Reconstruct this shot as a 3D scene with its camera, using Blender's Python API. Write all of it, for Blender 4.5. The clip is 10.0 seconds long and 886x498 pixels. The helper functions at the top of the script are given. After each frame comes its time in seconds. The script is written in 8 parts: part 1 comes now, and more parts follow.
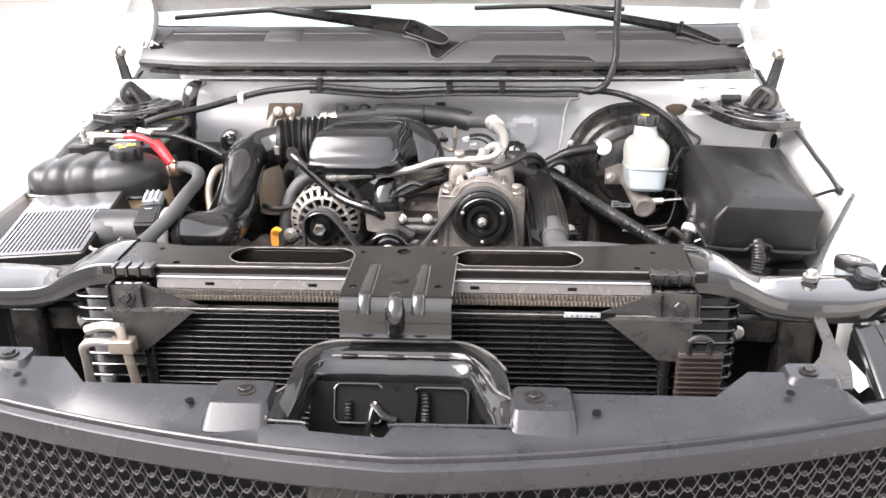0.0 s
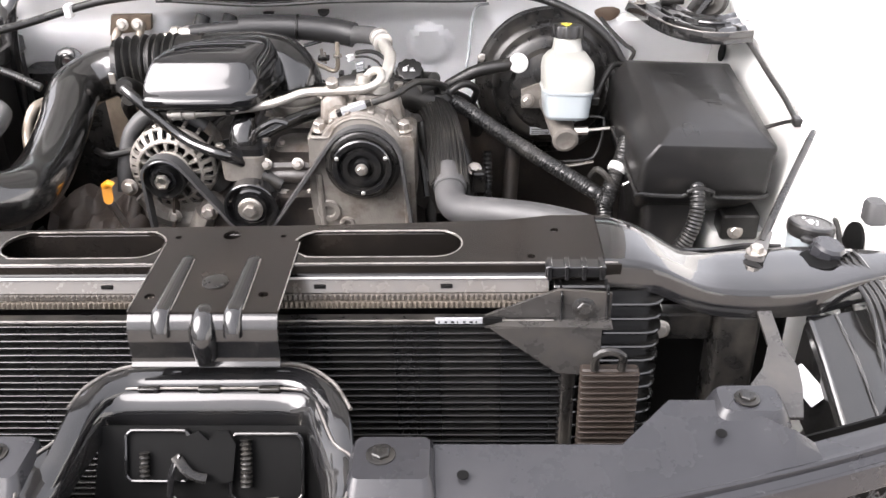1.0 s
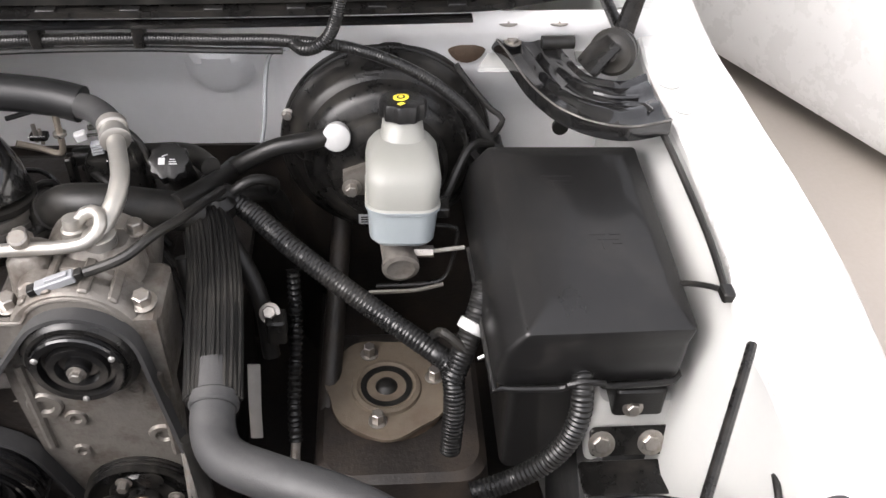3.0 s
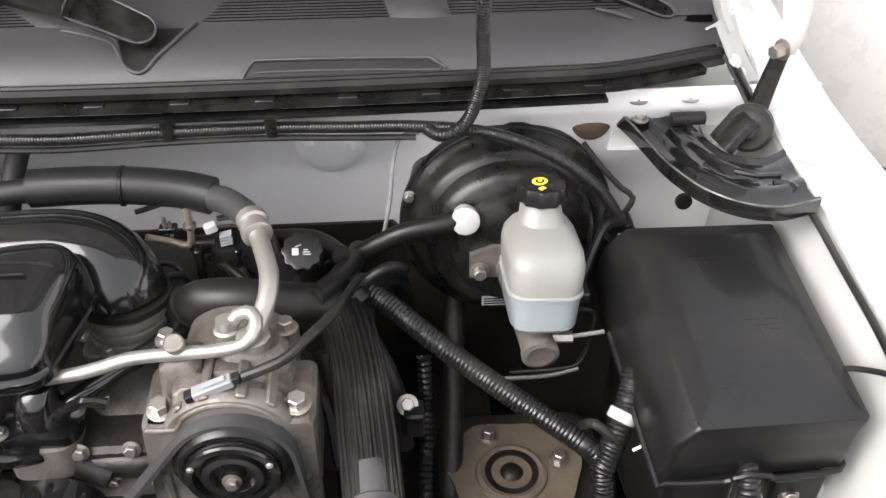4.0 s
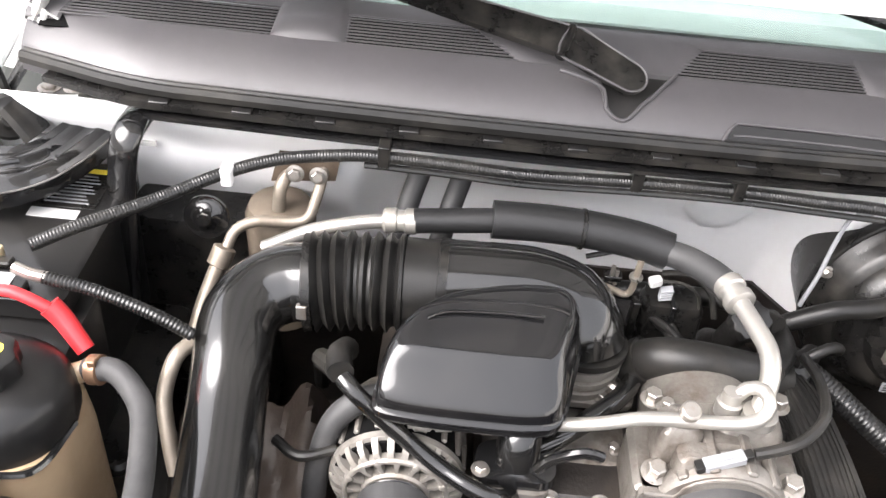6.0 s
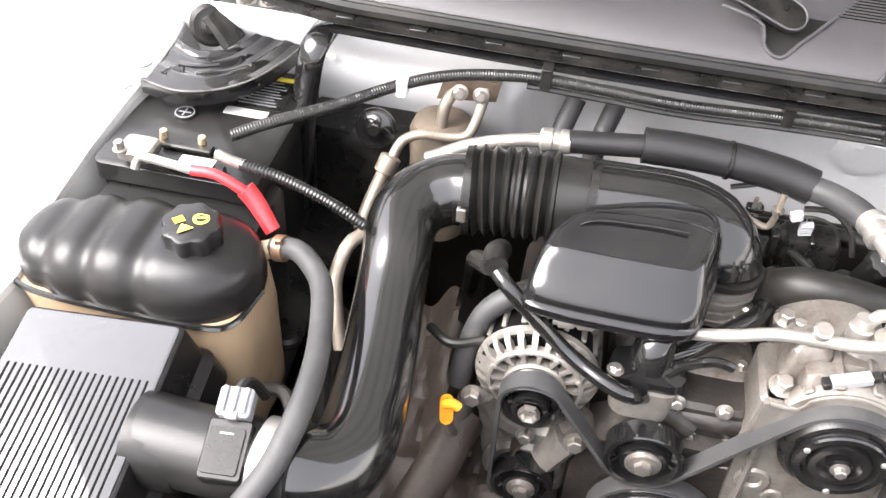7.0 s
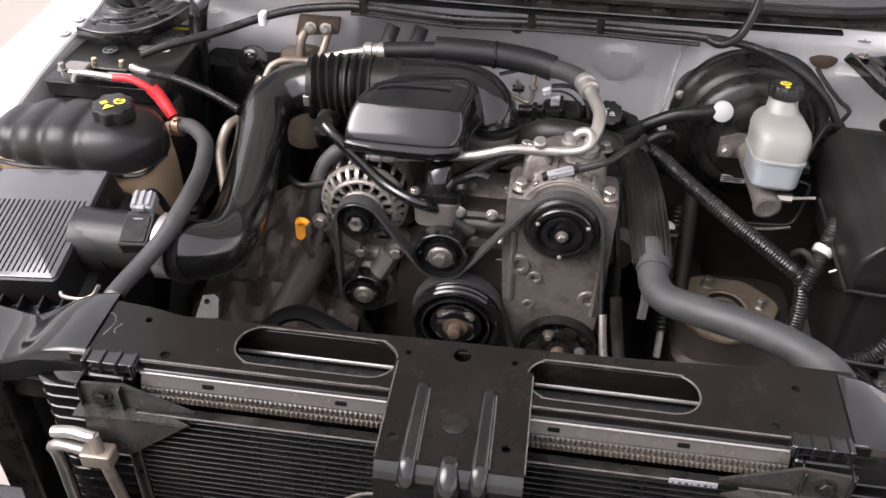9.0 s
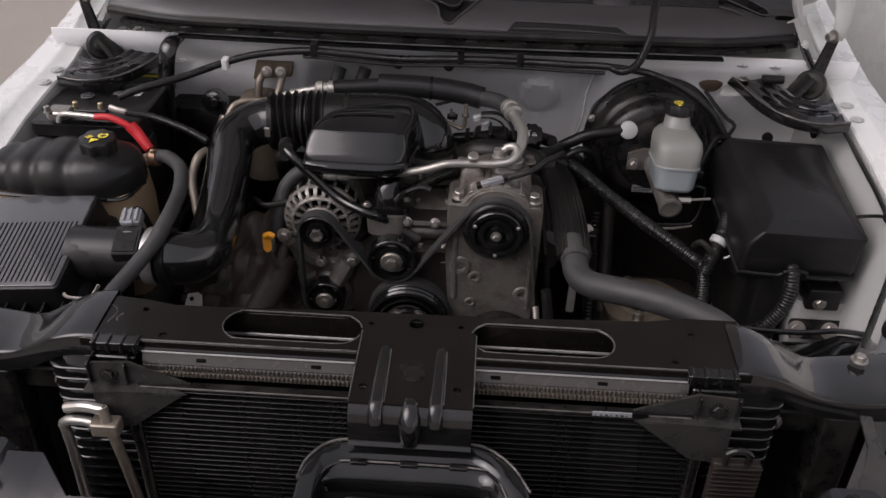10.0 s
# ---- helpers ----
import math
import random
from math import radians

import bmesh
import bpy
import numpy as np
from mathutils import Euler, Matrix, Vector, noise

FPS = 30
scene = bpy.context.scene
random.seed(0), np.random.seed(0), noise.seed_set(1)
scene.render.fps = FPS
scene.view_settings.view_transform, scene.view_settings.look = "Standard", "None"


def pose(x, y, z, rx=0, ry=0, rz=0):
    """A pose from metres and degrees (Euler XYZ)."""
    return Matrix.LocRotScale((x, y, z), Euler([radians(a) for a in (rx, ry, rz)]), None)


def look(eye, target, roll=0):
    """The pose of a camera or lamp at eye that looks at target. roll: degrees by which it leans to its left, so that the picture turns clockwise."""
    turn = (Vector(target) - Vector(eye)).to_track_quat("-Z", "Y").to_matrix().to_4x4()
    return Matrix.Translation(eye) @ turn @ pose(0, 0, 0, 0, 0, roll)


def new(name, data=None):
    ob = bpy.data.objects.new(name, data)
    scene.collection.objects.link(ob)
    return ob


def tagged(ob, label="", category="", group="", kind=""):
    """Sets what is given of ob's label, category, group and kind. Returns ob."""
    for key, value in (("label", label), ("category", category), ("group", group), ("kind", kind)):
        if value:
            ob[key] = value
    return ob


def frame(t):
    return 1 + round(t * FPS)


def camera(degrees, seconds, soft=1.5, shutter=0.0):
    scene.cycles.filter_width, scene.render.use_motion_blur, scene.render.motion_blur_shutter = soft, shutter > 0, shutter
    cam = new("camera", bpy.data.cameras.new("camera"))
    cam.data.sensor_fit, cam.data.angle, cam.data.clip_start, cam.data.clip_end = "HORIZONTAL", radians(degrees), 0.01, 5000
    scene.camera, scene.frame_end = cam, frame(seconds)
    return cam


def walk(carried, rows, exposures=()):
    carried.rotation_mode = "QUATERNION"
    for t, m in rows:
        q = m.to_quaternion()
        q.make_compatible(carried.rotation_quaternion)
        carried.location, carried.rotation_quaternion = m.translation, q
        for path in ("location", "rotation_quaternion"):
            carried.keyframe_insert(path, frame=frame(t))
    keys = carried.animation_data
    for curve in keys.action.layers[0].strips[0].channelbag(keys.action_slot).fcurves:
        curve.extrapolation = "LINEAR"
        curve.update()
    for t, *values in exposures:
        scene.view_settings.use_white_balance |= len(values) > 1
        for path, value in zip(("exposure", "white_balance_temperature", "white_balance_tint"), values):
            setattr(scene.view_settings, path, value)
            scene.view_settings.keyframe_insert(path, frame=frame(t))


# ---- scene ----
cam = camera(51.8, 10.0)
PATH = [
    (0, (0.169, -1.38, 1.631), (0.029, 0.465, 0.872), -0.9),
    (0.5, (0.234, -1.202, 1.629), (0.11, 0.625, 0.825), -0.8),
    (1, (0.301, -1.0, 1.616), (0.236, 0.727, 0.61), -1.4),
    (1.5, (0.309, -0.776, 1.638), (0.461, 0.843, 0.474), 0.5),
    (2, (0.334, -0.595, 1.707), (0.669, 0.903, 0.425), 4.0),
    (2.2, (0.359, -0.526, 1.719), (0.679, 0.946, 0.405), 5.1),
    (3.3, (0.457, -0.252, 1.742), (0.538, 1.235, 0.408), 0.7),
    (3.5, (0.429, -0.237, 1.746), (0.498, 1.282, 0.447), 0.5),
    (4, (0.289, -0.23, 1.756), (0.41, 1.317, 0.495), 0.3),
    (4.5, (0.152, -0.217, 1.769), (0.336, 1.325, 0.509), 2.0),
    (5, (0.02, -0.188, 1.768), (0.226, 1.359, 0.518), 4.7),
    (5.5, (-0.101, -0.166, 1.774), (0.025, 1.382, 0.514), 5.7),
    (6, (-0.198, -0.176, 1.782), (-0.195, 1.373, 0.517), 5.8),
    (6.2, (-0.238, -0.186, 1.788), (-0.282, 1.351, 0.509), 5.5),
    (7.3, (-0.213, -0.356, 1.799), (-0.527, 1.076, 0.44), 4.0),
    (7.5, (-0.185, -0.41, 1.803), (-0.542, 1.015, 0.446), 4.0),
    (8, (-0.084, -0.553, 1.79), (-0.464, 0.897, 0.466), 4.1),
    (8.5, (0.023, -0.647, 1.809), (-0.273, 0.826, 0.489), 2.8),
    (9, (0.074, -0.813, 1.865), (-0.121, 0.742, 0.622), 1.5),
    (9.5, (0.076, -0.975, 1.873), (-0.057, 0.657, 0.724), 1.6),
    (10, (0.086, -1.058, 1.908), (0.009, 0.594, 0.784), 1.5),
]
EXPOSURES = [(t, e, 6500, k) for t, e, k in ((0, 2.25, 16), (1.5, 2.2, 16), (2.2, 1.9, 16), (3.5, 1.28, 14), (4.5, 1.7, 14), (5.0, 1.81, 14), (5.5, 2.03, 14), (6.0, 2.18, 14), (7.5, 2.58, 16), (8.0, 2.08, 18), (8.5, 1.66, 19), (9.0, 1.17, 20), (9.5, 0.46, 19), (10.0, -0.28, 20))]
walk(cam, [(t, look(eye, target, roll)) for t, eye, target, roll in PATH], EXPOSURES)

# ---- light: bright hazy daylight ----
world = bpy.data.worlds.new("sky")
scene.world = world
world.use_nodes = True
wt = world.node_tree
sky = wt.nodes.new("ShaderNodeTexSky")
sky.sky_type, sky.sun_disc = "NISHITA", False
sky.sun_elevation, sky.sun_rotation = radians(45), radians(-120)
sky.dust_density, sky.air_density = 7.0, 1.0
soft = wt.nodes.new("ShaderNodeHueSaturation")
soft.inputs["Saturation"].default_value = 0.24
wt.links.new(sky.outputs[0], soft.inputs["Color"])
cloud = wt.nodes.new("ShaderNodeMix")
cloud.data_type = "RGBA"
cloud.inputs[0].default_value = 0.28
cloud.inputs[7].default_value = (9.6, 9.8, 10.0, 1)
wt.links.new(soft.outputs[0], cloud.inputs[6])
wt.links.new(cloud.outputs[2], wt.nodes["Background"].inputs[0])
wt.nodes["Background"].inputs[1].default_value = 0.15
sun = new("sun", bpy.data.lights.new("sun", "SUN"))
sun.data.energy, sun.data.angle, sun.data.color = 1.8, radians(55), (1.0, 0.98, 0.95)
sun.matrix_world = look((-2.05, -1.18, 2.87), (0, 0, 0.5))


# ---- materials ----
def ramp_mix(nt, fac, a, b):
    mx = nt.nodes.new("ShaderNodeMix")
    mx.data_type = "RGBA"
    nt.links.new(fac, mx.inputs[0])
    for k, c in ((6, a), (7, b)):
        if hasattr(c, "is_linked"):
            nt.links.new(c, mx.inputs[k])
        else:
            mx.inputs[k].default_value = (*c, 1)
    return mx.outputs[2]


def mat(name, base, rough=0.5, metal=0.0, vary=0.15, grain=60.0, bump=0.0, bump_scale=400.0, stain=None, stain_amount=0.5,
        stain_scale=9.0, coat=0.0, trans=0.0, spec=0.5, rough_vary=0.12, emit=0.0, subsurf=0.0):
    m = bpy.data.materials.new(name)
    m.use_nodes = True
    nt = m.node_tree
    p = nt.nodes["Principled BSDF"]
    co = nt.nodes.new("ShaderNodeTexCoord").outputs["Object"]

    def noise_tex(scale, detail=4.0, rough_=0.6):
        n = nt.nodes.new("ShaderNodeTexNoise")
        n.inputs["Scale"].default_value, n.inputs["Detail"].default_value = scale, detail
        n.inputs["Roughness"].default_value = rough_
        nt.links.new(co, n.inputs["Vector"])
        return n.outputs["Fac"]

    def curve(fac, lo, hi, a, b):
        r = nt.nodes.new("ShaderNodeMapRange")
        for k, v in zip((1, 2, 3, 4), (lo, hi, a, b)):
            r.inputs[k].default_value = v
        nt.links.new(fac, r.inputs[0])
        return r.outputs[0]
    fine, wide = noise_tex(grain), noise_tex(stain_scale, 6.0, 0.68)
    dark = tuple(max(0.0, c * (1 - vary)) for c in base)
    light = tuple(min(1.0, c * (1 + vary)) for c in base)
    col = ramp_mix(nt, fine, dark, light)
    if stain:
        col = ramp_mix(nt, curve(wide, 0.48, 0.72, 0.0, stain_amount), col, stain)
    nt.links.new(col, p.inputs["Base Color"])
    nt.links.new(curve(wide, 0.3, 0.7, max(0.02, rough - rough_vary), min(1.0, rough + rough_vary)), p.inputs["Roughness"])
    p.inputs["Metallic"].default_value = metal
    p.inputs["Coat Weight"].default_value = coat
    p.inputs["Coat Roughness"].default_value = 0.08
    p.inputs["Transmission Weight"].default_value = trans
    p.inputs["Specular IOR Level"].default_value = spec
    if subsurf:
        p.inputs["Subsurface Weight"].default_value = subsurf
        p.inputs["Subsurface Radius"].default_value = (0.02, 0.02, 0.02)
    if bump:
        b = nt.nodes.new("ShaderNodeBump")
        b.inputs["Strength"].default_value, b.inputs["Distance"].default_value = bump, 0.002
        nt.links.new(noise_tex(bump_scale, 3.0), b.inputs["Height"])
        nt.links.new(b.outputs[0], p.inputs["Normal"])
    return m


DUST = (0.20, 0.18, 0.15)
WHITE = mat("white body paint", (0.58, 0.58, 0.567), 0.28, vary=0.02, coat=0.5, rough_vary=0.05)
# Body white darkened: the weaker light on inner panels is in the colour
BAY = mat("white engine bay paint with shade in it", (0.39, 0.393, 0.38), 0.4, vary=0.03, stain=(0.47, 0.455, 0.42), stain_amount=0.22, stain_scale=5)
# Base lifted above the body white to make up for light the hood blocks
FIRE = mat("pale firewall paint with light in it", (0.82, 0.82, 0.825), 0.42, vary=0.03, stain=(0.66, 0.64, 0.6), stain_amount=0.3, stain_scale=6)
GLOSS = mat("black gloss paint", (0.006, 0.006, 0.0063), 0.12, vary=0.3, stain=DUST, stain_amount=0.06, stain_scale=14, coat=0.6, spec=0.3, rough_vary=0.04)
ENAMEL = mat("black enamel", (0.006, 0.006, 0.0063), 0.07, vary=0.3, stain=DUST, stain_amount=0.05, stain_scale=14, coat=0.4, spec=0.35, rough_vary=0.03)
BAR = mat("dusty black painted steel", (0.0075, 0.0065, 0.0058), 0.18, vary=0.25, stain=(0.021, 0.0165, 0.013), stain_amount=0.35, stain_scale=12, bump=0.04, coat=0.08, spec=0.16)
STEEL_BLACK = mat("dull black steel", (0.007, 0.0067, 0.0064), 0.3, vary=0.3, stain=DUST, stain_amount=0.10, stain_scale=20, spec=0.3)
PLASTIC = mat("black textured plastic", (0.0075, 0.0073, 0.0073), 0.38, vary=0.2, bump=0.2, bump_scale=900, stain=DUST, stain_amount=0.04, coat=0.2, spec=0.25)
GREY_PLASTIC = mat("dark grey plastic", (0.014, 0.0142, 0.016), 0.27, vary=0.08, bump=0.1, bump_scale=1200, stain=(0.026, 0.025, 0.026), stain_amount=0.3, stain_scale=7, coat=0.05, spec=0.3)
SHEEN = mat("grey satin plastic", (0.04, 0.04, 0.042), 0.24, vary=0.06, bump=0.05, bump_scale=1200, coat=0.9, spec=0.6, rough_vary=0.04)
COWL = mat("weathered grey black plastic", (0.047, 0.0445, 0.047), 0.42, vary=0.1, bump=0.2, bump_scale=1000, stain=(0.045, 0.043, 0.042), stain_amount=0.35, stain_scale=6)
DUCT = mat("shiny black plastic duct", (0.006, 0.006, 0.006), 0.13, vary=0.2, coat=0.5, spec=0.4, stain=DUST, stain_amount=0.03, stain_scale=10, rough_vary=0.04)
SATIN = mat("satin black plastic", (0.006, 0.006, 0.006), 0.17, vary=0.2, coat=0.6, spec=0.5, stain=DUST, stain_amount=0.03, stain_scale=10, rough_vary=0.05)
RUBBER = mat("black rubber", (0.0075, 0.0072, 0.0068), 0.42, vary=0.25, bump=0.1, stain=DUST, stain_amount=0.10, spec=0.3)
HOSE = mat("dusty grey rubber", (0.025, 0.025, 0.0255), 0.62, vary=0.15, bump=0.15, stain=(0.075, 0.072, 0.07), stain_amount=0.45, stain_scale=18)
FOAM = mat("dark foam sleeve", (0.012, 0.012, 0.0123), 0.36, vary=0.15, bump=0.1, spec=0.3)
LOOM = mat("black corrugated loom", (0.008, 0.008, 0.008), 0.32, vary=0.2, coat=0.15, spec=0.3, stain=DUST, stain_amount=0.06)
CAST = mat("cast aluminium", (0.16, 0.148, 0.133), 0.45, metal=0.45, vary=0.25, bump=0.4, bump_scale=260, stain=(0.06, 0.043, 0.031), stain_amount=1.0, stain_scale=17)
ALLOY = mat("dull grey alloy", (0.23, 0.215, 0.195), 0.45, metal=0.5, vary=0.2, bump=0.2, bump_scale=300, stain=(0.13, 0.105, 0.08), stain_amount=0.6, stain_scale=26)
BRIGHT = mat("bright aluminium", (0.42, 0.41, 0.395), 0.36, metal=0.75, vary=0.1, stain=(0.3, 0.27, 0.23), stain_amount=0.35, stain_scale=22)
PIPE = mat("aluminium pipe", (0.33, 0.318, 0.296), 0.38, metal=0.7, vary=0.08, stain=(0.38, 0.33, 0.26), stain_amount=0.35, stain_scale=16)
DULL = mat("dull stained pipe", (0.26, 0.225, 0.185), 0.45, metal=0.6, vary=0.2, stain=(0.13, 0.1, 0.075), stain_amount=0.6, stain_scale=18)
STEEL = mat("zinc plated steel", (0.34, 0.32, 0.295), 0.36, metal=0.85, vary=0.2, stain=(0.15, 0.105, 0.07), stain_amount=0.6, stain_scale=60)
# Pale metal for scratches, and for highlights painted along glossy edges
WORN_GLINT = mat("bare scratch and painted edge glint", (0.16, 0.15, 0.14), 0.4, metal=0.6, vary=0.4, grain=90, stain=(0.02, 0.018, 0.016), stain_amount=0.95, stain_scale=30)
TANDUST = mat("tan dusty steel", (0.12, 0.096, 0.07), 0.7, vary=0.3, bump=0.3, stain=(0.08, 0.055, 0.04), stain_amount=0.7, stain_scale=14)
RUST = mat("brown surface rust", (0.07, 0.046, 0.03), 0.65, vary=0.4, bump=0.4, stain=(0.16, 0.125, 0.09), stain_amount=0.7, stain_scale=16)
GRIME = mat("oily grimy iron", (0.014, 0.0115, 0.010), 0.5, vary=0.5, bump=0.5, bump_scale=150, stain=(0.05, 0.037, 0.027), stain_amount=0.7, stain_scale=12)
WIRE = mat("dark grey coated wire", (0.035, 0.034, 0.035), 0.42, vary=0.2, spec=0.4)
GUSSET = mat("dusty grey bracket steel", (0.035, 0.0335, 0.032), 0.3, metal=0.3, vary=0.15, stain=(0.08, 0.07, 0.06), stain_amount=0.4, stain_scale=20)
SILVER = mat("bright silver channel", (0.045, 0.04, 0.035), 0.22, coat=0.2, spec=0.5, vary=0.2, stain=(0.035, 0.027, 0.02), stain_amount=0.6, stain_scale=30)
FIN = mat("dirty aluminium fins", (0.085, 0.073, 0.06), 0.48, metal=0.6, vary=0.2, stain=(0.07, 0.055, 0.04), stain_amount=0.6, stain_scale=12)
TUBE = mat("black condenser tube", (0.007, 0.007, 0.0072), 0.28, vary=0.2, stain=DUST, stain_amount=0.05, spec=0.28)
# Near black for core fins and print; elsewhere stands for shade in gaps
CORE_SHADE = mat("near black of cores and shaded gaps", (0.0035, 0.0035, 0.0035), 0.65, vary=0.3, spec=0.06)
CREAM = mat("cream translucent plastic", (0.2, 0.2, 0.184), 0.4, vary=0.03, subsurf=0.25, rough_vary=0.05)
BROWN = mat("brown heat stained sheet", (0.024, 0.0165, 0.012), 0.6, vary=0.5, bump=0.6, bump_scale=90, stain=(0.042, 0.03, 0.021), stain_amount=0.6, stain_scale=9)
STAY = mat("dusty grey steel", (0.05, 0.048, 0.046), 0.35, metal=0.2, vary=0.2, stain=(0.14, 0.12, 0.10), stain_amount=0.5, stain_scale=14)
MILK = mat("milky white plastic", (0.2, 0.222, 0.232), 0.4, vary=0.02, subsurf=0.25, rough_vary=0.05)
TAN = mat("yellowed translucent plastic", (0.34, 0.25, 0.16), 0.4, vary=0.1, subsurf=0.2, stain=(0.26, 0.18, 0.11), stain_amount=0.5, stain_scale=12)
RED = mat("red cable", (0.5, 0.025, 0.03), 0.4, vary=0.1)
ORANGE = mat("orange plastic", (0.62, 0.25, 0.015), 0.4, vary=0.08)
YELLOW = mat("yellow print", (0.78, 0.62, 0.06), 0.5, vary=0.05)
PRINT = mat("white print", (0.52, 0.52, 0.52), 0.5, vary=0.05)
SHELL = mat("glossy black moulded lid", (0.005, 0.005, 0.0055), 0.1, vary=0.2, spec=0.4, coat=0.35, stain=DUST, stain_amount=0.02, stain_scale=10, rough_vary=0.05)
OFFWHITE = mat("dull white plastic", (0.36, 0.36, 0.355), 0.45, vary=0.06)
PALE = mat("pale grey plastic", (0.21, 0.215, 0.225), 0.4, vary=0.06)
BRASS = mat("brass terminal", (0.62, 0.5, 0.32), 0.4, metal=0.8, vary=0.15)
COPPER = mat("brown copper clamp", (0.28, 0.17, 0.11), 0.4, metal=0.7, vary=0.15)
GROUND = mat("beige concrete", (0.28, 0.25, 0.222), 0.75, vary=0.06, bump=0.2, bump_scale=60, stain=(0.29, 0.255, 0.22), stain_amount=0.45, stain_scale=1.6)
WALL = mat("pale rendered wall", (0.72, 0.72, 0.70), 0.8, vary=0.04, bump=0.2, bump_scale=40)
TYRE = mat("tyre rubber", (0.025, 0.025, 0.025), 0.7, vary=0.2)
GLASS = bpy.data.materials.new("windscreen glass")
GLASS.use_nodes = True
_g = GLASS.node_tree.nodes["Principled BSDF"]
_g.inputs["Base Color"].default_value = (0.72, 0.86, 0.80, 1)
_g.inputs["Roughness"].default_value = 0.02
_g.inputs["Transmission Weight"].default_value = 1.0
_g.inputs["IOR"].default_value = 1.45


# ---- building helpers ----
def thing(name, at, label, category, group="", kind=""):
    ob = new(name)
    ob.empty_display_size = 0.05
    ob.location = at
    return tagged(ob, label, category, group, kind)


def shift(ob, x=0.0, y=0.0, z=0.0):
    """Sets a whole thing a little over."""
    ob.location = Vector(ob.location) + Vector((x, y, z))
    return ob


def finish(me, material, angle=35):
    me.materials.append(material)
    me.polygons.foreach_set("use_smooth", [True] * len(me.polygons))
    me.set_sharp_from_angle(angle=radians(angle))
    return me


def part(name, bm, material, parent=None, label="", m=None, angle=35):
    """Links a bmesh (or a ready mesh) as one mesh object under a thing or part; coordinates are the world's."""
    if isinstance(bm, bpy.types.Mesh):
        me = bm
    else:
        bmesh.ops.recalc_face_normals(bm, faces=bm.faces)
        me = bpy.data.meshes.new(name)
        bm.to_mesh(me)
        bm.free()
        finish(me, material, angle)
    ob = new(name, me)
    if parent:
        ob.parent = parent
        if parent.type == "EMPTY":
            ob.matrix_parent_inverse = Matrix.Translation(parent.location).inverted()
        elif parent.parent is None:
            ob.matrix_parent_inverse = parent.matrix_basis.inverted()
    if m is not None:
        ob.matrix_basis = m
    return tagged(ob, label)


def ring_loft(rings, close=True, caps=True, bm=None):
    """Faces between rings of points; each ring has the same count."""
    bm = bm or bmesh.new()
    vs = [[bm.verts.new(p) for p in r] for r in rings]
    for a, b in zip(vs, vs[1:]):
        n = len(a)
        for i in range(n if close else n - 1):
            j = (i + 1) % n
            bm.faces.new((a[i], a[j], b[j], b[i]))
    if caps and close:
        bm.faces.new(vs[0])
        bm.faces.new(vs[-1])
    return bm


def rrect(w, d, r, n=4):
    """Outline of a rectangle with rounded corners, round the origin."""
    r = min(r, w / 2 - 1e-4, d / 2 - 1e-4)
    pts = []
    for cx, cy, a0 in ((w / 2 - r, d / 2 - r, 0), (-w / 2 + r, d / 2 - r, 90), (-w / 2 + r, -d / 2 + r, 180), (w / 2 - r, -d / 2 + r, 270)):
        for k in range(n + 1):
            a = radians(a0 + 90 * k / n)
            pts.append((cx + r * math.cos(a), cy + r * math.sin(a)))
    return pts


def stack(sections, bm=None, n=4, m=None):
    """Body from rounded rectangles, from below: rows of z, cx, cy, w, d, r."""
    rings = [[Vector((cx + x, cy + y, z)) for x, y in rrect(w, d, r, n)] for z, cx, cy, w, d, r in sections]
    if m is not None:
        rings = [[m @ p for p in r] for r in rings]
    return ring_loft(rings, bm=bm)


def block(x0, x1, y0, y1, z0, z1, r=0.006, e=0.003, bm=None, m=None):
    """A box with rounded upright edges and softened rims."""
    w, d, cx, cy = x1 - x0, y1 - y0, (x0 + x1) / 2, (y0 + y1) / 2
    e = min(e, (z1 - z0) / 3)
    return stack([(z0, cx, cy, w - 2 * e, d - 2 * e, max(r - e, 0.0005)), (z0 + e, cx, cy, w, d, r), (z1 - e, cx, cy, w, d, r),
                  (z1, cx, cy, w - 2 * e, d - 2 * e, max(r - e, 0.0005))], bm=bm, n=3, m=m)


def frame_of(axis):
    z = Vector(axis).normalized()
    x = z.orthogonal().normalized()
    if abs(z.z) < 0.95:
        x = Vector((0, 0, 1)).cross(z).normalized()
    y = z.cross(x)
    return Matrix((x, y, z)).transposed().to_4x4()


def lathe(profile, centre, axis=(0, -1, 0), n=32, bm=None):
    """Turned body: rows of (along the axis, radius)."""
    m = Matrix.Translation(centre) @ frame_of(axis)
    rings = [[m @ Vector((max(r, 1e-4) * math.cos(2 * math.pi * k / n), max(r, 1e-4) * math.sin(2 * math.pi * k / n), h)) for k in range(n)] for h, r in profile]
    return ring_loft(rings, bm=bm)


def smooth_path(pts, step=0.008):
    """Points along a smooth curve through pts."""
    p = [Vector(q) for q in pts]
    if len(p) == 2:
        k = max(2, int((p[1] - p[0]).length / step))
        return [p[0].lerp(p[1], i / k) for i in range(k + 1)]
    p = [p[0] * 2 - p[1]] + p + [p[-1] * 2 - p[-2]]
    out = []
    for a, b, c, d in zip(p, p[1:], p[2:], p[3:]):
        k = max(2, int((c - b).length / step))
        for i in range(k):
            t = i / k
            out.append(0.5 * ((2 * b) + (c - a) * t + (2 * a - 5 * b + 4 * c - d) * t * t + (3 * b - a - 3 * c + d) * t ** 3))
    return out + [p[-2]]


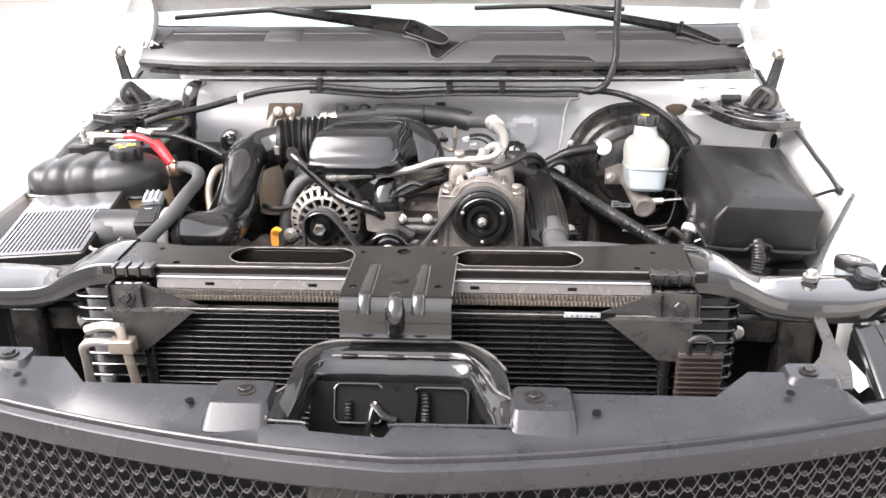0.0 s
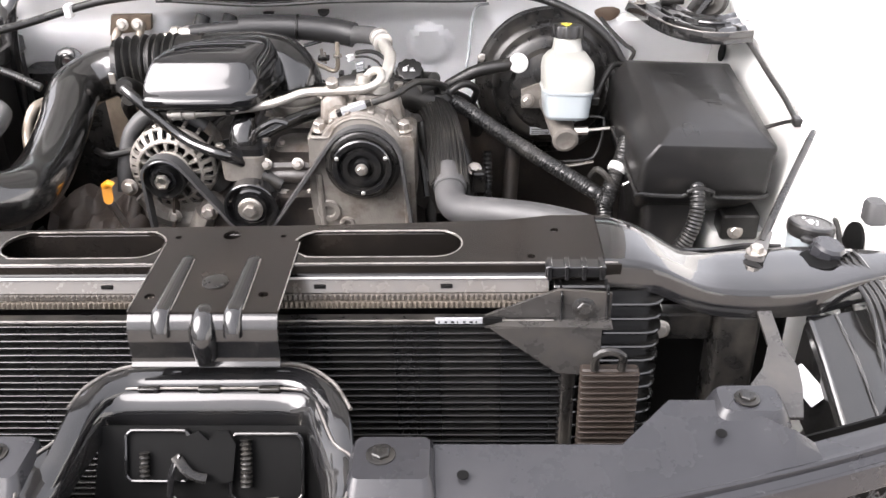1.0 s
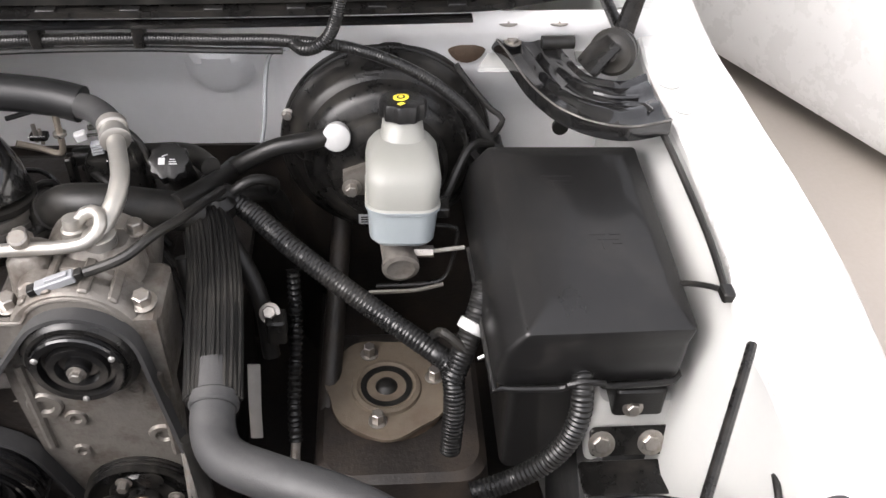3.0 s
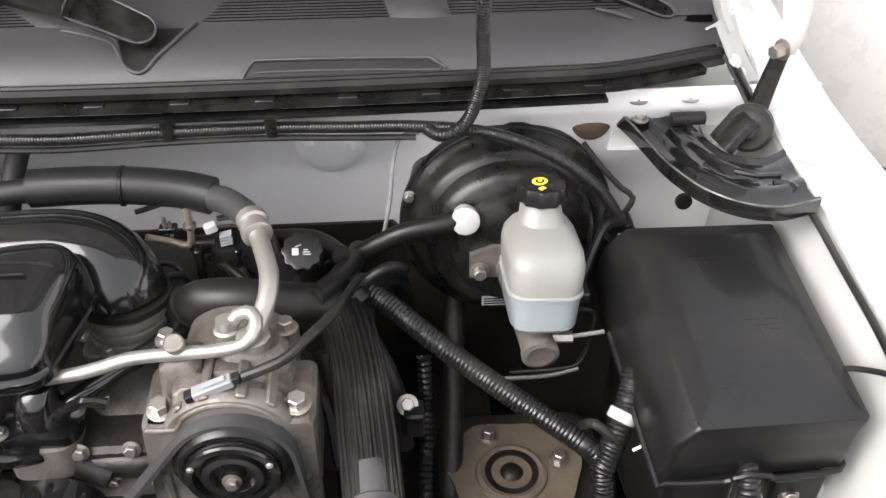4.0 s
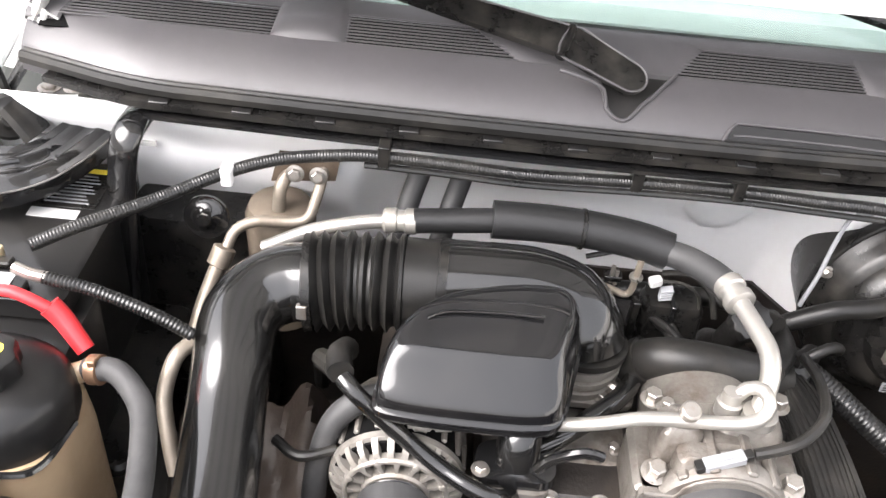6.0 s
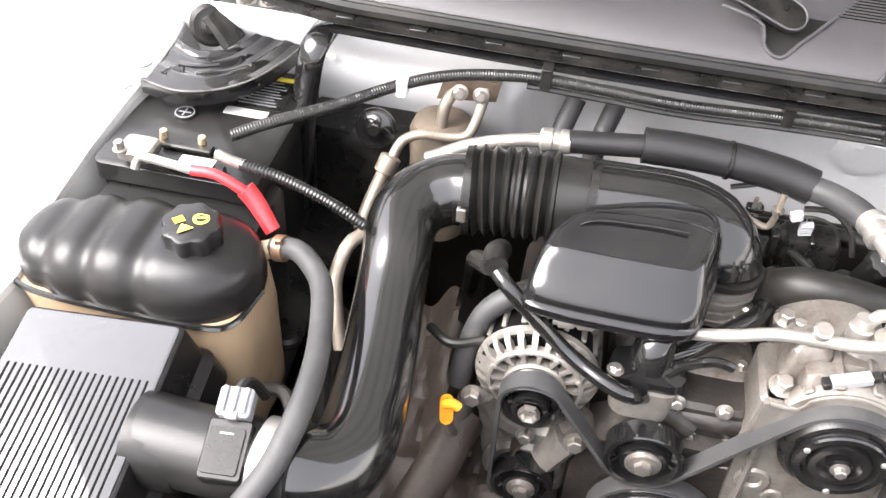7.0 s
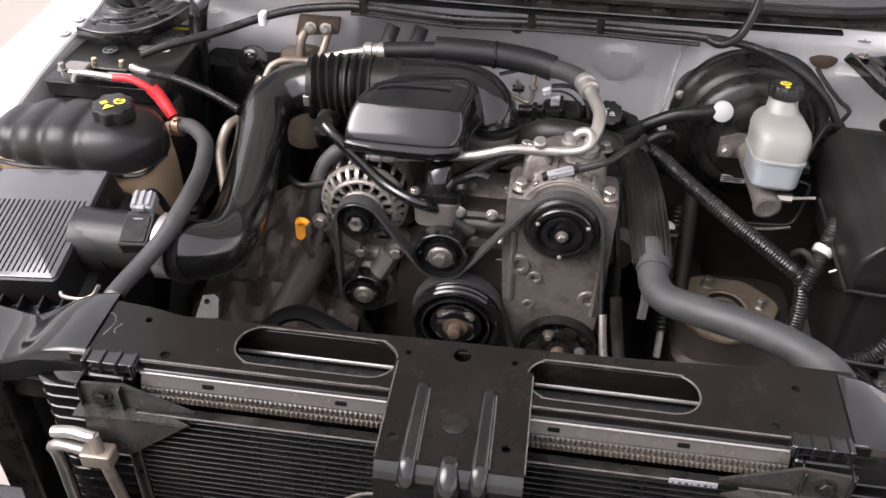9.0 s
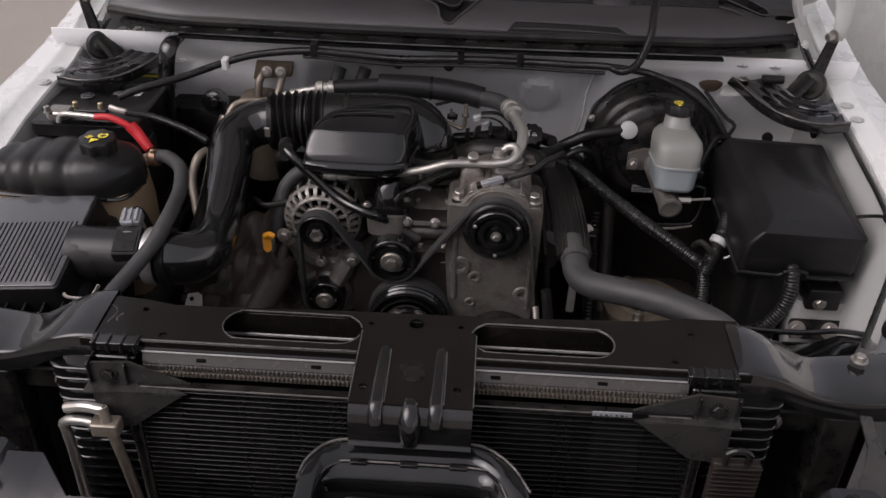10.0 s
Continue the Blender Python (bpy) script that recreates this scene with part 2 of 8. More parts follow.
def sweep(pts, radius, n=12, step=0.008, flat=1.0, corrugate=0.0, pitch=0.006, bm=None, shape=None):
    """A tube along a smooth curve. radius: a number or a function of 0..1; corrugate: depth of ribs of that pitch."""
    if corrugate:
        step = pitch / 4
    line = smooth_path(pts, step)
    up, rings, run, total = None, [], 0.0, sum((b - a).length for a, b in zip(line, line[1:]))
    for i, p in enumerate(line):
        t = (line[min(i + 1, len(line) - 1)] - line[max(i - 1, 0)]).normalized()
        if up is None:
            up = Vector((0, 0, 1)) if abs(t.z) < 0.9 else Vector((0, 1, 0))
        up = (up - t * up.dot(t)).normalized()
        side = t.cross(up)
        r = radius(run / total) if callable(radius) else radius
        if corrugate:
            r -= corrugate * (0.5 - 0.5 * math.cos(2 * math.pi * run / pitch))
        if shape:
            rings.append([p + side * x + up * y for x, y in shape])
        else:
            rings.append([p + side * (r * math.cos(2 * math.pi * k / n)) + up * (r * flat * math.sin(2 * math.pi * k / n)) for k in range(n)])
        if i + 1 < len(line):
            run += (line[i + 1] - p).length
    return ring_loft(rings, bm=bm)


def plate(outline, thick, m=None, holes=(), bm=None):
    """A flat plate with holes through it: outline in x, y; its top lies at 0 and it goes down by thick; m puts it in place."""
    tmp = bmesh.new()
    for loop in (outline, *holes):
        vs = [tmp.verts.new((x, y, 0)) for x, y in loop]
        for a, b in zip(vs, vs[1:] + vs[:1]):
            tmp.edges.new((a, b))
    bmesh.ops.triangle_fill(tmp, use_beauty=True, edges=tmp.edges[:], normal=(0, 0, 1))
    faces = tmp.faces[:]
    got = bmesh.ops.extrude_face_region(tmp, geom=faces)
    for v in got["geom"]:
        if isinstance(v, bmesh.types.BMVert):
            v.co.z -= thick
    bmesh.ops.recalc_face_normals(tmp, faces=tmp.faces)
    if m is not None:
        tmp.transform(m)
    if bm is None:
        return tmp
    me = bpy.data.meshes.new("tmp")
    tmp.to_mesh(me)
    tmp.free()
    bm.from_mesh(me)
    bpy.data.meshes.remove(me)
    return bm


def circle(cx, cy, r, n=16, ry=None):
    ry = ry or r
    return [(cx + r * math.cos(2 * math.pi * k / n), cy + ry * math.sin(2 * math.pi * k / n)) for k in range(n)]


def obround(x0, x1, y0, y1, n=8):
    r = (y1 - y0) / 2
    cy = (y0 + y1) / 2
    out = [(x1 - r + r * math.cos(radians(-90 + 180 * k / n)), cy + r * math.sin(radians(-90 + 180 * k / n))) for k in range(n + 1)]
    return out + [(x0 + r + r * math.cos(radians(90 + 180 * k / n)), cy + r * math.sin(radians(90 + 180 * k / n))) for k in range(n + 1)]


BOLTS = {}


def bolt(parent, at, axis=(0, 0, 1), r=0.008, h=0.006, material=None, name="bolt"):
    """A hexagon bolt head on its washer."""
    material = material or STEEL
    key = (r, h, material.name)
    if key not in BOLTS:
        bm = lathe([(0, r * 1.5), (0.0015, r * 1.5), (0.002, r * 1.3)], (0, 0, 0), (0, 0, 1), 16)
        lathe([(0.001, r), (h, r), (h + 0.001, r * 0.82)], (0, 0, 0), (0, 0, 1), 6, bm)
        bmesh.ops.recalc_face_normals(bm, faces=bm.faces)
        me = bpy.data.meshes.new("bolt")
        bm.to_mesh(me)
        bm.free()
        BOLTS[key] = finish(me, material, 25)
    return part(name, BOLTS[key], material, parent, m=Matrix.Translation(at) @ frame_of(axis))


def grid_sheet(rows, thick=0.0, bm=None):
    """A sheet through rows of points."""
    bm = ring_loft(rows, close=False, caps=False, bm=bm)
    if thick:
        bmesh.ops.recalc_face_normals(bm, faces=bm.faces)
        bmesh.ops.solidify(bm, geom=bm.faces[:], thickness=thick)
    return bm


# ---- setting ----
def slab(name, x0, x1, y0, y1, z0, z1, material, label, category):
    ob = part(name, block(x0, x1, y0, y1, z0, z1, 0.01, 0.005), material)
    return tagged(ob, label, category, kind="structure")


slab("ground", -60, 60, -60, 60, -0.2, 0.0, GROUND, "worn beige concrete yard with hairline cracks", "ground")
slab("wall_north", -14, 14, 12.0, 12.3, 0.0, 4.2, WALL, "pale rendered wall far behind the truck", "wall")
slab("wall_east", 9.0, 9.3, -14, 12.0, 0.0, 4.2, WALL, "pale rendered wall beside the yard", "wall")
slab("wall_west", -9.3, -9.0, -14, 12.0, 0.0, 4.2, WALL, "pale rendered wall across the yard", "wall")

# ---- truck body ----
truck = thing("pickup_truck", (0, 0.6, 0), "white pickup truck with its hood raised and the grille cover open", "truck")
STATIONS = [  # y, inner x, inner z, crown x, crown z
    (-0.12, 0.864, 0.92, 0.882, 0.94), (-0.05, 0.878, 0.957, 0.903, 0.975), (0.0, 0.866, 0.975, 0.916, 0.996), (0.06, 0.848, 0.985, 0.926, 1.012), (0.12, 0.846, 0.998, 0.932, 1.03),
    (0.2, 0.848, 1.012, 0.935, 1.045), (0.28, 0.842, 1.026, 0.937, 1.06), (0.32, 0.836, 1.032, 0.938, 1.065), (0.36, 0.829, 1.037, 0.939, 1.07), (0.39, 0.832, 1.042, 0.94, 1.073), (0.43, 0.84, 1.05, 0.94, 1.077), (0.48, 0.838, 1.062, 0.937, 1.083),
    (0.55, 0.83, 1.082, 0.93, 1.092), (0.63, 0.818, 1.102, 0.917, 1.104), (0.7, 0.806, 1.116, 0.906, 1.116), (0.75, 0.803, 1.124, 0.897, 1.124), (0.82, 0.806, 1.135, 0.886, 1.138), (0.9, 0.815, 1.15, 0.879, 1.155), (1.2, 0.84, 1.18, 0.885, 1.19), (1.7, 0.85, 1.2, 0.885, 1.21)]


def fender(side):
    rows = []
    for y, xi, zi, xc, zc in STATIONS:
        w = min(1.0, (xc - xi) / 0.09)
        rows.append([(side * x, y, z) for x, z in (
            (xi, zi - 0.02), (xi, zi - 0.004), (xi + 0.003, zi), (xi + 0.03 * w, zi + 0.004), (xi + 0.036 * w, zi + 0.008), (xi + 0.045 * w, zi + 0.5 * (zc - zi) + 0.008),
            (xc - 0.03 * w, zc), (xc, zc), (xc + 0.016, zc - 0.010), (xc + 0.042, zc - 0.045), (xc + 0.07, zc - 0.11), (xc + 0.085, 0.66), (xc + 0.06, 0.45))])
    ob = part("fender", grid_sheet(rows, 0.003), WHITE, truck, "glossy white painted fender")
    for y, x, z in ((0.322, 0.856, 1.034), (0.70, 0.824, 1.119), (0.655, 0.833, 1.11), (0.1, 0.866, 0.998)):
        bolt(ob, (side * x, y, z), r=0.009, h=0.003, material=BAY, name="plug")
    rows = []
    for y, xi, zi, xc, zc in STATIONS[3:]:
        rows.append([(side * x, y, z) for x, z in ((xi + 0.002, zi - 0.016), (xi - 0.004, zi - 0.05), (xi - 0.012, zi - 0.13), (xi - 0.03, 0.72), (xi - 0.10, 0.6), (xi - 0.12, 0.42))])
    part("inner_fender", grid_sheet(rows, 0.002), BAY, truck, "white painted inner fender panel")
    part("splash_panel", grid_sheet([[(side * (x + 0.03 * (z < 0.7)), y, z) for z in (0.945 + 0.12 * (y + 0.05), 0.8, 0.5)] for y, x in ((-0.13, 0.868), (-0.05, 0.882), (0.0, 0.87), (0.065, 0.855))], 0.004), GRIME, truck, "black splash panel inside the fender's front")
    return ob


for s in (-1, 1):
    fender(s)
part("fender_bumper", stack([(1.0, 0.858, 0.13, 0.03, 0.032, 0.008), (1.024, 0.856, 0.13, 0.028, 0.03, 0.008), (1.031, 0.855, 0.13, 0.022, 0.024, 0.008)]), HOSE, truck, "square rubber hood bumper")
part("fender_bumper", stack([(1.0, -0.858, 0.13, 0.03, 0.032, 0.008), (1.024, -0.856, 0.13, 0.028, 0.03, 0.008), (1.031, -0.855, 0.13, 0.022, 0.024, 0.008)]), HOSE, truck, "square rubber hood bumper")
# Holes are not cut: dark discs paint their shade on the panel
for x, y, z, r in ((0.787, 0.73, 1.045, 0.017), (0.841, 0.136, 0.961, 0.03), (-0.812, 0.60, 1.06, 0.018)):
    part("access_hole", lathe([(0, r), (0.004, r), (0.004, r * 0.8)], (x, y, z), (-math.copysign(1, x), 0, 0.15), 20), CORE_SHADE, truck, "dark disc drawn for the shade of an oval hole")

# firewall, pressed from one sheet
def ease(a, b, v):
    u = max(0.0, min(1.0, (v - a) / (b - a)))
    return u * u * (3 - 2 * u)


FW_Z = (1.178, 1.165, 1.15, 1.14, 1.13, 1.12, 1.11, 1.1, 1.09, 1.08, 1.07, 1.06, 1.05, 1.04, 1.03, 1.02, 1.01, 1.0, 0.99, 0.98, 0.97, 0.96, 0.95, 0.93, 0.9, 0.85, 0.8, 0.6, 0.4)


def firewall_y(x, z):
    base = 0.788 + 0.037 * ease(1.165, 1.09, z) + 0.055 * ease(1.10, 0.95, z)
    inside = ease(-0.33, -0.27, x) * (1 - ease(0.30, 0.36, x))
    y = base + 0.085 * inside * ease(1.145 - 0.02 * abs(x - 0.02) / 0.3, 1.06, z)
    y -= 0.018 * (1 - ease(0.037, 0.049, math.hypot(x - 0.209, (z - 1.004) * 0.95)))
    y -= 0.006 * (1 - ease(0.006, 0.014, abs(math.hypot(x - 0.15, z - 1.0) - 0.1))) * ease(0.98, 1.0, z) * (x < 0.17)
    y += 0.006 * (1 - ease(0.008, 0.018, abs(x - 0.47))) * ease(1.14, 1.12, z)
    return y


rows = [[(x, firewall_y(x, z), z) for z in FW_Z] for x in [-0.86 + 0.01 * k for k in range(173)]]
# Added sheet that makes the firewall darker towards the bottom
low = [[(x, firewall_y(x, z) - 0.014, z) for z in (0.86, 0.8, 0.6, 0.4)] for x in [-0.86 + 0.04 * k for k in range(44)]]
part("firewall_low", grid_sheet(low, 0.006), GRIME, truck, "dark sheet over the lower firewall")
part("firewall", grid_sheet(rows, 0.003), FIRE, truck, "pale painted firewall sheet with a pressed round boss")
for x in (-0.113, 0.0):
    bolt(truck, (x, 0.845, 1.105), (0, -0.9, 0.4), 0.008, 0.004, RUBBER, "plug")
part("grommet", lathe([(-0.01, 0.026), (0.002, 0.028), (0.006, 0.022), (0.01, 0.01)], (0.572, 0.822, 1.112), (0, -1, 0.2), 24), RUST, truck, "brown rubber grommet in the firewall")

# cowl
cowl = thing("cowl_panel", (0, 0.85, 1.17), "weathered grey plastic cowl with slotted air vents below the windscreen", "cowl")
rows = []
for k in range(49):
    x = -0.74 + 1.48 * k / 48
    b = 0.012 * (x / 0.74) ** 2 + max(0.0, abs(x) - 0.6) * 0.3
    rows.append([(x, min(y + b, 0.868), z) for y, z in ((0.768, 1.192), (0.7695, 1.206), (0.772, 1.215), (0.777, 1.2215), (0.787, 1.2305), (0.806, 1.243), (0.826, 1.252), (0.841, 1.256))])
part("panel", grid_sheet(rows, 0.004), COWL, cowl)
rows = []
for k in range(49):
    x = -0.72 + 1.44 * k / 48
    b = 0.012 * (x / 0.74) ** 2
    rows.append([(x, y + b, z) for y, z in ((0.886, 1.2765), (0.894, 1.281), (0.912, 1.284))])
part("rear_strip", grid_sheet(rows, 0.004), COWL, cowl, "grey plastic strip against the glass")
# Added black sheet: the shade under the slats, put in as colour
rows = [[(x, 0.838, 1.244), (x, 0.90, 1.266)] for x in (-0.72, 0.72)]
part("vent_shade", grid_sheet(rows, 0.002), CORE_SHADE, cowl, "black sheet standing for the shade below the vents")


def vent_span(x0, x1, lean0, lean1):
    for i in range(10):
        u = i / 9
        y, z = 0.8455 + 0.039 * u, 1.2575 + 0.0185 * u
        a, b = x0 + lean0 * u, x1 + lean1 * u
        bb = 0.012 * ((a + b) / 1.48) ** 2
        part("vent_slat", block(a, b, y - 0.0009 + bb, y + 0.0009 + bb, z - 0.001, z + 0.001, 0.0007, 0.0003), COWL, cowl)


def vent_bridge(x0, x1, lean0, lean1, bow=0.0):
    rows = []
    for k in range(9):
        u = k / 8
        y, z = 0.834 + 0.056 * u, 1.254 + 0.024 * u
        a, b = x0 + lean0 * u, x1 + lean1 * u
        rows.append([(a + (b - a) * q, y + 0.012 * (a / 0.74) ** 2, z + 0.0025 - (0.004 if q in (0, 1) else 0) - (0.005 if k == 0 else 0) + bow * math.sin(math.pi * q) * (0.25 + 0.75 * math.sin(math.pi * min(1, u * 1.3)))) for q in (0, 0.06, 0.15, 0.3, 0.5, 0.7, 0.85, 0.94, 1)])
    part("bridge", grid_sheet(rows, 0.003), COWL, cowl)


for args in ((0.058, 0.312, 0.046, -0.018), (0.383, 0.64, -0.01, -0.03), (-0.342, -0.111, 0.0, -0.075), (-0.70, -0.434, 0.03, 0.007)):
    vent_span(*args)
vent_bridge(0.308, 0.386, -0.018, -0.012, 0.009)
vent_bridge(-0.437, -0.34, 0.007, 0.0, 0.009)
vent_bridge(-0.113, 0.06, -0.075, 0.046)
vent_bridge(0.636, 0.73, -0.03, 0.0)
vent_bridge(-0.74, -0.698, 0.0, 0.03)
recess = [[(x + dx * q, 0.7685 + 0.013 * q, 1.2215 + 0.0125 * q) for q in (0, 0.1, 0.5, 0.9, 1)] for x, dx in ((0.128, 0.008), (0.132, 0.008), (0.20, 0.0), (0.30, -0.004), (0.362, -0.012), (0.367, -0.014))]
part("recess", grid_sheet(recess, 0.0015), PLASTIC, cowl, "dark step pressed into the cowl")
part("ridge", sweep([(0.122, 0.7665, 1.219), (0.129, 0.776, 1.229), (0.137, 0.782, 1.2355), (0.15, 0.783, 1.237), (0.25, 0.7825, 1.2365), (0.34, 0.782, 1.2345), (0.352, 0.781, 1.2335), (0.37, 0.773, 1.2245)], 0.0022, 8), COWL, cowl)
part("ridge", sweep([(0.135, 0.7715, 1.2255), (0.16, 0.7725, 1.2265), (0.25, 0.7722, 1.2262), (0.362, 0.771, 1.2235)], 0.0014, 6), COWL, cowl)
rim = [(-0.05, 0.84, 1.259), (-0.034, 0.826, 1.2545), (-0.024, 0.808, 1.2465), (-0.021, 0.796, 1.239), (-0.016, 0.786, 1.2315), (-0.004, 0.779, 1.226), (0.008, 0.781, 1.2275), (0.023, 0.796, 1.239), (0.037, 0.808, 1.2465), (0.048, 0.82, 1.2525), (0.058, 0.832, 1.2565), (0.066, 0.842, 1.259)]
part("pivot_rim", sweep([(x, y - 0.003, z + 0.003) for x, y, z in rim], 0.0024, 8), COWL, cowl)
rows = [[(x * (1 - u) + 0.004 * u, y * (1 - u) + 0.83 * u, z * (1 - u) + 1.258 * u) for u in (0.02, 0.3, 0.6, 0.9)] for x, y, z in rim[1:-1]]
# Blacker than the cowl: the recess's shade is in its colour
part("pivot_recess", grid_sheet([[(x, y - 0.003, z + 0.003) for x, y, z in r] for r in rows], 0.001), PLASTIC, cowl, "recess round the wiper pivot, darkened for its shade")
for s in (-1, 1):
    fin = [(s * 0.655, 1.168), (s * 0.657, 1.225), (s * 0.668, 1.252), (s * 0.684, 1.266), (s * 0.70, 1.245), (s * 0.722, 1.225), (s * 0.745, 1.19), (s * 0.752, 1.16)][::-s]
    part("end_fin", plate(fin, 0.012, pose(0, 0.832, 0, 78)), COWL, cowl, "grey plastic end piece beside the hinge")
seal = thing("hood_seal", (0, 0.76, 1.165), "ribbed black rubber seal along the cowl's front edge", "seal")
def edge_line(y, z, end, back=0.03):
    return [(x, y + 0.012 * (x / 0.56) ** 2 + back * max(0.0, abs(x) - 0.58) / 0.12, z) for x in [end * k / 12 for k in range(-12, 13)]]


part("bulb", sweep(edge_line(0.757, 1.2165, 0.735), 0.011, 10, 0.02, shape=[(-0.011, -0.008), (-0.0118, 0.001), (-0.0095, 0.0048), (-0.0065, 0.002), (-0.0045, 0.0065), (-0.001, 0.0072), (0.002, 0.003), (0.004, 0.0062), (0.0075, 0.006), (0.0105, 0.0), (0.010, -0.008)]), RUBBER, seal, "grooved black rubber bulb", angle=20)
part("channel", sweep(edge_line(0.751, 1.1995, 0.70), 0.01, 8, 0.02, shape=[(-0.014, -0.004), (0.014, -0.004), (0.014, 0.004), (-0.014, 0.006)]), STEEL_BLACK, seal)
part("lip", sweep(edge_line(0.742, 1.1855, 0.57), 0.004, 8, 0.02, shape=[(-0.008, -0.003), (0.008, -0.003), (0.008, 0.002), (-0.008, 0.002)]), GLOSS, seal)
for k in range(12):
    x = -0.55 + k * 0.1
    y = 0.741 + 0.012 * (x / 0.56) ** 2 + 0.03 * max(0.0, abs(x) - 0.58) / 0.12
    part("clip", block(x - 0.012, x + 0.012, y - 0.004, y + 0.008, 1.2, 1.2065, 0.002, 0.001), PLASTIC, seal)

# windscreen
screen = thing("windscreen", (0, 1.2, 1.3), "greenish windscreen glass behind the wipers", "windscreen")
rows = [[(x, 0.905 + 0.75 * u + 0.05 * (x / 0.75) ** 2, 1.283 + 0.55 * u) for u in (0, 0.5, 1)] for x in [-0.75 + 0.15 * k for k in range(11)]]
pane = part("pane", grid_sheet(rows, 0.005), GLASS, screen)
pane.visible_shadow = False
dash = thing("dashboard", (0, 1.35, 1.2), "pale dashboard top behind the windscreen", "dashboard")
part("top", block(-0.75, 0.75, 1.06, 1.7, 1.1, 1.24, 0.05, 0.02), PALE, dash)


def wiper(pivot, knee, tip_a, tip_b, wide=1.0):
    w = thing("wiper", pivot, "black windscreen wiper arm parked on the glass", "wiper", "windscreen wipers")
    p, k = Vector(pivot), Vector(knee)
    e1 = (k - p).normalized()
    e2 = Vector((0, -0.5, 0.86)).cross(e1).normalized()
    m = Matrix((e1, e2, e1.cross(e2))).transposed().to_4x4()
    n = (k - p).length
    head = [(0.021 * math.cos(a) + 0.0, 0.0195 * math.sin(a)) for a in [math.radians(90 + 15 * i) for i in range(13)]] + [(n * 0.5, -0.0215), (n, -0.021), (n, 0.021), (n * 0.5, 0.0215)]
    head = [(x, y * wide) for x, y in head]
    part("arm_head", plate(head, 0.009, Matrix.Translation(p) @ m), STEEL_BLACK, w)
    part("arm_edge", sweep([Matrix.Translation(p) @ m @ Vector((x, y, 0.0)) for x, y in head[2:] + head[:3]], 0.0016, 6, 0.01), COWL, w)
    q = Vector(tip_a).lerp(Vector(tip_b), 0.5) + Vector((0, -0.006, 0.012))
    e1 = (q - k).normalized()
    e2 = Vector((0, -0.5, 0.86)).cross(e1).normalized()
    m2 = Matrix.Translation(k) @ Matrix((e1, e2, e1.cross(e2))).transposed().to_4x4()
    ln = (q - k).length
    part("arm", plate([(-0.006, -0.022 * wide), (ln, -0.008), (ln, 0.008), (-0.006, 0.022 * wide)], 0.01, m2), STEEL_BLACK, w)
    part("arm_edge", sweep([m2 @ Vector((-0.006, -0.0205 * wide, 0)), m2 @ Vector((ln, -0.007, 0))], 0.0016, 6, 0.05), COWL, w)
    part("hinge_pin", sweep([k - e2 * 0.023 + Vector((0, 0, -0.004)), k + e2 * 0.023 + Vector((0, 0, -0.004))], 0.0065, 10), STEEL_BLACK, w)
    part("washer_tube", sweep([p + Vector((-0.085, -0.012, 0.006)), p + Vector((-0.055, -0.016, 0.0)), p + Vector((-0.03, -0.012, -0.014)), p + Vector((-0.024, -0.018, -0.036))], 0.0026, 8), COWL, w)
    part("spindle", lathe([(-0.05, 0.013), (0.0, 0.014), (0.004, 0.012)], p - Vector((0, -0.006, 0.009)), (0, -0.5, 0.86), 20), STEEL_BLACK, w)
    part("blade", sweep([tip_a, Vector(tip_a).lerp(Vector(tip_b), 0.5) + Vector((0, 0, 0.006)), tip_b], 0.006, 8, 0.02), RUBBER, w)


wiper((0.004, 0.804, 1.273), (-0.074, 0.832, 1.299), (-0.68, 0.938, 1.304), (-0.18, 0.962, 1.325))
wiper((0.648, 0.845, 1.262), (0.575, 0.873, 1.286), (0.08, 0.955, 1.322), (0.45, 0.952, 1.318), 0.55)

# raised hood
hood = thing("hood", (0, 0.9, 1.33), "white painted hood propped open above the engine", "hood")
def hood_pt(x, u, h=0.0):
    return (x, 0.90 - 0.55 * u - 0.83 * h, 1.322 + 0.93 * u - 0.55 * h)
rows = [[hood_pt(x * (1 - 0.04 * u), u, -0.03 + 0.03 * (x / 0.8) ** 2) for u in (0, 0.02, 0.25, 0.5, 0.75, 0.98, 1.0)] for x in [-0.8 + 0.1 * k for k in range(17)]]
part("skin", grid_sheet(rows, 0.004), WHITE, hood)
for x in (-0.6, -0.3, 0.0, 0.3, 0.6):
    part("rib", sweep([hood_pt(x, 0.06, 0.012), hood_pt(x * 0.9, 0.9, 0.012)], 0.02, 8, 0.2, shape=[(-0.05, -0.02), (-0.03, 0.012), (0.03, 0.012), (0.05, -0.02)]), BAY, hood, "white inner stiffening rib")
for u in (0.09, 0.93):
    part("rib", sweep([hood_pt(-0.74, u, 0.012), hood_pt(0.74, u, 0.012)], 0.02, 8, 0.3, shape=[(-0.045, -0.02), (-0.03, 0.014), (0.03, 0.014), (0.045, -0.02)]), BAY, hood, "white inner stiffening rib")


def band(outer, inner, profile, thick=0.002):
    """A pressed strip between two lines of points; profile rows of (across, height)."""
    a, b = smooth_path(outer, 0.006), smooth_path(inner, 0.006)
    n = 60
    rows = []
    for k in range(n + 1):
        p, q = a[round(k * (len(a) - 1) / n)], b[round(k * (len(b) - 1) / n)]
        rows.append([p.lerp(q, u) + Vector((0, 0, h)) for u, h in profile])
    return grid_sheet(rows, thick)


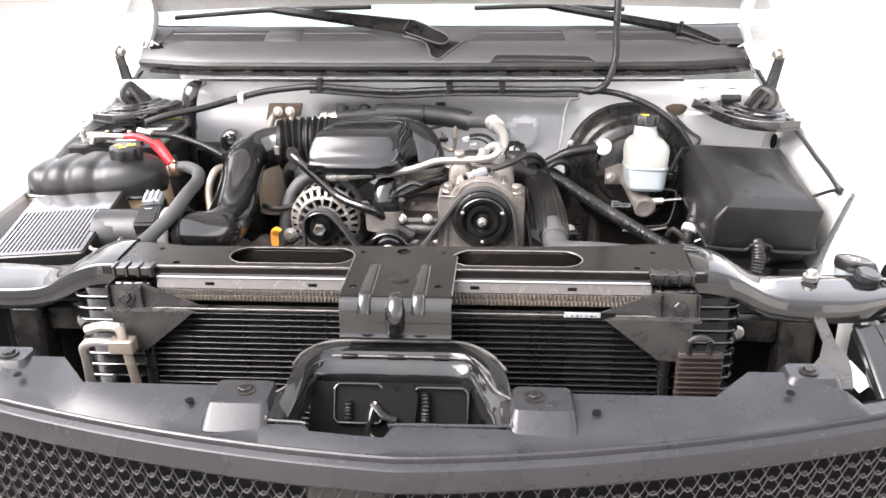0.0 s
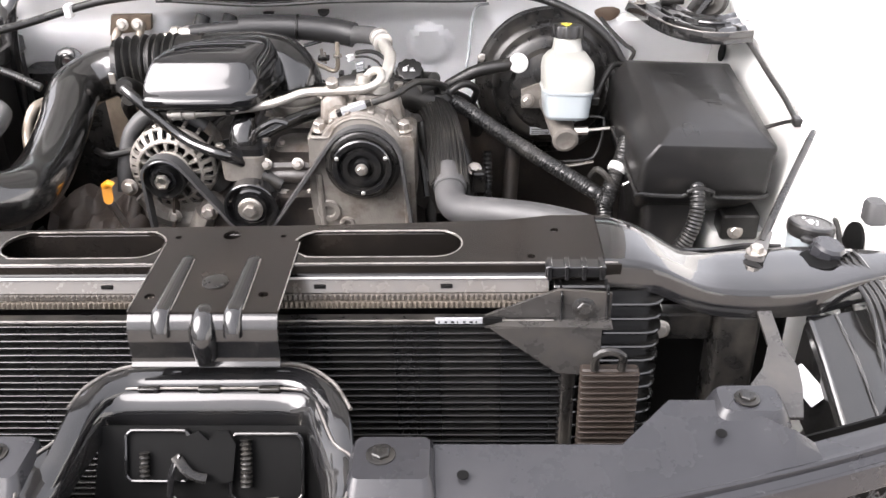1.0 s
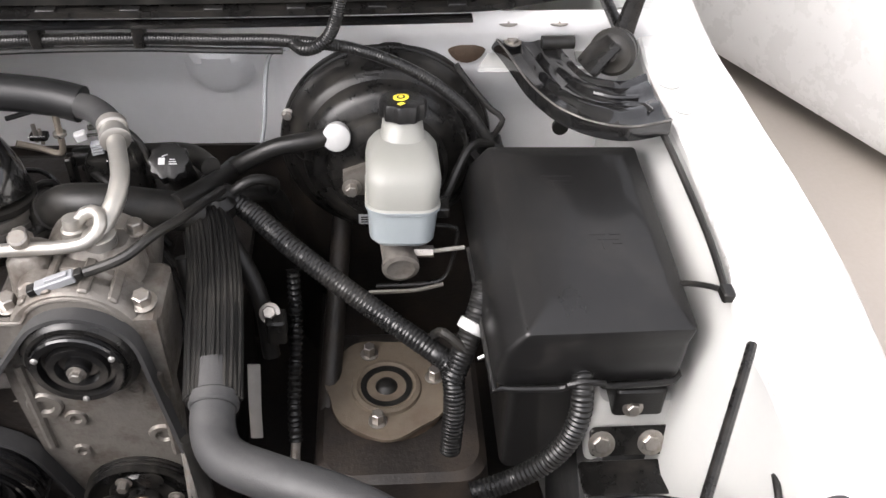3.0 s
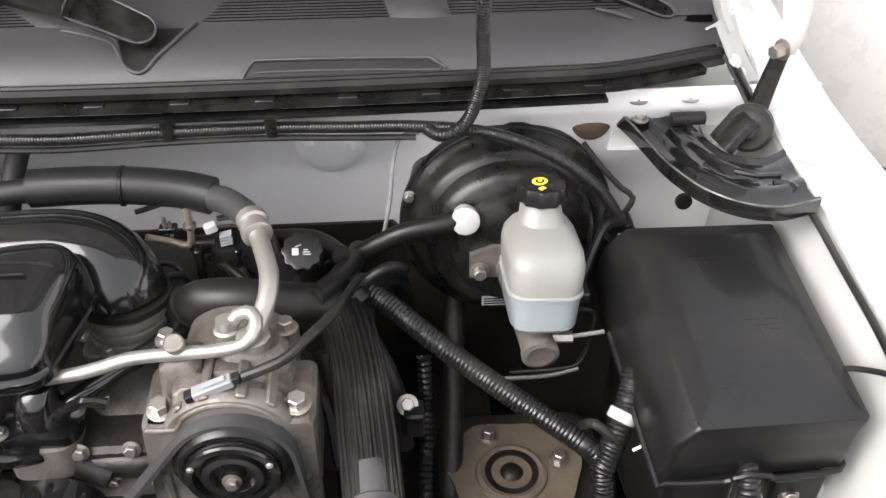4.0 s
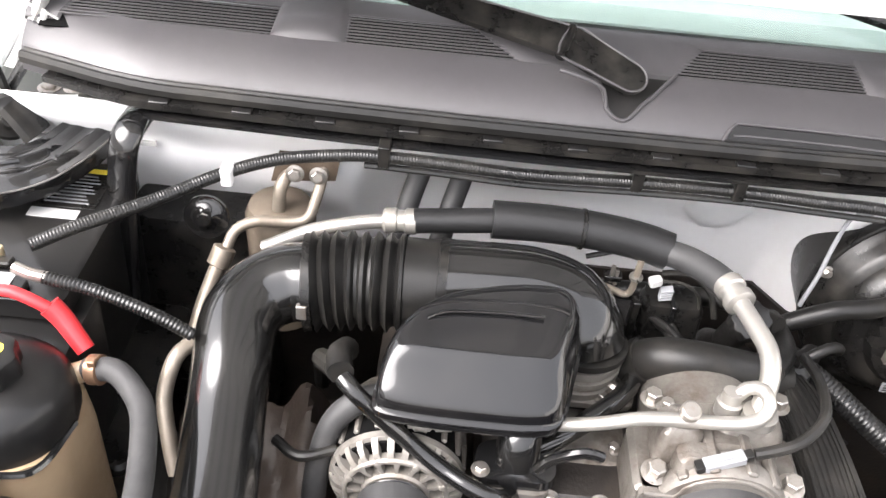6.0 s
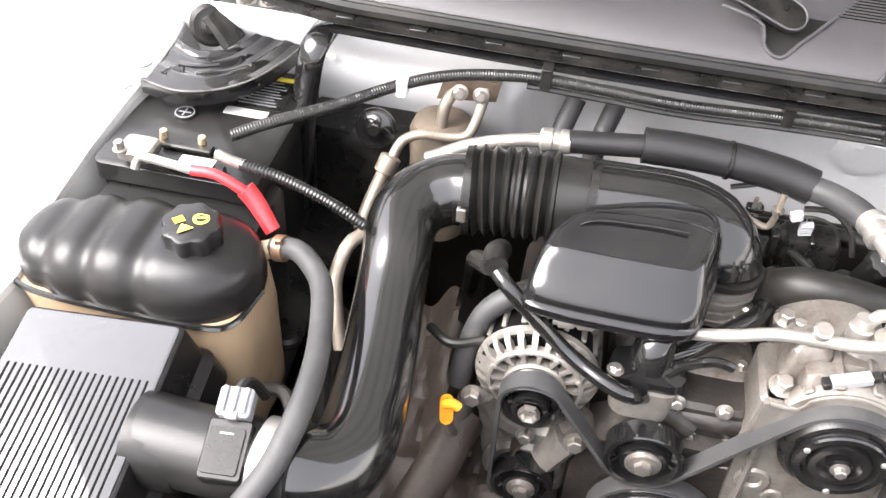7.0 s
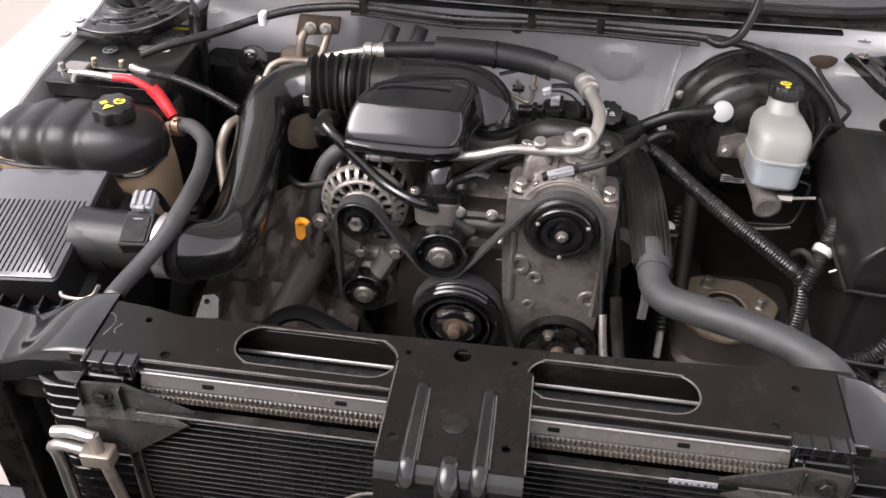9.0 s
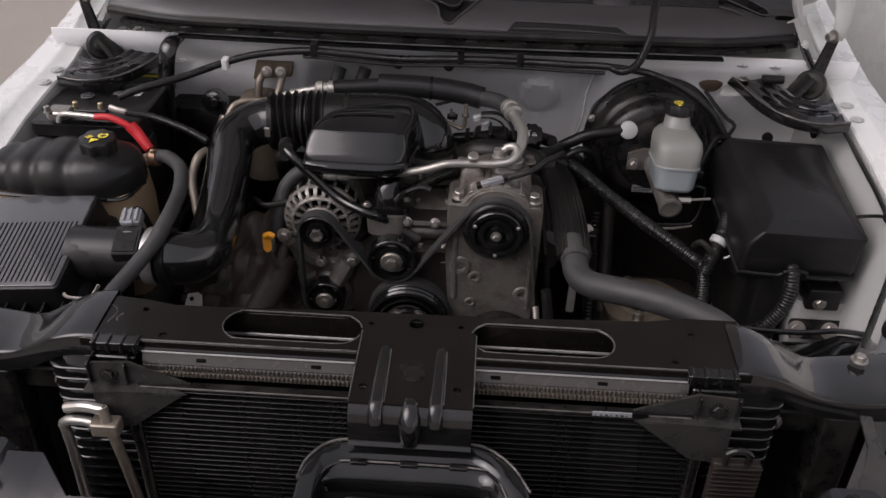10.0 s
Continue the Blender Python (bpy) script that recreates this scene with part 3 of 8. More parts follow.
def hood_hinge(s):
    outer = [(s * x, y, z) for x, y, z in ((0.606, 0.815, 1.122), (0.616, 0.785, 1.122), (0.626, 0.745, 1.122), (0.637, 0.70, 1.122), (0.652, 0.665, 1.121), (0.672, 0.634, 1.12), (0.705, 0.606, 1.12), (0.749, 0.594, 1.12), (0.803, 0.607, 1.12))]
    inner = [(s * x, y, z) for x, y, z in ((0.687, 0.815, 1.126), (0.69, 0.797, 1.126), (0.695, 0.772, 1.126), (0.702, 0.746, 1.126), (0.711, 0.722, 1.125), (0.722, 0.706, 1.125), (0.742, 0.696, 1.125), (0.765, 0.694, 1.125), (0.794, 0.712, 1.125))]
    h = part("hood_hinge", band(outer, inner, ((0.0, -0.016), (0.0, 0.002), (0.012, 0.005), (0.045, 0.005), (0.075, -0.001), (0.12, -0.005), (0.30, -0.005), (0.36, -0.001), (0.44, 0.0), (0.52, -0.0035), (0.66, -0.0035), (0.72, 0.0), (0.80, 0.0005), (0.88, 0.0), (0.92, 0.003), (0.98, 0.004), (1.0, -0.006))), GLOSS, truck, "glossy black pressed steel hood hinge")
    part("pressed_line", sweep([(s * 0.72, 0.675, 1.1225), (s * 0.745, 0.664, 1.1225), (s * 0.775, 0.664, 1.1225)], 0.003, 6), GLOSS, h)
    part("dimple", sweep([(s * 0.762, 0.652, 1.119), (s * 0.778, 0.648, 1.119), (s * 0.785, 0.636, 1.118)], 0.005, 8), GLOSS, h)
    # Painted highlight along the hinge's outer rim
    part("edge_glint", sweep([(x, y, z + 0.0055) for x, y, z in outer], 0.0012, 6), WORN_GLINT, h)
    bolt(h, (s * 0.632, 0.80, 1.124), r=0.008, h=0.006, material=STEEL)
    if s > 0:
        part("stop_pin", sweep([(s * 0.668, 0.782, 1.134), (s * 0.712, 0.782, 1.134)], 0.009, 14), RUBBER, h, "short round rubber stop")
    part("pivot_base", sweep([(s * 0.722, 0.735, 1.122), (s * 0.735, 0.738, 1.14), (s * 0.752, 0.742, 1.16)], 0.024, 10, 0.006, 0.5), STEEL_BLACK, h)
    part("pivot_disc", lathe([(-0.014, 0.02), (-0.012, 0.029), (-0.006, 0.030), (-0.005, 0.028), (0.002, 0.028), (0.003, 0.031), (0.01, 0.031), (0.014, 0.026), (0.014, 0.018), (0.018, 0.012), (0.022, 0.010)], (s * 0.757, 0.742, 1.143), (s * -0.5, -0.85, 0.25), 28), RUBBER, h)
    part("lever", sweep([(s * 0.768, 0.757, 1.152), (s * 0.778, 0.765, 1.19), (s * 0.792, 0.772, 1.245)], lambda u: 0.015 - 0.004 * u, 10, 0.01, 0.6), STEEL_BLACK, h)
    part("link", sweep([(s * 0.772, 0.762, 1.15), (s * 0.752, 0.79, 1.185), (s * 0.728, 0.82, 1.225)], 0.010, 10, 0.01, 0.5), STEEL_BLACK, h)
    bolt(h, (s * 0.782, 0.756, 1.243), (s * -0.9, -0.4, 0), 0.009, 0.016)
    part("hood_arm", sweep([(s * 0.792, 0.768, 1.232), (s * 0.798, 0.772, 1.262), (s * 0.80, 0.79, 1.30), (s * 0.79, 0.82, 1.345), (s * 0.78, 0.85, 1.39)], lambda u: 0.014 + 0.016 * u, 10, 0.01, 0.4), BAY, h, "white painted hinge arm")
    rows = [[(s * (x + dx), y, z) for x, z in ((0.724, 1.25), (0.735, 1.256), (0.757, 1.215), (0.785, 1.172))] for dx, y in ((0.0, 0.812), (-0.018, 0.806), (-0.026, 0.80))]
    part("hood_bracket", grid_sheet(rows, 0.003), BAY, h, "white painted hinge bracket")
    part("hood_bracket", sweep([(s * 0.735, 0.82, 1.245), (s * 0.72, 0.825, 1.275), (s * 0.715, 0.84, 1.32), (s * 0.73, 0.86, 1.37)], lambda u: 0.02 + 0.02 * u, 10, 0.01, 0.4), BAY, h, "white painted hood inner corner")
    for x, z in ((0.742, 1.205), (0.752, 1.188)):
        bolt(h, (s * x, 0.80, z), (s * -0.3, -1, 0.3), r=0.007, h=0.003, material=BAY, name="plug")
    part("mount_plate", plate([(s * x, y) for x, y in ((0.583, 0.769), (0.742, 0.762), (0.705, 0.782), (0.690, 0.814), (0.602, 0.816))][::s], 0.005, pose(0, 0, 1.158, -4)), BAY, h, "white painted mounting plate")
    part("side_strip", plate([(s * x, y) for x, y in ((0.722, 0.80), (0.748, 0.775), (0.768, 0.80), (0.752, 0.88), (0.73, 0.885))][::s], 0.005, pose(0, 0, 1.156, -4)), BAY, h, "white painted side strip")
    for x, y in ((0.622, 0.795), (0.69, 0.795)) + (((0.722, 0.79),) if s < 0 else ()):
        bolt(h, (s * x, y, 1.158), r=0.010, h=0.006, material=STEEL)
    if s < 0:
        h.location = (0, 0.045, 0)
    return h


for s in (-1, 1):
    hood_hinge(s)

# ---- radiator support ----
support = thing("radiator_support", (0, -0.03, 0.98), "glossy black steel bar across the radiator, dusty on top", "support bar")
outer = [(-0.47, -0.085), (0.475, -0.085), (0.475, 0.03), (0.40, 0.03), (0.34, 0.018), (0.14, 0.008), (-0.10, 0.004), (-0.30, -0.004), (-0.36, -0.004), (-0.41, 0.006), (-0.47, 0.012)]
holes = [obround(-0.278, -0.077, -0.072, -0.008), obround(0.083, 0.288, -0.07, -0.006), circle(0.002, -0.017, 0.011), circle(-0.40, -0.018, 0.005, 10), circle(0.402, -0.009, 0.005, 10),
         circle(-0.357, -0.074, 0.006, 10), circle(-0.064, -0.022, 0.004, 10), circle(0.067, -0.02, 0.004, 10), circle(0.37, -0.072, 0.005, 10)]
part("bar", plate(outer, 0.004, pose(0, 0, 1.065), holes), BAR, support)
part("flange", block(-0.475, 0.475, -0.088, -0.084, 1.042, 1.0635, 0.001, 0.001), BAR, support)
part("flange", block(-0.475, 0.475, -0.008, -0.005, 1.01, 1.0605, 0.001, 0.001), BAR, support)
part("front_lip", sweep([(-0.40, -0.0885, 1.0495), (0.40, -0.0885, 1.0495)], 0.003, 8, 0.1), GLOSS, support)
# Pale lines round the slots paint the highlight on their rims
for hx, w in ((-0.1775, 0.1015), (0.1855, 0.103)):
    loop = obround(hx - w, hx + w, -0.0715, -0.007)
    part("slot_rim", sweep([(x, y, 1.0642) for x, y in loop] + [(loop[0][0], loop[0][1], 1.0642)], 0.0014, 6), WORN_GLINT, support)


def arm(s):
    line = ((0.455, 1.0675, -0.087, 0.026), (0.485, 1.066, -0.087, 0.022), (0.52, 1.055, -0.085, 0.012), (0.565, 1.029, -0.08, 0.012), (0.595, 1.018, -0.076, 0.02), (0.62, 1.0145, -0.074, 0.028), (0.66, 1.012, -0.072, 0.036),
            (0.72, 1.008, -0.06, 0.05), (0.78, 1.003, -0.03, 0.055), (0.845, 0.998, -0.0, 0.055))
    front, back = [(s * x, y0, z) for x, z, y0, y1 in line], [(s * x, y1, z) for x, z, y0, y1 in line]
    for _ in range(2):
        front, back = smooth_path(front, 1.0), smooth_path(back, 1.0)
    rows = [[(f.x, f.y - 0.002, f.z - 0.035), (f.x, f.y, f.z - 0.005), (f.x, f.y + 0.002, f.z - 0.0015), (f.x, f.y + 0.007, f.z), (f.x, f.y * 0.6 + b.y * 0.4, f.z + 0.001), (f.x, f.y * 0.3 + b.y * 0.7, f.z + 0.0008), (f.x, b.y - 0.007, f.z), (f.x, b.y - 0.002, f.z - 0.0015), (f.x, b.y, f.z - 0.005), (f.x, b.y + 0.002, f.z - 0.03)] for f, b in zip(front, back)]
    a = part("arm", grid_sheet(rows, 0.003), ENAMEL, support, "glossy black sloping end of the bar", angle=50)
    part("clip_strip", block(*sorted((s * 0.455, s * 0.385)), -0.1, -0.08, 1.052, 1.066, 0.002, 0.001), GLOSS, support)
    for k in range(4):
        x = s * (0.39 + 0.02 * k)
        part("tab", block(x - 0.003, x + 0.003, -0.103, -0.08, 1.05, 1.069, 0.002, 0.001), GLOSS, support)
    return a


for s in (-1, 1):
    arm(s)

for pts in (((-0.484, 0.0), (-0.455, -0.004), (-0.446, -0.008)), ((-0.448, -0.006), (-0.44, -0.02), (-0.446, -0.045)), ((-0.43, -0.022), (-0.436, -0.034), (-0.432, -0.04)), ((-0.12, -0.078), (-0.09, -0.076), (-0.085, -0.079)), ((0.10, -0.078), (0.13, -0.079), (0.15, -0.077))):
    part("scratch", sweep([(x, y - 0.008, 1.0648) for x, y in pts], 0.0008, 6), WORN_GLINT, support)
# Highlight of the bar's front edge, drawn as a pale line
part("front_edge", sweep([(-0.47, -0.0855, 1.0642), (0.47, -0.0855, 1.0642)], 0.0012, 6, 0.2), WORN_GLINT, support)

# centre bracket with its two beads
bracket = thing("latch_bracket", (0.008, -0.19, 0.99), "glossy black steel plate with two long beads bolted to the bar", "bracket")
holes = [circle(-0.059, -0.157, 0.006, 10), circle(0.068, -0.154, 0.006, 10)]
part("plate", plate([(-0.074, -0.189), (0.090, -0.189), (0.091, -0.035), (0.07, -0.03), (-0.055, -0.03), (-0.078, -0.035)], 0.004, pose(0, 0, 1.066), holes), BAR, bracket)
part("front_fold", sweep([(-0.074, -0.187, 1.058), (0.090, -0.187, 1.058)], 0.01, 8, 0.05, shape=[(-0.012, 0.0075), (-0.004, 0.0075), (0.003, 0.0055), (0.009, 0.0), (0.0125, -0.008), (0.0145, -0.018), (0.0155, -0.028), (0.0155, -0.042), (0.017, -0.047), (0.022, -0.050), (0.020, -0.053), (0.012, -0.048), (0.010, -0.03), (0.0, -0.005), (-0.012, 0.003)]), ENAMEL, bracket)
for x in (-0.0375, 0.0415):
    part("bead", sweep([(x, -0.072, 1.0635), (x, -0.08, 1.0655), (x, -0.12, 1.066), (x, -0.18, 1.066), (x, -0.192, 1.0635), (x, -0.2, 1.052), (x, -0.2025, 1.043)], lambda u: 0.0075 + 0.0028 * u, 16, 0.004, flat=0.6), ENAMEL, bracket)
    # Pale line beside the bead, a painted glint
    part("bead_line", sweep([(x + 0.0085, -0.078, 1.0665), (x + 0.0095, -0.12, 1.0667), (x + 0.0103, -0.185, 1.0667)], 0.0009, 6), WORN_GLINT, bracket)
# Plate sides get the same painted edge highlight
for x in (-0.0745, 0.0905):
    part("side_edge", sweep([(x, -0.04, 1.0665), (x, -0.187, 1.0665)], 0.0009, 6, 0.05), WORN_GLINT, bracket)
part("knuckle", sweep([(0.008, -0.172, 1.052), (0.008, -0.184, 1.0555), (0.008, -0.195, 1.048), (0.008, -0.200, 1.034), (0.008, -0.2005, 1.014)], lambda u: 0.0125 + 0.003 * math.sin(math.pi * u), 16, 0.004), ENAMEL, bracket)
part("emblem_patch", lathe([(0, 0.015), (0.0015, 0.015), (0.002, 0.014)], (0.008, -0.128, 1.066), (0, 0, 1), 24), STEEL_BLACK, bracket, "round black honeycomb pad")

# ---- radiator and condenser ----
rad = thing("radiator", (0, -0.05, 0.55), "radiator with dirty corrugated aluminium fins and ribbed black end tanks", "radiator")
part("core", block(-0.38, 0.385, -0.075, -0.035, 0.5, 1.01, 0.004, 0.003), CORE_SHADE, rad)
part("top_channel", sweep([(-0.385, -0.0905, 1.0475), (0.39, -0.0905, 1.0475)], 0.0022, 8, 0.2), BRIGHT, rad, "bright aluminium top channel")
part("top_strip", grid_sheet([[(x, -0.0885, 1.0462), (x, -0.0905, 1.042), (x, -0.0945, 1.0345), (x, -0.0965, 1.0305), (x, -0.0958, 1.0295)] for x in (-0.385, 0.0, 0.39)], 0.0008), SILVER, rad, "flat bright silver strip above the fins")
# Slots drawn as dark blocks, shade only
for x in (-0.30, -0.135, 0.12, 0.27):
    part("strip_slot", block(x - 0.007, x + 0.007, -0.0955, -0.0915, 1.0352, 1.0395, 0.0012, 0.0005), CORE_SHADE, rad, "dark block drawn for the shade of a slot")
for j in range(2):
    rows = []
    n = 250
    for k in range(n + 1):
        x = -0.385 + 0.775 * (k + 0.5 * j) / n
        w = 0.0034 if k % 2 else 0.0
        y, z = -0.0962 - 0.0034 * j, 1.0292 - 0.0082 * j
        rows.append([(x, y, z), (x, y - 0.001 - w, z - 0.001), (x, y - 0.0028 - w, z - 0.0062), (x, y - 0.0028, z - 0.0072)])
    part("fin", grid_sheet(rows), SILVER if j == 0 else FIN, rad, angle=10)
    part("fin_tube", sweep([(-0.385, -0.0972 - 0.0034 * j, 1.0216 - 0.0082 * j), (0.39, -0.0972 - 0.0034 * j, 1.0216 - 0.0082 * j)], 0.0022, 6, 0.2), FIN, rad)
for s in (-1, 1):
    part("end_tank", block(*sorted((s * 0.40, s * 0.522)), -0.085, -0.02, 0.5, 1.035, 0.02, 0.008), DUCT, rad, "ribbed black plastic end tank")
    for k in range(22):
        z = 0.58 + 0.0205 * k
        part("tank_rib", block(*sorted((s * 0.40, s * 0.53)), -0.100, -0.02, z, z + 0.0045, 0.022, 0.0015), DUCT, rad)
for y in (-0.008, 0.02):
    part("slot_rod", sweep([(-0.29, y, 1.02), (0.30, y, 1.02)], 0.0028 if y < 0 else 0.0018, 8, 0.2), BRIGHT, rad)
for k in range(3):
    part("slot_bar", block(-0.30, 0.31, -0.05 + 0.03 * k, -0.046 + 0.03 * k, 0.999, 1.008, 0.001, 0.001), TUBE, rad)
part("shroud_top", block(-0.40, 0.41, -0.06, 0.025, 0.93, 1.0, 0.01, 0.004), GREY_PLASTIC, rad, "black plastic fan shroud edge")

cond = thing("condenser", (0, -0.11, 0.6), "black air conditioning condenser with many flat horizontal tubes", "condenser")
part("core", block(-0.38, 0.395, -0.110, -0.103, 0.55, 0.996, 0.003, 0.002), CORE_SHADE, cond)
TUBE_ME = None
for k in range(42):
    z = 0.997 - 0.0105 * k
    if TUBE_ME is None:
        ob = part("flat_tube", block(-0.395, 0.41, -0.119, -0.104, -0.0012, 0.0012, 0.004, 0.0006), TUBE, cond, m=Matrix.Translation((0, 0, z)))
        TUBE_ME = ob.data
    else:
        part("flat_tube", TUBE_ME, TUBE, cond, m=Matrix.Translation((0, 0, z)))
part("top_rail", block(-0.39, 0.40, -0.120, -0.104, 1.0, 1.0055, 0.003, 0.001), STEEL_BLACK, cond)
part("top_bead", sweep([(-0.385, -0.119, 1.006), (0.395, -0.119, 1.006)], 0.001, 6, 0.2), WORN_GLINT, cond)
for x in (-0.405, 0.415):
    part("header", sweep([(x, -0.112, 0.55), (x, -0.112, 0.997)], 0.010, 12, 0.1), STEEL_BLACK, cond)
part("sticker", block(0.257, 0.312, -0.1222, -0.1204, 1.003, 1.0115, 0.001, 0.0004), PALE, cond, "dirty white paper sticker with a black end")
for k in range(7):
    x = 0.2605 + 0.0072 * k
    part("sticker_bar", block(x, x + 0.0018 + 0.0012 * (k % 3), -0.1226, -0.1221, 1.0045, 1.007, 0.0003, 0.0001), CORE_SHADE, cond)
part("sticker_end", block(0.3125, 0.335, -0.1222, -0.1204, 1.003, 1.0115, 0.001, 0.0004), CORE_SHADE, cond)


def corner_mount(s):
    c = thing("radiator_mount", (s * 0.43, -0.09, 1.0), "black steel corner bracket with a triangular gusset and bolt", "bracket", "radiator mounts")
    part("box", block(*sorted((s * 0.395, s * 0.462)), -0.112, -0.075, 0.985, 1.03, 0.004, 0.002), GLOSS, c)
    part("gusset", plate([(s * x, z) for x, z in ((0.462, 1.03), (0.40, 1.035), (0.315, 0.999), (0.462, 0.992))][::-s], 0.004, pose(0, -0.128, 0, 90)), GUSSET, c)
    part("gusset_shelf", plate([(s * x, y) for x, y in ((0.462, -0.11), (0.40, -0.112), (0.315, -0.145), (0.462, -0.15))][::s], 0.003, pose(0, 0, 0.997)), GUSSET, c)
    part("gusset_lower", plate([(s * x, z) for x, z in ((0.45, 0.995), (0.32, 0.995), (0.40, 0.93), (0.45, 0.925))][::-s], 0.003, pose(0, -0.147, 0, 90)), GUSSET, c)
    for x in (0.402, 0.455):
        part("web", block(*sorted((s * x, s * (x + 0.003))), -0.135, -0.1, 0.99, 1.034, 0.001, 0.0008), GLOSS, c)
    bolt(c, (s * 0.43, -0.129, 1.012), (0, -1, 0.25), 0.009, 0.008, STEEL_BLACK)
    shift(c, y=0.016, z=0.008)


for s in (-1, 1):
    corner_mount(s)

COOLER = mat("brown painted fins", (0.013, 0.0095, 0.0075), 0.5, vary=0.3, spec=0.3, stain=(0.03, 0.021, 0.015), stain_amount=0.4)
oilc = thing("oil_cooler", (0.455, -0.16, 0.7), "small brown finned oil cooler hanging beside the condenser", "cooler")
part("core", block(0.425, 0.49, -0.165, -0.152, 0.55, 0.968, 0.004, 0.002), COOLER, oilc)
for k in range(34):
    z = 0.964 - 0.0085 * k
    part("fin", block(0.424, 0.491, -0.171, -0.15, z - 0.0012, z + 0.0012, 0.003, 0.0005), COOLER, oilc)
part("loop", sweep([(0.44, -0.163, 0.968), (0.44, -0.165, 0.988), (0.455, -0.166, 0.996), (0.47, -0.165, 0.988), (0.47, -0.163, 0.968)], 0.005, 8), STEEL_BLACK, oilc)

lines = thing("condenser_pipe", (-0.47, -0.12, 0.75), "bent bare aluminium pipes at the condenser's end", "pipe")
part("pipe", sweep([(-0.505, -0.13, 0.70), (-0.505, -0.13, 0.90), (-0.50, -0.14, 0.945), (-0.475, -0.145, 0.957), (-0.44, -0.15, 0.957), (-0.415, -0.15, 0.957)], 0.0075, 12), PIPE, lines)
part("pipe", sweep([(-0.40, -0.15, 0.70), (-0.415, -0.155, 0.88), (-0.425, -0.155, 0.955), (-0.432, -0.15, 0.99)], 0.0075, 12), DULL, lines)
part("fitting", sweep([(-0.49, -0.14, 0.975), (-0.46, -0.145, 0.985), (-0.43, -0.15, 0.985)], 0.008, 10), PIPE, lines)
part("block", block(-0.45, -0.41, -0.165, -0.14, 0.945, 0.968, 0.004, 0.002), DULL, lines)

# ---- grille cover ----
grille = thing("grille_cover", (0, -0.38, 0.8), "dark grey plastic grille cover lifted off over a black diamond mesh", "grille")
def front_y(x):
    return -0.432 + 0.06 * abs(x - 0.037) + 0.22 * abs(x - 0.037) ** 1.9
def back_y(x):
    ax = abs(x - 0.012)
    if -0.092 < x < 0.02: return -0.405
    if ax < 0.165: return -0.364
    if ax < 0.245: return -0.31
    if ax < 0.44: return -0.292
    if ax < 0.50: return -0.292 + (ax - 0.44) / 0.06 * 0.07
    if ax < 0.57: return -0.222
    if ax < 0.62: return -0.222 - (ax - 0.57) / 0.05 * 0.06
    return -0.282 + (ax - 0.62) * 0.2
XS = sorted(set([q for q in [-0.9 + 0.03 * k for k in range(61)] if all(abs(abs(q - 0.012) - g) > 0.006 for g in (0.165, 0.245)) and abs(q + 0.092) > 0.006 and abs(q - 0.02) > 0.006] + [-0.095, -0.088, 0.012, 0.024] + [0.012 + s * a for s in (-1, 1) for a in (0.163, 0.167, 0.243, 0.247, 0.44, 0.50, 0.57, 0.62)]))
rows = []
for x in XS:
    f = front_y(x)
    b = max(back_y(x), f + 0.045)
    e = f + 0.017
    zb = 0.9485 + 0.0255 * max(0.0, min(1.0, (b - e) / (-0.292 - e))) ** 0.7
    rows.append([(x, b, zb - 0.05), (x, b, zb - 0.005), (x, b - 0.001, zb - 0.001), (x, b - 0.003, zb), (x, b + (e - b) * 0.45, zb + (0.9485 - zb) * 0.3), (x, b + (e - b) * 0.8, zb + (0.9485 - zb) * 0.72), (x, e, 0.9485), (x, f + 0.0145, 0.949), (x, f + 0.012, 0.947),
                 (x, f + 0.011, 0.9405), (x, f + 0.003, 0.937), (x, f + 0.001, 0.9385), (x, f - 0.0015, 0.937), (x, f - 0.004, 0.928), (x, f - 0.006, 0.909), (x, f - 0.003, 0.904), (x, f + 0.012, 0.893), (x, f + 0.03, 0.888)])
part("panel", grid_sheet(rows, 0.003), GREY_PLASTIC, grille)
for x0, x1 in ((-0.232, -0.148), (0.178, 0.26)):
    part("bolt_block", stack([(0.952, (x0 + x1) / 2, -0.333, x1 - x0 + 0.012, 0.088, 0.014), (0.977, (x0 + x1) / 2, -0.322, x1 - x0, 0.066, 0.010), (0.981, (x0 + x1) / 2, -0.3215, x1 - x0 - 0.006, 0.06, 0.008)]), GREY_PLASTIC, grille)
for x in (-0.186, 0.208):
    bolt(grille, (x, -0.318, 0.981), r=0.010, h=0.005, material=STEEL_BLACK)
for s in (-1, 1):
    bolt(grille, (0.012 + s * 0.582, -0.228, 0.979), r=0.009, h=0.005, material=STEEL_BLACK)
    part("bolt_block", stack([(0.958, 0.012 + s * 0.585, -0.228, 0.085, 0.06, 0.014), (0.974, 0.012 + s * 0.585, -0.226, 0.072, 0.048, 0.012), (0.978, 0.012 + s * 0.585, -0.226, 0.064, 0.042, 0.01)]), GREY_PLASTIC, grille)
# Small dark discs paint the shade of screw holes
for x, y in ((-0.262, -0.331), (0.29, -0.335), (0.557, -0.274), (-0.535, -0.274)):
    part("hole", lathe([(0, 0.006), (0.001, 0.006), (0.001, 0.004)], (x, y, 0.9705), (0, -0.1, 1), 12), CORE_SHADE, grille)
part("opening_rim", sweep([(-0.152, -0.30, 0.974), (-0.152, -0.352, 0.966), (-0.147, -0.362, 0.963), (-0.10, -0.366, 0.963), (-0.092, -0.37, 0.9625)], 0.0025, 8), GREY_PLASTIC, grille)
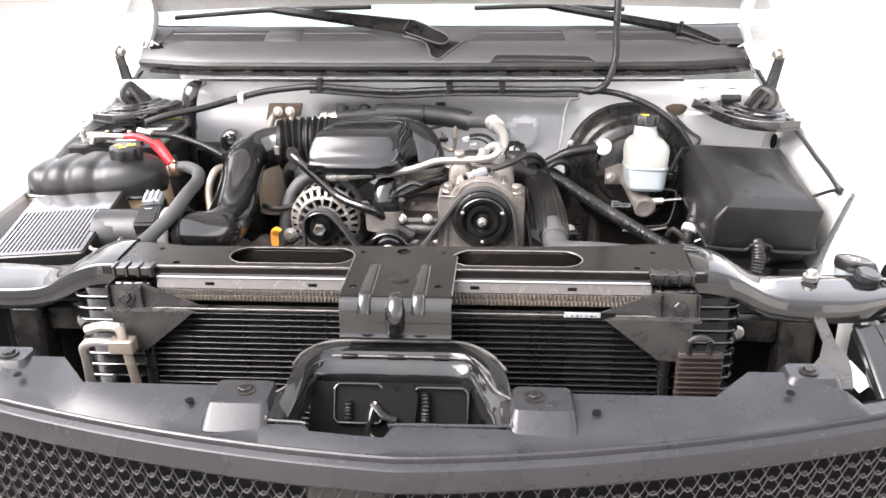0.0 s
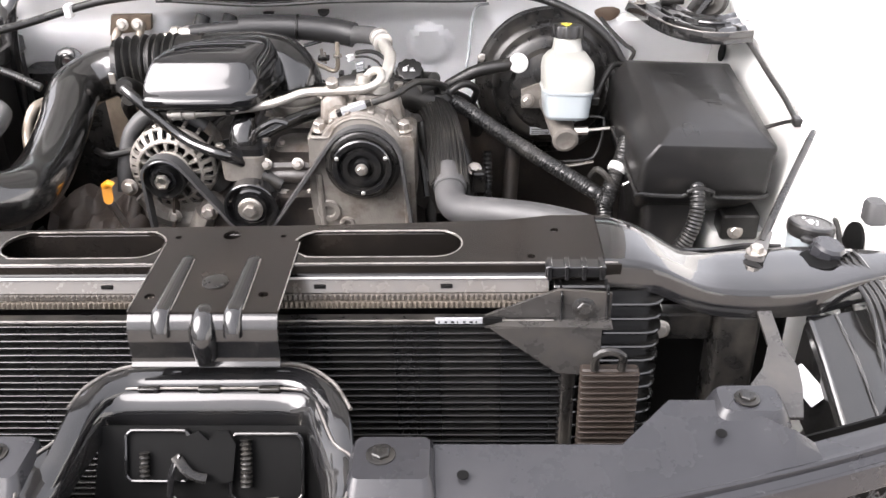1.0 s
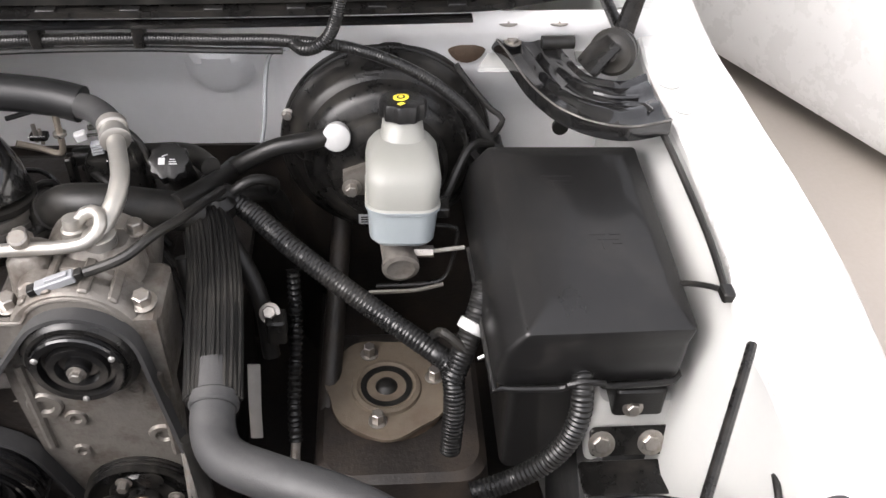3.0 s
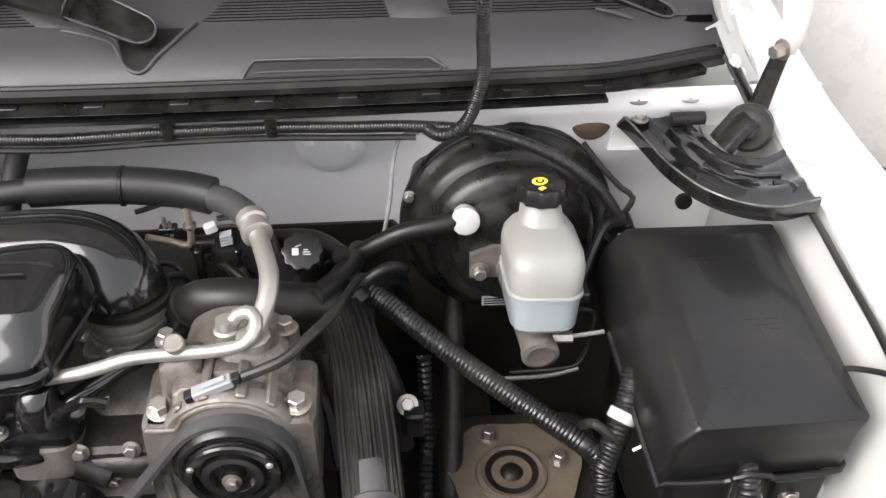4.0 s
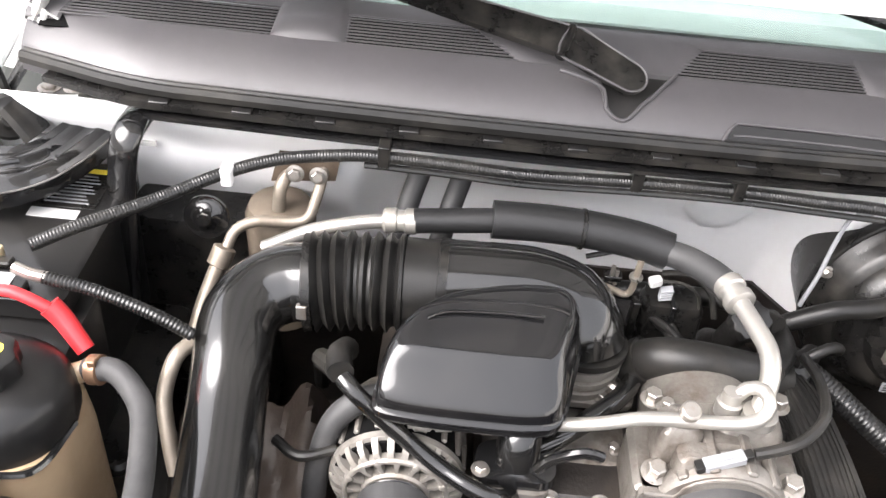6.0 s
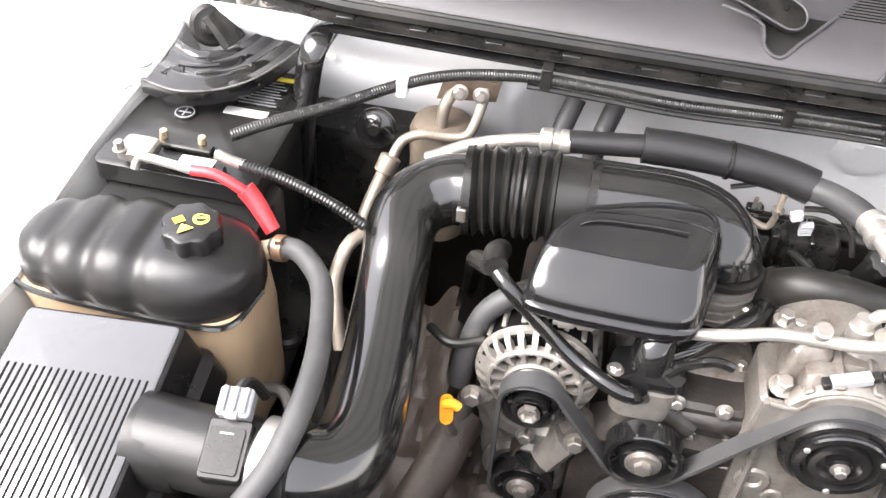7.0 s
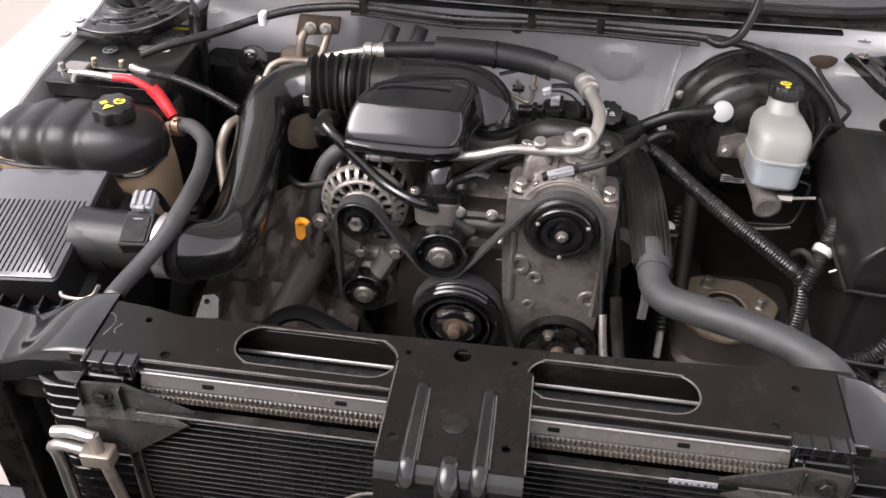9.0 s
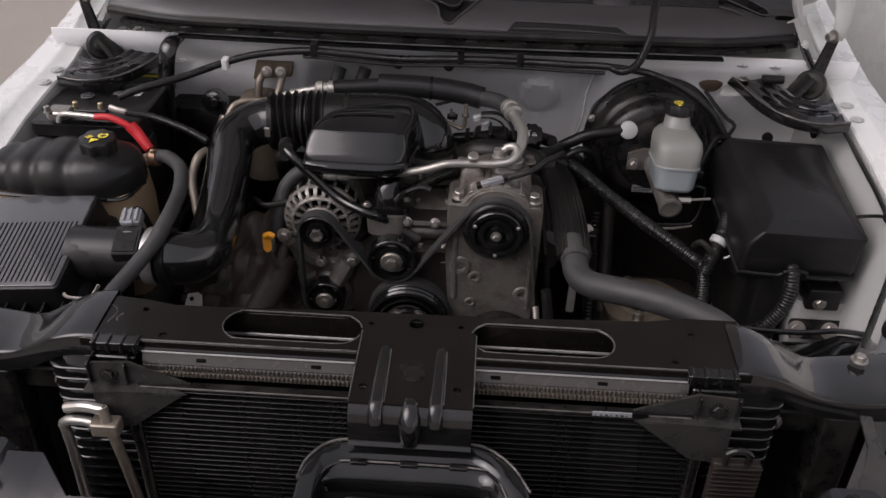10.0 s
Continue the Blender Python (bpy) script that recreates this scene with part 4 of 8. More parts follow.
part("opening_rim", sweep([(0.02, -0.37, 0.9625), (0.028, -0.366, 0.963), (0.17, -0.362, 0.963), (0.178, -0.352, 0.966), (0.178, -0.30, 0.974)], 0.0025, 8), GREY_PLASTIC, grille)
bm = bmesh.new()
for r in range(9):
    for ph in (0, 1):
        pts = []
        for k in range(301):
            x = -0.88 + 0.00587 * k
            wave = math.cos(math.pi * k / 4 + math.pi * ph)
            pts.append((x, front_y(x) + 0.012 + 0.0032 * math.sin(math.pi * k / 4 + math.pi * ph) + 0.006 * r, 0.884 - 0.027 * r + 0.0145 * wave * (1.25 - 0.25 * abs(wave))))
        vs = [[bm.verts.new((x, y + dy, z + dz)) for dy, dz in ((-0.0018, 0), (0, 0.0021), (0.0018, 0), (0, -0.0021))] for x, y, z in pts]
        for a, b in zip(vs, vs[1:]):
            for i in range(4):
                bm.faces.new((a[i], a[(i + 1) % 4], b[(i + 1) % 4], b[i]))
tagged(part("diamond_mesh", bm, WIRE, grille, "grey black wire mesh of open diamonds", angle=180), kind="stuff")
# Added sheet whose black stands for the shaded depth behind the mesh
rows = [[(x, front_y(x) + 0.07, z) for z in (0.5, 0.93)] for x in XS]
part("mesh_shade", grid_sheet(rows, 0.003), CORE_SHADE, grille, "added black sheet standing for the shade behind the mesh")

# hood latch
latch = thing("hood_latch", (0.01, -0.3, 0.9), "black hood latch in a glossy stamped hoop", "latch")
hoop = [(-0.150, -0.355, 0.955), (-0.140, -0.30, 0.972), (-0.136, -0.25, 0.983), (-0.128, -0.217, 0.985), (-0.100, -0.186, 0.986), (-0.05, -0.178, 0.986), (0.06, -0.177, 0.986), (0.108, -0.18, 0.986), (0.146, -0.21, 0.985), (0.170, -0.252, 0.983), (0.18, -0.30, 0.972), (0.19, -0.355, 0.955)]
inner = [(-0.125, -0.355, 0.955), (-0.115, -0.30, 0.972), (-0.108, -0.25, 0.983), (-0.100, -0.226, 0.984), (-0.082, -0.211, 0.984), (-0.05, -0.207, 0.984), (0.06, -0.206, 0.984), (0.098, -0.207, 0.984), (0.120, -0.223, 0.984), (0.137, -0.252, 0.983), (0.15, -0.30, 0.972), (0.16, -0.355, 0.955)]
part("hoop", band(hoop, inner, ((0.0, -0.018), (0.02, -0.006), (0.08, -0.001), (0.2, 0.001), (0.55, 0.0), (0.85, -0.004), (0.96, -0.009), (1.0, -0.016))), ENAMEL, latch)
f_out = [(-0.147, -0.366, 0.962), (-0.154, -0.34, 0.966), (-0.154, -0.317, 0.968), (-0.135, -0.288, 0.969), (-0.124, -0.245, 0.972), (-0.113, -0.217, 0.973), (-0.085, -0.209, 0.973), (0.0, -0.208, 0.973), (0.10, -0.209, 0.973), (0.124, -0.219, 0.973), (0.138, -0.25, 0.972), (0.157, -0.292, 0.969), (0.178, -0.312, 0.968), (0.180, -0.34, 0.966), (0.176, -0.368, 0.962)]
f_in = [(-0.118, -0.355, 0.945), (-0.117, -0.335, 0.949), (-0.115, -0.31, 0.952), (-0.111, -0.288, 0.954), (-0.106, -0.255, 0.957), (-0.100, -0.234, 0.958), (-0.08, -0.228, 0.958), (0.0, -0.227, 0.958), (0.09, -0.228, 0.958), (0.112, -0.236, 0.958), (0.122, -0.258, 0.957), (0.134, -0.29, 0.954), (0.142, -0.31, 0.952), (0.147, -0.335, 0.949), (0.148, -0.355, 0.945)]
part("inner_frame", band(f_out, f_in, ((0.0, 0.0), (0.12, 0.004), (0.35, 0.006), (0.7, 0.004), (0.9, 0.0), (1.0, -0.006), (1.02, -0.02))), ENAMEL, latch)
for x in (-0.06, 0.008, 0.075):
    part("frame_step", block(x - 0.012, x + 0.012, -0.214, -0.207, 0.976, 0.9805, 0.002, 0.001), STEEL_BLACK, latch)
tilt = pose(0.012, -0.243, 0.958, 62)
# Bright lines on hoop and frame stand for their specular edges
part("hoop_bead", sweep([(x, y + 0.004, z - 0.002) for x, y, z in hoop[2:-2]], 0.0022, 8), WORN_GLINT, latch)
part("frame_bead", sweep([(x, y, z + 0.004) for x, y, z in f_out], 0.0016, 8), WORN_GLINT, latch)
# Black latch parts made darker still, with the cavity's shade in the colour
part("back_plate", plate([(-0.12, -0.004), (0.115, -0.004), (0.135, -0.14), (-0.132, -0.14)], 0.004, tilt), CORE_SHADE, latch)
part("pressing", plate(rrect(0.07, 0.055, 0.008), 0.008, tilt @ pose(-0.052, -0.034, 0.008)), CORE_SHADE, latch)
part("pressing", plate(rrect(0.078, 0.072, 0.008), 0.004, tilt @ pose(0.066, -0.046, 0.006)), CORE_SHADE, latch)
for w_, h_, cx_, cy_ in ((0.078, 0.072, 0.066, -0.046), (0.07, 0.055, -0.052, -0.034)):
    rim_ = [tilt @ Vector((cx_ + a, cy_ + b, 0.011)) for a, b in rrect(w_, h_, 0.01)]
    part("pressing_rim", sweep(rim_ + rim_[:1], 0.0022, 8, 0.004), ENAMEL, latch)
part("claw", plate([(-0.032, -0.045), (-0.02, -0.012), (-0.006, -0.006), (0.004, -0.016), (0.014, -0.006), (0.026, -0.006), (0.034, -0.02), (0.03, -0.06), (0.004, -0.066), (-0.008, -0.05)], 0.006, tilt @ pose(0, 0, 0.016)), CORE_SHADE, latch)
part("lever", sweep([tilt @ Vector(p) for p in ((-0.026, -0.03, 0.02), (-0.034, -0.05, 0.022), (-0.038, -0.09, 0.022), (-0.05, -0.125, 0.02))], 0.0045, 8, flat=0.6), GLOSS, latch)
part("lever", sweep([tilt @ Vector(p) for p in ((-0.03, -0.032, 0.02), (-0.012, -0.05, 0.026), (0.004, -0.055, 0.024))], 0.006, 8, flat=0.5), STEEL_BLACK, latch)
part("spring", sweep([tilt @ Vector(p) for p in ((0.044, -0.016, 0.012), (0.045, -0.04, 0.014), (0.044, -0.066, 0.012))], 0.007, 10, corrugate=0.003, pitch=0.005), STEEL_BLACK, latch)
part("spring", sweep([tilt @ Vector(p) for p in ((-0.066, -0.03, 0.014), (-0.066, -0.055, 0.014))], 0.006, 10, corrugate=0.003, pitch=0.005), STEEL_BLACK, latch)
part("wire", sweep([tilt @ Vector(p) for p in ((-0.032, -0.075, 0.022), (-0.012, -0.092, 0.024), (0.012, -0.098, 0.024), (0.018, -0.092, 0.022))], 0.0012, 6), STEEL, latch)
part("wire", sweep([tilt @ Vector(p) for p in ((0.02, -0.082, 0.012), (0.05, -0.082, 0.012), (0.078, -0.08, 0.01))], 0.0012, 6), STEEL, latch)
bolt(latch, tilt @ Vector((-0.002, -0.092, 0.016)), tilt.to_3x3() @ Vector((0, 0, 1)), 0.006, 0.007)
part("label", plate([(-0.006, 0.0), (0.006, 0.0), (0.005, 0.012), (-0.001, 0.012)], 0.0006, tilt @ pose(0.084, -0.048, 0.003)), PRINT, latch, "small white triangular sticker")
for x, y in ((0.088, -0.08), (0.095, -0.086), (0.083, -0.074)):
    part("scratch", block(-0.004, 0.004, -0.0008, 0.0008, 0, 0.0012, 0.0006, 0.0003, m=tilt @ pose(x, y, 0, 0, 0, 30)), PRINT, latch)
part("duct_box", stack([(0.70, -0.035, -0.375, 0.11, 0.07, 0.01), (0.895, -0.036, -0.375, 0.112, 0.075, 0.012), (0.90, -0.036, -0.375, 0.105, 0.065, 0.01)]), PLASTIC, latch)
for k in range(9):
    y = -0.345 - 0.009 * k
    part("slat", block(-0.088, 0.016, y, y + 0.0035, 0.898, 0.912, 0.001, 0.0008), STEEL_BLACK, latch)

# ---- engine ----
engine = thing("engine", (0.0, 0.65, 0.5), "grimy cast iron engine block with alloy front covers", "engine")
part("block", stack([(0.42, 0.0, 0.68, 0.42, 0.48, 0.05), (0.7, 0.0, 0.68, 0.44, 0.5, 0.05), (0.8, 0.0, 0.69, 0.40, 0.46, 0.05), (0.87, 0.0, 0.7, 0.34, 0.42, 0.04)]), GRIME, engine)
for s in (-1, 1):
    part("valve_cover", stack([(0.0, 0, 0, 0.13, 0.30, 0.03), (0.05, 0, 0, 0.12, 0.29, 0.035), (0.065, 0, 0, 0.10, 0.26, 0.03)], m=pose(s * 0.19, 0.62, 0.86, 0, s * 32)), GRIME, engine, "grimy valve cover")
part("intake_manifold", stack([(0.86, -0.02, 0.66, 0.24, 0.34, 0.03), (0.93, -0.02, 0.66, 0.22, 0.32, 0.03), (0.95, -0.03, 0.64, 0.16, 0.24, 0.03)]), GRIME, engine)
part("front_cover", stack([(0.40, 0.0, 0, 0.30, 0.34, 0.08), (0.45, 0.0, 0, 0.28, 0.32, 0.08)], m=pose(-0.02, 0.86, 0.74, 90)), GRIME, engine)
part("water_pump", lathe([(-0.05, 0.06), (0.0, 0.062), (0.03, 0.05), (0.045, 0.035)], (-0.04, 0.46, 0.79), (0, -1, 0), 24), CAST, engine, "dirty alloy water pump housing")
part("pump_outlet", sweep([(-0.02, 0.47, 0.83), (0.0, 0.46, 0.86), (0.02, 0.44, 0.88), (0.022, 0.42, 0.865)], 0.018, 12), CAST, engine)
part("timing_boss", block(-0.09, 0.03, 0.43, 0.5, 0.86, 0.955, 0.012, 0.006), GRIME, engine)
part("crossover", sweep([(-0.06, 0.44, 0.93), (0.0, 0.435, 0.93), (0.035, 0.44, 0.93)], 0.014, 14), GRIME, engine)
for x, z in ((-0.055, 0.955), (0.0, 0.955), (-0.03, 0.90), (0.02, 0.90)):
    bolt(engine, (x, 0.43, z), (0, -1, 0.3), 0.007, 0.008)
therm = thing("thermostat_housing", (-0.09, 0.43, 0.95), "black thermostat cap on a grey alloy neck", "thermostat")
part("neck", stack([(0.93, -0.095, 0.445, 0.075, 0.06, 0.02), (0.972, -0.095, 0.45, 0.08, 0.065, 0.02)]), CAST, therm)
part("cap", stack([(0.973, -0.095, 0.45, 0.09, 0.055, 0.02), (0.985, -0.095, 0.45, 0.088, 0.053, 0.02), (0.988, -0.095, 0.455, 0.05, 0.05, 0.02), (1.02, -0.093, 0.46, 0.045, 0.046, 0.02), (1.03, -0.09, 0.465, 0.035, 0.035, 0.015)]), GLOSS, therm, "black cap with two bolts")
for x, y in ((-0.133, 0.435), (-0.06, 0.462)):
    bolt(therm, (x, y, 0.985), r=0.007, h=0.006)
part("bypass_neck", sweep([(-0.085, 0.44, 0.94), (-0.06, 0.435, 0.93), (-0.03, 0.43, 0.915)], 0.016, 12), STEEL_BLACK, therm)

PULLEY = 0.382


def pulley(name, x, z, r, label, hub=0.4, depth=0.026, y=PULLEY, group="belt pulleys", material=None):
    t = thing(name, (x, y, z), label, "pulley", group)
    material = material or GLOSS
    prof = [(-depth, r * 0.6), (-depth, r * 0.97)]
    for k in range(5):
        prof += [(-depth + depth * (k + 0.25) / 5, r), (-depth + depth * (k + 0.5) / 5, r * 0.965), (-depth + depth * (k + 0.75) / 5, r * 0.965)]
    prof += [(-0.001, r), (0.0, r * 0.985), (0.001, r * 0.93), (-0.004, r * 0.9), (-0.010, r * 0.78), (-0.011, r * 0.62), (-0.006, r * 0.58), (-0.006, r * hub), (0.003, r * hub * 0.96), (0.004, r * hub * 0.8)]
    part("wheel", lathe(prof, (x, y, z), n=48), material, t)
    return t


t = pulley("alternator_pulley", -0.222, 0.949, 0.036, "small black alternator pulley with a bright nut", 0.62, 0.03)
part("nut", lathe([(0, 0.013), (0.012, 0.013), (0.013, 0.010), (0.006, 0.007)], (-0.222, PULLEY, 0.949), n=6), STEEL, t)
part("washer", lathe([(0, 0.02), (0.003, 0.02), (0.004, 0.016)], (-0.222, PULLEY, 0.949), n=24), STEEL, t)
def smooth_wheel(name, x, z, r, label):
    t = thing(name, (x, PULLEY, z), label, "pulley", "belt pulleys")
    part("wheel", lathe([(-0.026, r * 0.6), (-0.026, r), (0.0, r), (0.0015, r * 0.96), (0.001, r * 0.88), (-0.006, r * 0.84), (-0.009, r * 0.7), (-0.007, r * 0.62), (0.001, r * 0.58), (0.002, r * 0.4)], (x, PULLEY, z), n=48), GLOSS, t)
    part("washer", lathe([(0, r * 0.46), (0.004, r * 0.46), (0.006, r * 0.4), (0.004, r * 0.3)], (x, PULLEY, z), n=28), STEEL, t)
    bolt(t, (x, PULLEY - 0.005, z), (0, -1, 0), r * 0.24, 0.008)
    return t


smooth_wheel("idler_pulley", -0.08, 0.893, 0.047, "smooth black idler pulley with a bright bolt")
t = smooth_wheel("tensioner_pulley", -0.215, 0.79, 0.040, "small black tensioner pulley on an alloy arm")
part("boss", lathe([(-0.06, 0.05), (-0.034, 0.052), (-0.028, 0.046)], (-0.219, PULLEY, 0.786), n=32), CAST, t)
part("arm", sweep([(-0.219, 0.41, 0.782), (-0.19, 0.42, 0.83), (-0.17, 0.42, 0.87)], 0.028, 12, flat=0.7), CAST, t)
t = pulley("fan_pulley", -0.047, 0.762, 0.078, "large deep black pulley on the water pump with a rusty hub", 0.45, 0.06, y=PULLEY - 0.03)
part("hub", lathe([(-0.02, 0.022), (0.004, 0.022), (0.006, 0.012), (0.022, 0.011), (0.024, 0.008)], (-0.047, PULLEY - 0.03, 0.764), n=20), RUST, t, "rusty threaded hub")
part("inner_ring", lathe([(-0.008, 0.062), (0.0, 0.061), (0.001, 0.058), (-0.008, 0.056)], (-0.047, PULLEY - 0.03, 0.762), n=48), GLOSS, t)
for a in (45, 135, 225, 315):
    bolt(t, (-0.047 + 0.03 * math.cos(radians(a)), PULLEY - 0.026, 0.764 + 0.03 * math.sin(radians(a))), (0, -1, 0), 0.008, 0.006, STEEL)
t = pulley("power_steering_pulley", 0.136, 0.7, 0.074, "dark open pulley on the power steering pump", 0.3, 0.03, material=STEEL_BLACK)
part("hub", lathe([(-0.01, 0.014), (0.008, 0.012), (0.02, 0.010), (0.022, 0.007)], (0.137, PULLEY, 0.706), n=20), RUST, t)
for a in (70, 190, 310):
    part("opening", lathe([(-0.004, 0.016), (-0.002, 0.016), (-0.0015, 0.013)], (0.137 + 0.042 * math.cos(radians(a)), PULLEY - 0.0, 0.704 + 0.042 * math.sin(radians(a))), n=16), STEEL_BLACK, t)
    bolt(t, (0.137 + 0.04 * math.cos(radians(a + 50)), PULLEY + 0.004, 0.704 + 0.04 * math.sin(radians(a + 50))), (0, -1, 0), 0.007, 0.012)
t = pulley("crank_pulley", -0.06, 0.56, 0.085, "dark crankshaft pulley low on the engine", 0.4, 0.034)

# compressor clutch
t = thing("compressor_clutch", (0.118, 0.355, 0.98), "black air conditioning clutch plate with a bright centre bolt", "clutch")
part("pulley_rim", lathe([(-0.045, 0.05), (-0.045, 0.062), (-0.04, 0.0635), (-0.02, 0.0635), (-0.016, 0.058), (-0.012, 0.056), (-0.011, 0.052), (-0.014, 0.048)], (0.118, 0.355, 0.98), n=48), STEEL_BLACK, t)
part("plate", lathe([(-0.014, 0.050), (-0.004, 0.050), (-0.002, 0.048), (-0.002, 0.041), (-0.009, 0.039), (-0.009, 0.034), (-0.003, 0.032), (-0.003, 0.024), (-0.010, 0.021), (-0.010, 0.014), (-0.002, 0.013), (-0.001, 0.009)], (0.118, 0.355, 0.98), n=48), GLOSS, t)
bolt(t, (0.118, 0.355, 0.98), (0, -1, 0), 0.007, 0.008)
for a in (25, 155, 270):
    part("rivet", lathe([(0, 0.004), (0.002, 0.0035), (0.003, 0.002)], (0.118 + 0.0445 * math.cos(radians(a)), 0.3575, 0.98 + 0.0445 * math.sin(radians(a))), n=10), BRIGHT, t)

shift(t, y=0.011, z=-0.007)

# compressor body and the alloy bracket
comp = thing("ac_compressor", (0.115, 0.46, 0.98), "cast aluminium air conditioning compressor", "compressor")
part("body", lathe([(-0.19, 0.05), (-0.185, 0.062), (-0.15, 0.066), (-0.10, 0.066), (-0.095, 0.071), (-0.08, 0.071), (-0.075, 0.066), (-0.062, 0.066), (-0.058, 0.072), (-0.04, 0.073), (-0.036, 0.067), (-0.026, 0.066), (-0.022, 0.0725), (-0.006, 0.0735), (0.0, 0.070), (0.002, 0.06)], (0.115, 0.402, 0.985), n=48), CAST, comp)
for q in (50, 75, 105, 130):
    w = radians(q)
    part("lug", block(-0.006, 0.006, -0.075, 0.0, 0.066, 0.0765, 0.003, 0.002, m=Matrix.Translation((0.115, 0.48, 0.985)) @ Matrix.Rotation(w - math.pi / 2, 4, (0, -1, 0))), CAST, comp)
part("port_block", stack([(1.02, 0.14, 0.478, 0.085, 0.06, 0.02), (1.05, 0.14, 0.478, 0.08, 0.055, 0.02), (1.06, 0.14, 0.478, 0.07, 0.045, 0.018), (1.066, 0.14, 0.478, 0.06, 0.034, 0.014)]), CAST, comp)
part("valve_block", stack([(1.02, 0.068, 0.462, 0.05, 0.05, 0.01), (1.062, 0.068, 0.462, 0.044, 0.044, 0.01), (1.07, 0.068, 0.462, 0.034, 0.034, 0.01), (1.082, 0.068, 0.455, 0.022, 0.022, 0.01)]), CAST, comp)
part("switch_body", stack([(1.03, 0.085, 0.425, 0.05, 0.03, 0.008), (1.052, 0.085, 0.428, 0.046, 0.026, 0.008), (1.058, 0.086, 0.43, 0.03, 0.02, 0.006)]), CAST, comp)
for x, y, z, r in ((0.175, 0.495, 1.064, 0.009), (0.045, 0.50, 1.05, 0.009), (0.055, 0.48, 1.06, 0.007)):
    bolt(comp, (x, y, z), r=r, h=0.012)
cb = thing("accessory_bracket", (0.12, 0.43, 0.74), "large ribbed cast aluminium accessory bracket", "bracket")
out = [(0.028, 1.012), (0.032, 1.016), (0.062, 1.016), (0.072, 1.032), (0.09, 1.045), (0.115, 1.05), (0.14, 1.045), (0.158, 1.032), (0.168, 1.015), (0.199, 1.015), (0.203, 1.011), (0.203, 0.84), (0.196, 0.75), (0.185, 0.66), (0.10, 0.65), (0.05, 0.67), (0.034, 0.74), (0.026, 0.84), (0.022, 0.91)]
part("casting", plate(out, 0.022, pose(0, 0.402, 0, 90)), CAST, cb)
part("edge_bead", sweep([(x, 0.402, z) for x, z in out[1:9]], 0.003, 8), CAST, cb)
part("tower", block(0.024, 0.066, 0.405, 0.50, 0.9, 1.016, 0.012, 0.006), CAST, cb)
part("tower", block(0.168, 0.205, 0.405, 0.50, 0.9, 1.014, 0.012, 0.006), CAST, cb)

for x, z, rr_ in ((0.052, 0.878, 0.019), (0.082, 0.853, 0.012), (0.178, 0.815, 0.017), (0.075, 0.79, 0.010), (0.16, 0.905, 0.010)):
    part("boss", lathe([(0, rr_ * 1.2), (0.006, rr_), (0.006, rr_ * 0.6), (0.002, rr_ * 0.5)], (x, 0.404, z), n=20), CAST, cb)
for x, z in ((0.045, 1.018), (0.187, 1.016)):
    bolt(cb, (x, 0.425, z + 0.004), (0, -0.2, 1), 0.010, 0.014)
for a, b in (((0.19, 0.93), (0.188, 0.78)), ((0.04, 0.95), (0.042, 0.80))):
    part("rib", sweep([(a[0], 0.402, a[1]), (b[0], 0.402, b[1])], 0.006, 8), CAST, cb)

# serpentine belt over the pulleys
def belt_loop(circles, n_arc=14):
    tang = []
    for (x1, z1, r1, s1), (x2, z2, r2, s2) in zip(circles, circles[1:] + circles[:1]):
        dx, dz = x2 - x1, z2 - z1
        L = math.hypot(dx, dz)
        a = math.atan2(dz, dx) - math.acos((s2 * r2 - s1 * r1) / L)
        nx, nz = math.cos(a), math.sin(a)
        tang.append(((x1 - s1 * r1 * nx, z1 - s1 * r1 * nz), (x2 - s2 * r2 * nx, z2 - s2 * r2 * nz)))
    pts = []
    for i, (x, z, r, s) in enumerate(circles):
        a_in, a_out = tang[i - 1][1], tang[i][0]
        t0, t1 = math.atan2(a_in[1] - z, a_in[0] - x), math.atan2(a_out[1] - z, a_out[0] - x)
        d = (t1 - t0) % (2 * math.pi)
        d = d - 2 * math.pi if s > 0 else d
        for k in range(n_arc + 1):
            a = t0 + d * k / n_arc
            pts.append((x + r * math.cos(a), z + r * math.sin(a)))
        pts.append(((tang[i][0][0] + tang[i][1][0]) / 2, (tang[i][0][1] + tang[i][1][1]) / 2))
    return pts


belt = thing("drive_belt", (0, 0.39, 0.72), "black ribbed serpentine drive belt round the pulleys", "belt")
loop = belt_loop([(-0.222, 0.949, 0.037, 1), (-0.08, 0.893, 0.049, -1), (0.118, 0.973, 0.0645, 1), (0.136, 0.7, 0.076, 1), (-0.047, 0.762, 0.080, -1), (-0.06, 0.56, 0.087, 1), (-0.215, 0.79, 0.042, 1)])
rings = []
for i, (x, z) in enumerate(loop):
    a, b = loop[i - 1], loop[(i + 1) % len(loop)]
    d = Vector((b[0] - a[0], 0, b[1] - a[1])).normalized()
    nn = Vector((-d.z, 0, d.x)) * 0.0025
    y0, y1 = (0.382, 0.406)
    rings.append([Vector((x, y0, z)) + nn, Vector((x, y1, z)) + nn, Vector((x, y1, z)) - nn, Vector((x, y0, z)) - nn])
part("band", ring_loft(rings + rings[:1], caps=False), HOSE, belt)

# alternator
alt = thing("alternator", (-0.222, 0.46, 0.87), "alternator with a slotted aluminium housing", "alternator")
AX, AY, AZ = -0.222, 0.422, 0.947
# Near-black shell stands for the dark inside seen through the slots
part("shell", lathe([(-0.11, 0.05), (-0.105, 0.066), (-0.03, 0.0725), (-0.02, 0.074), (-0.012, 0.07), (-0.012, 0.04)], (AX, AY, AZ), n=48), CORE_SHADE, alt)
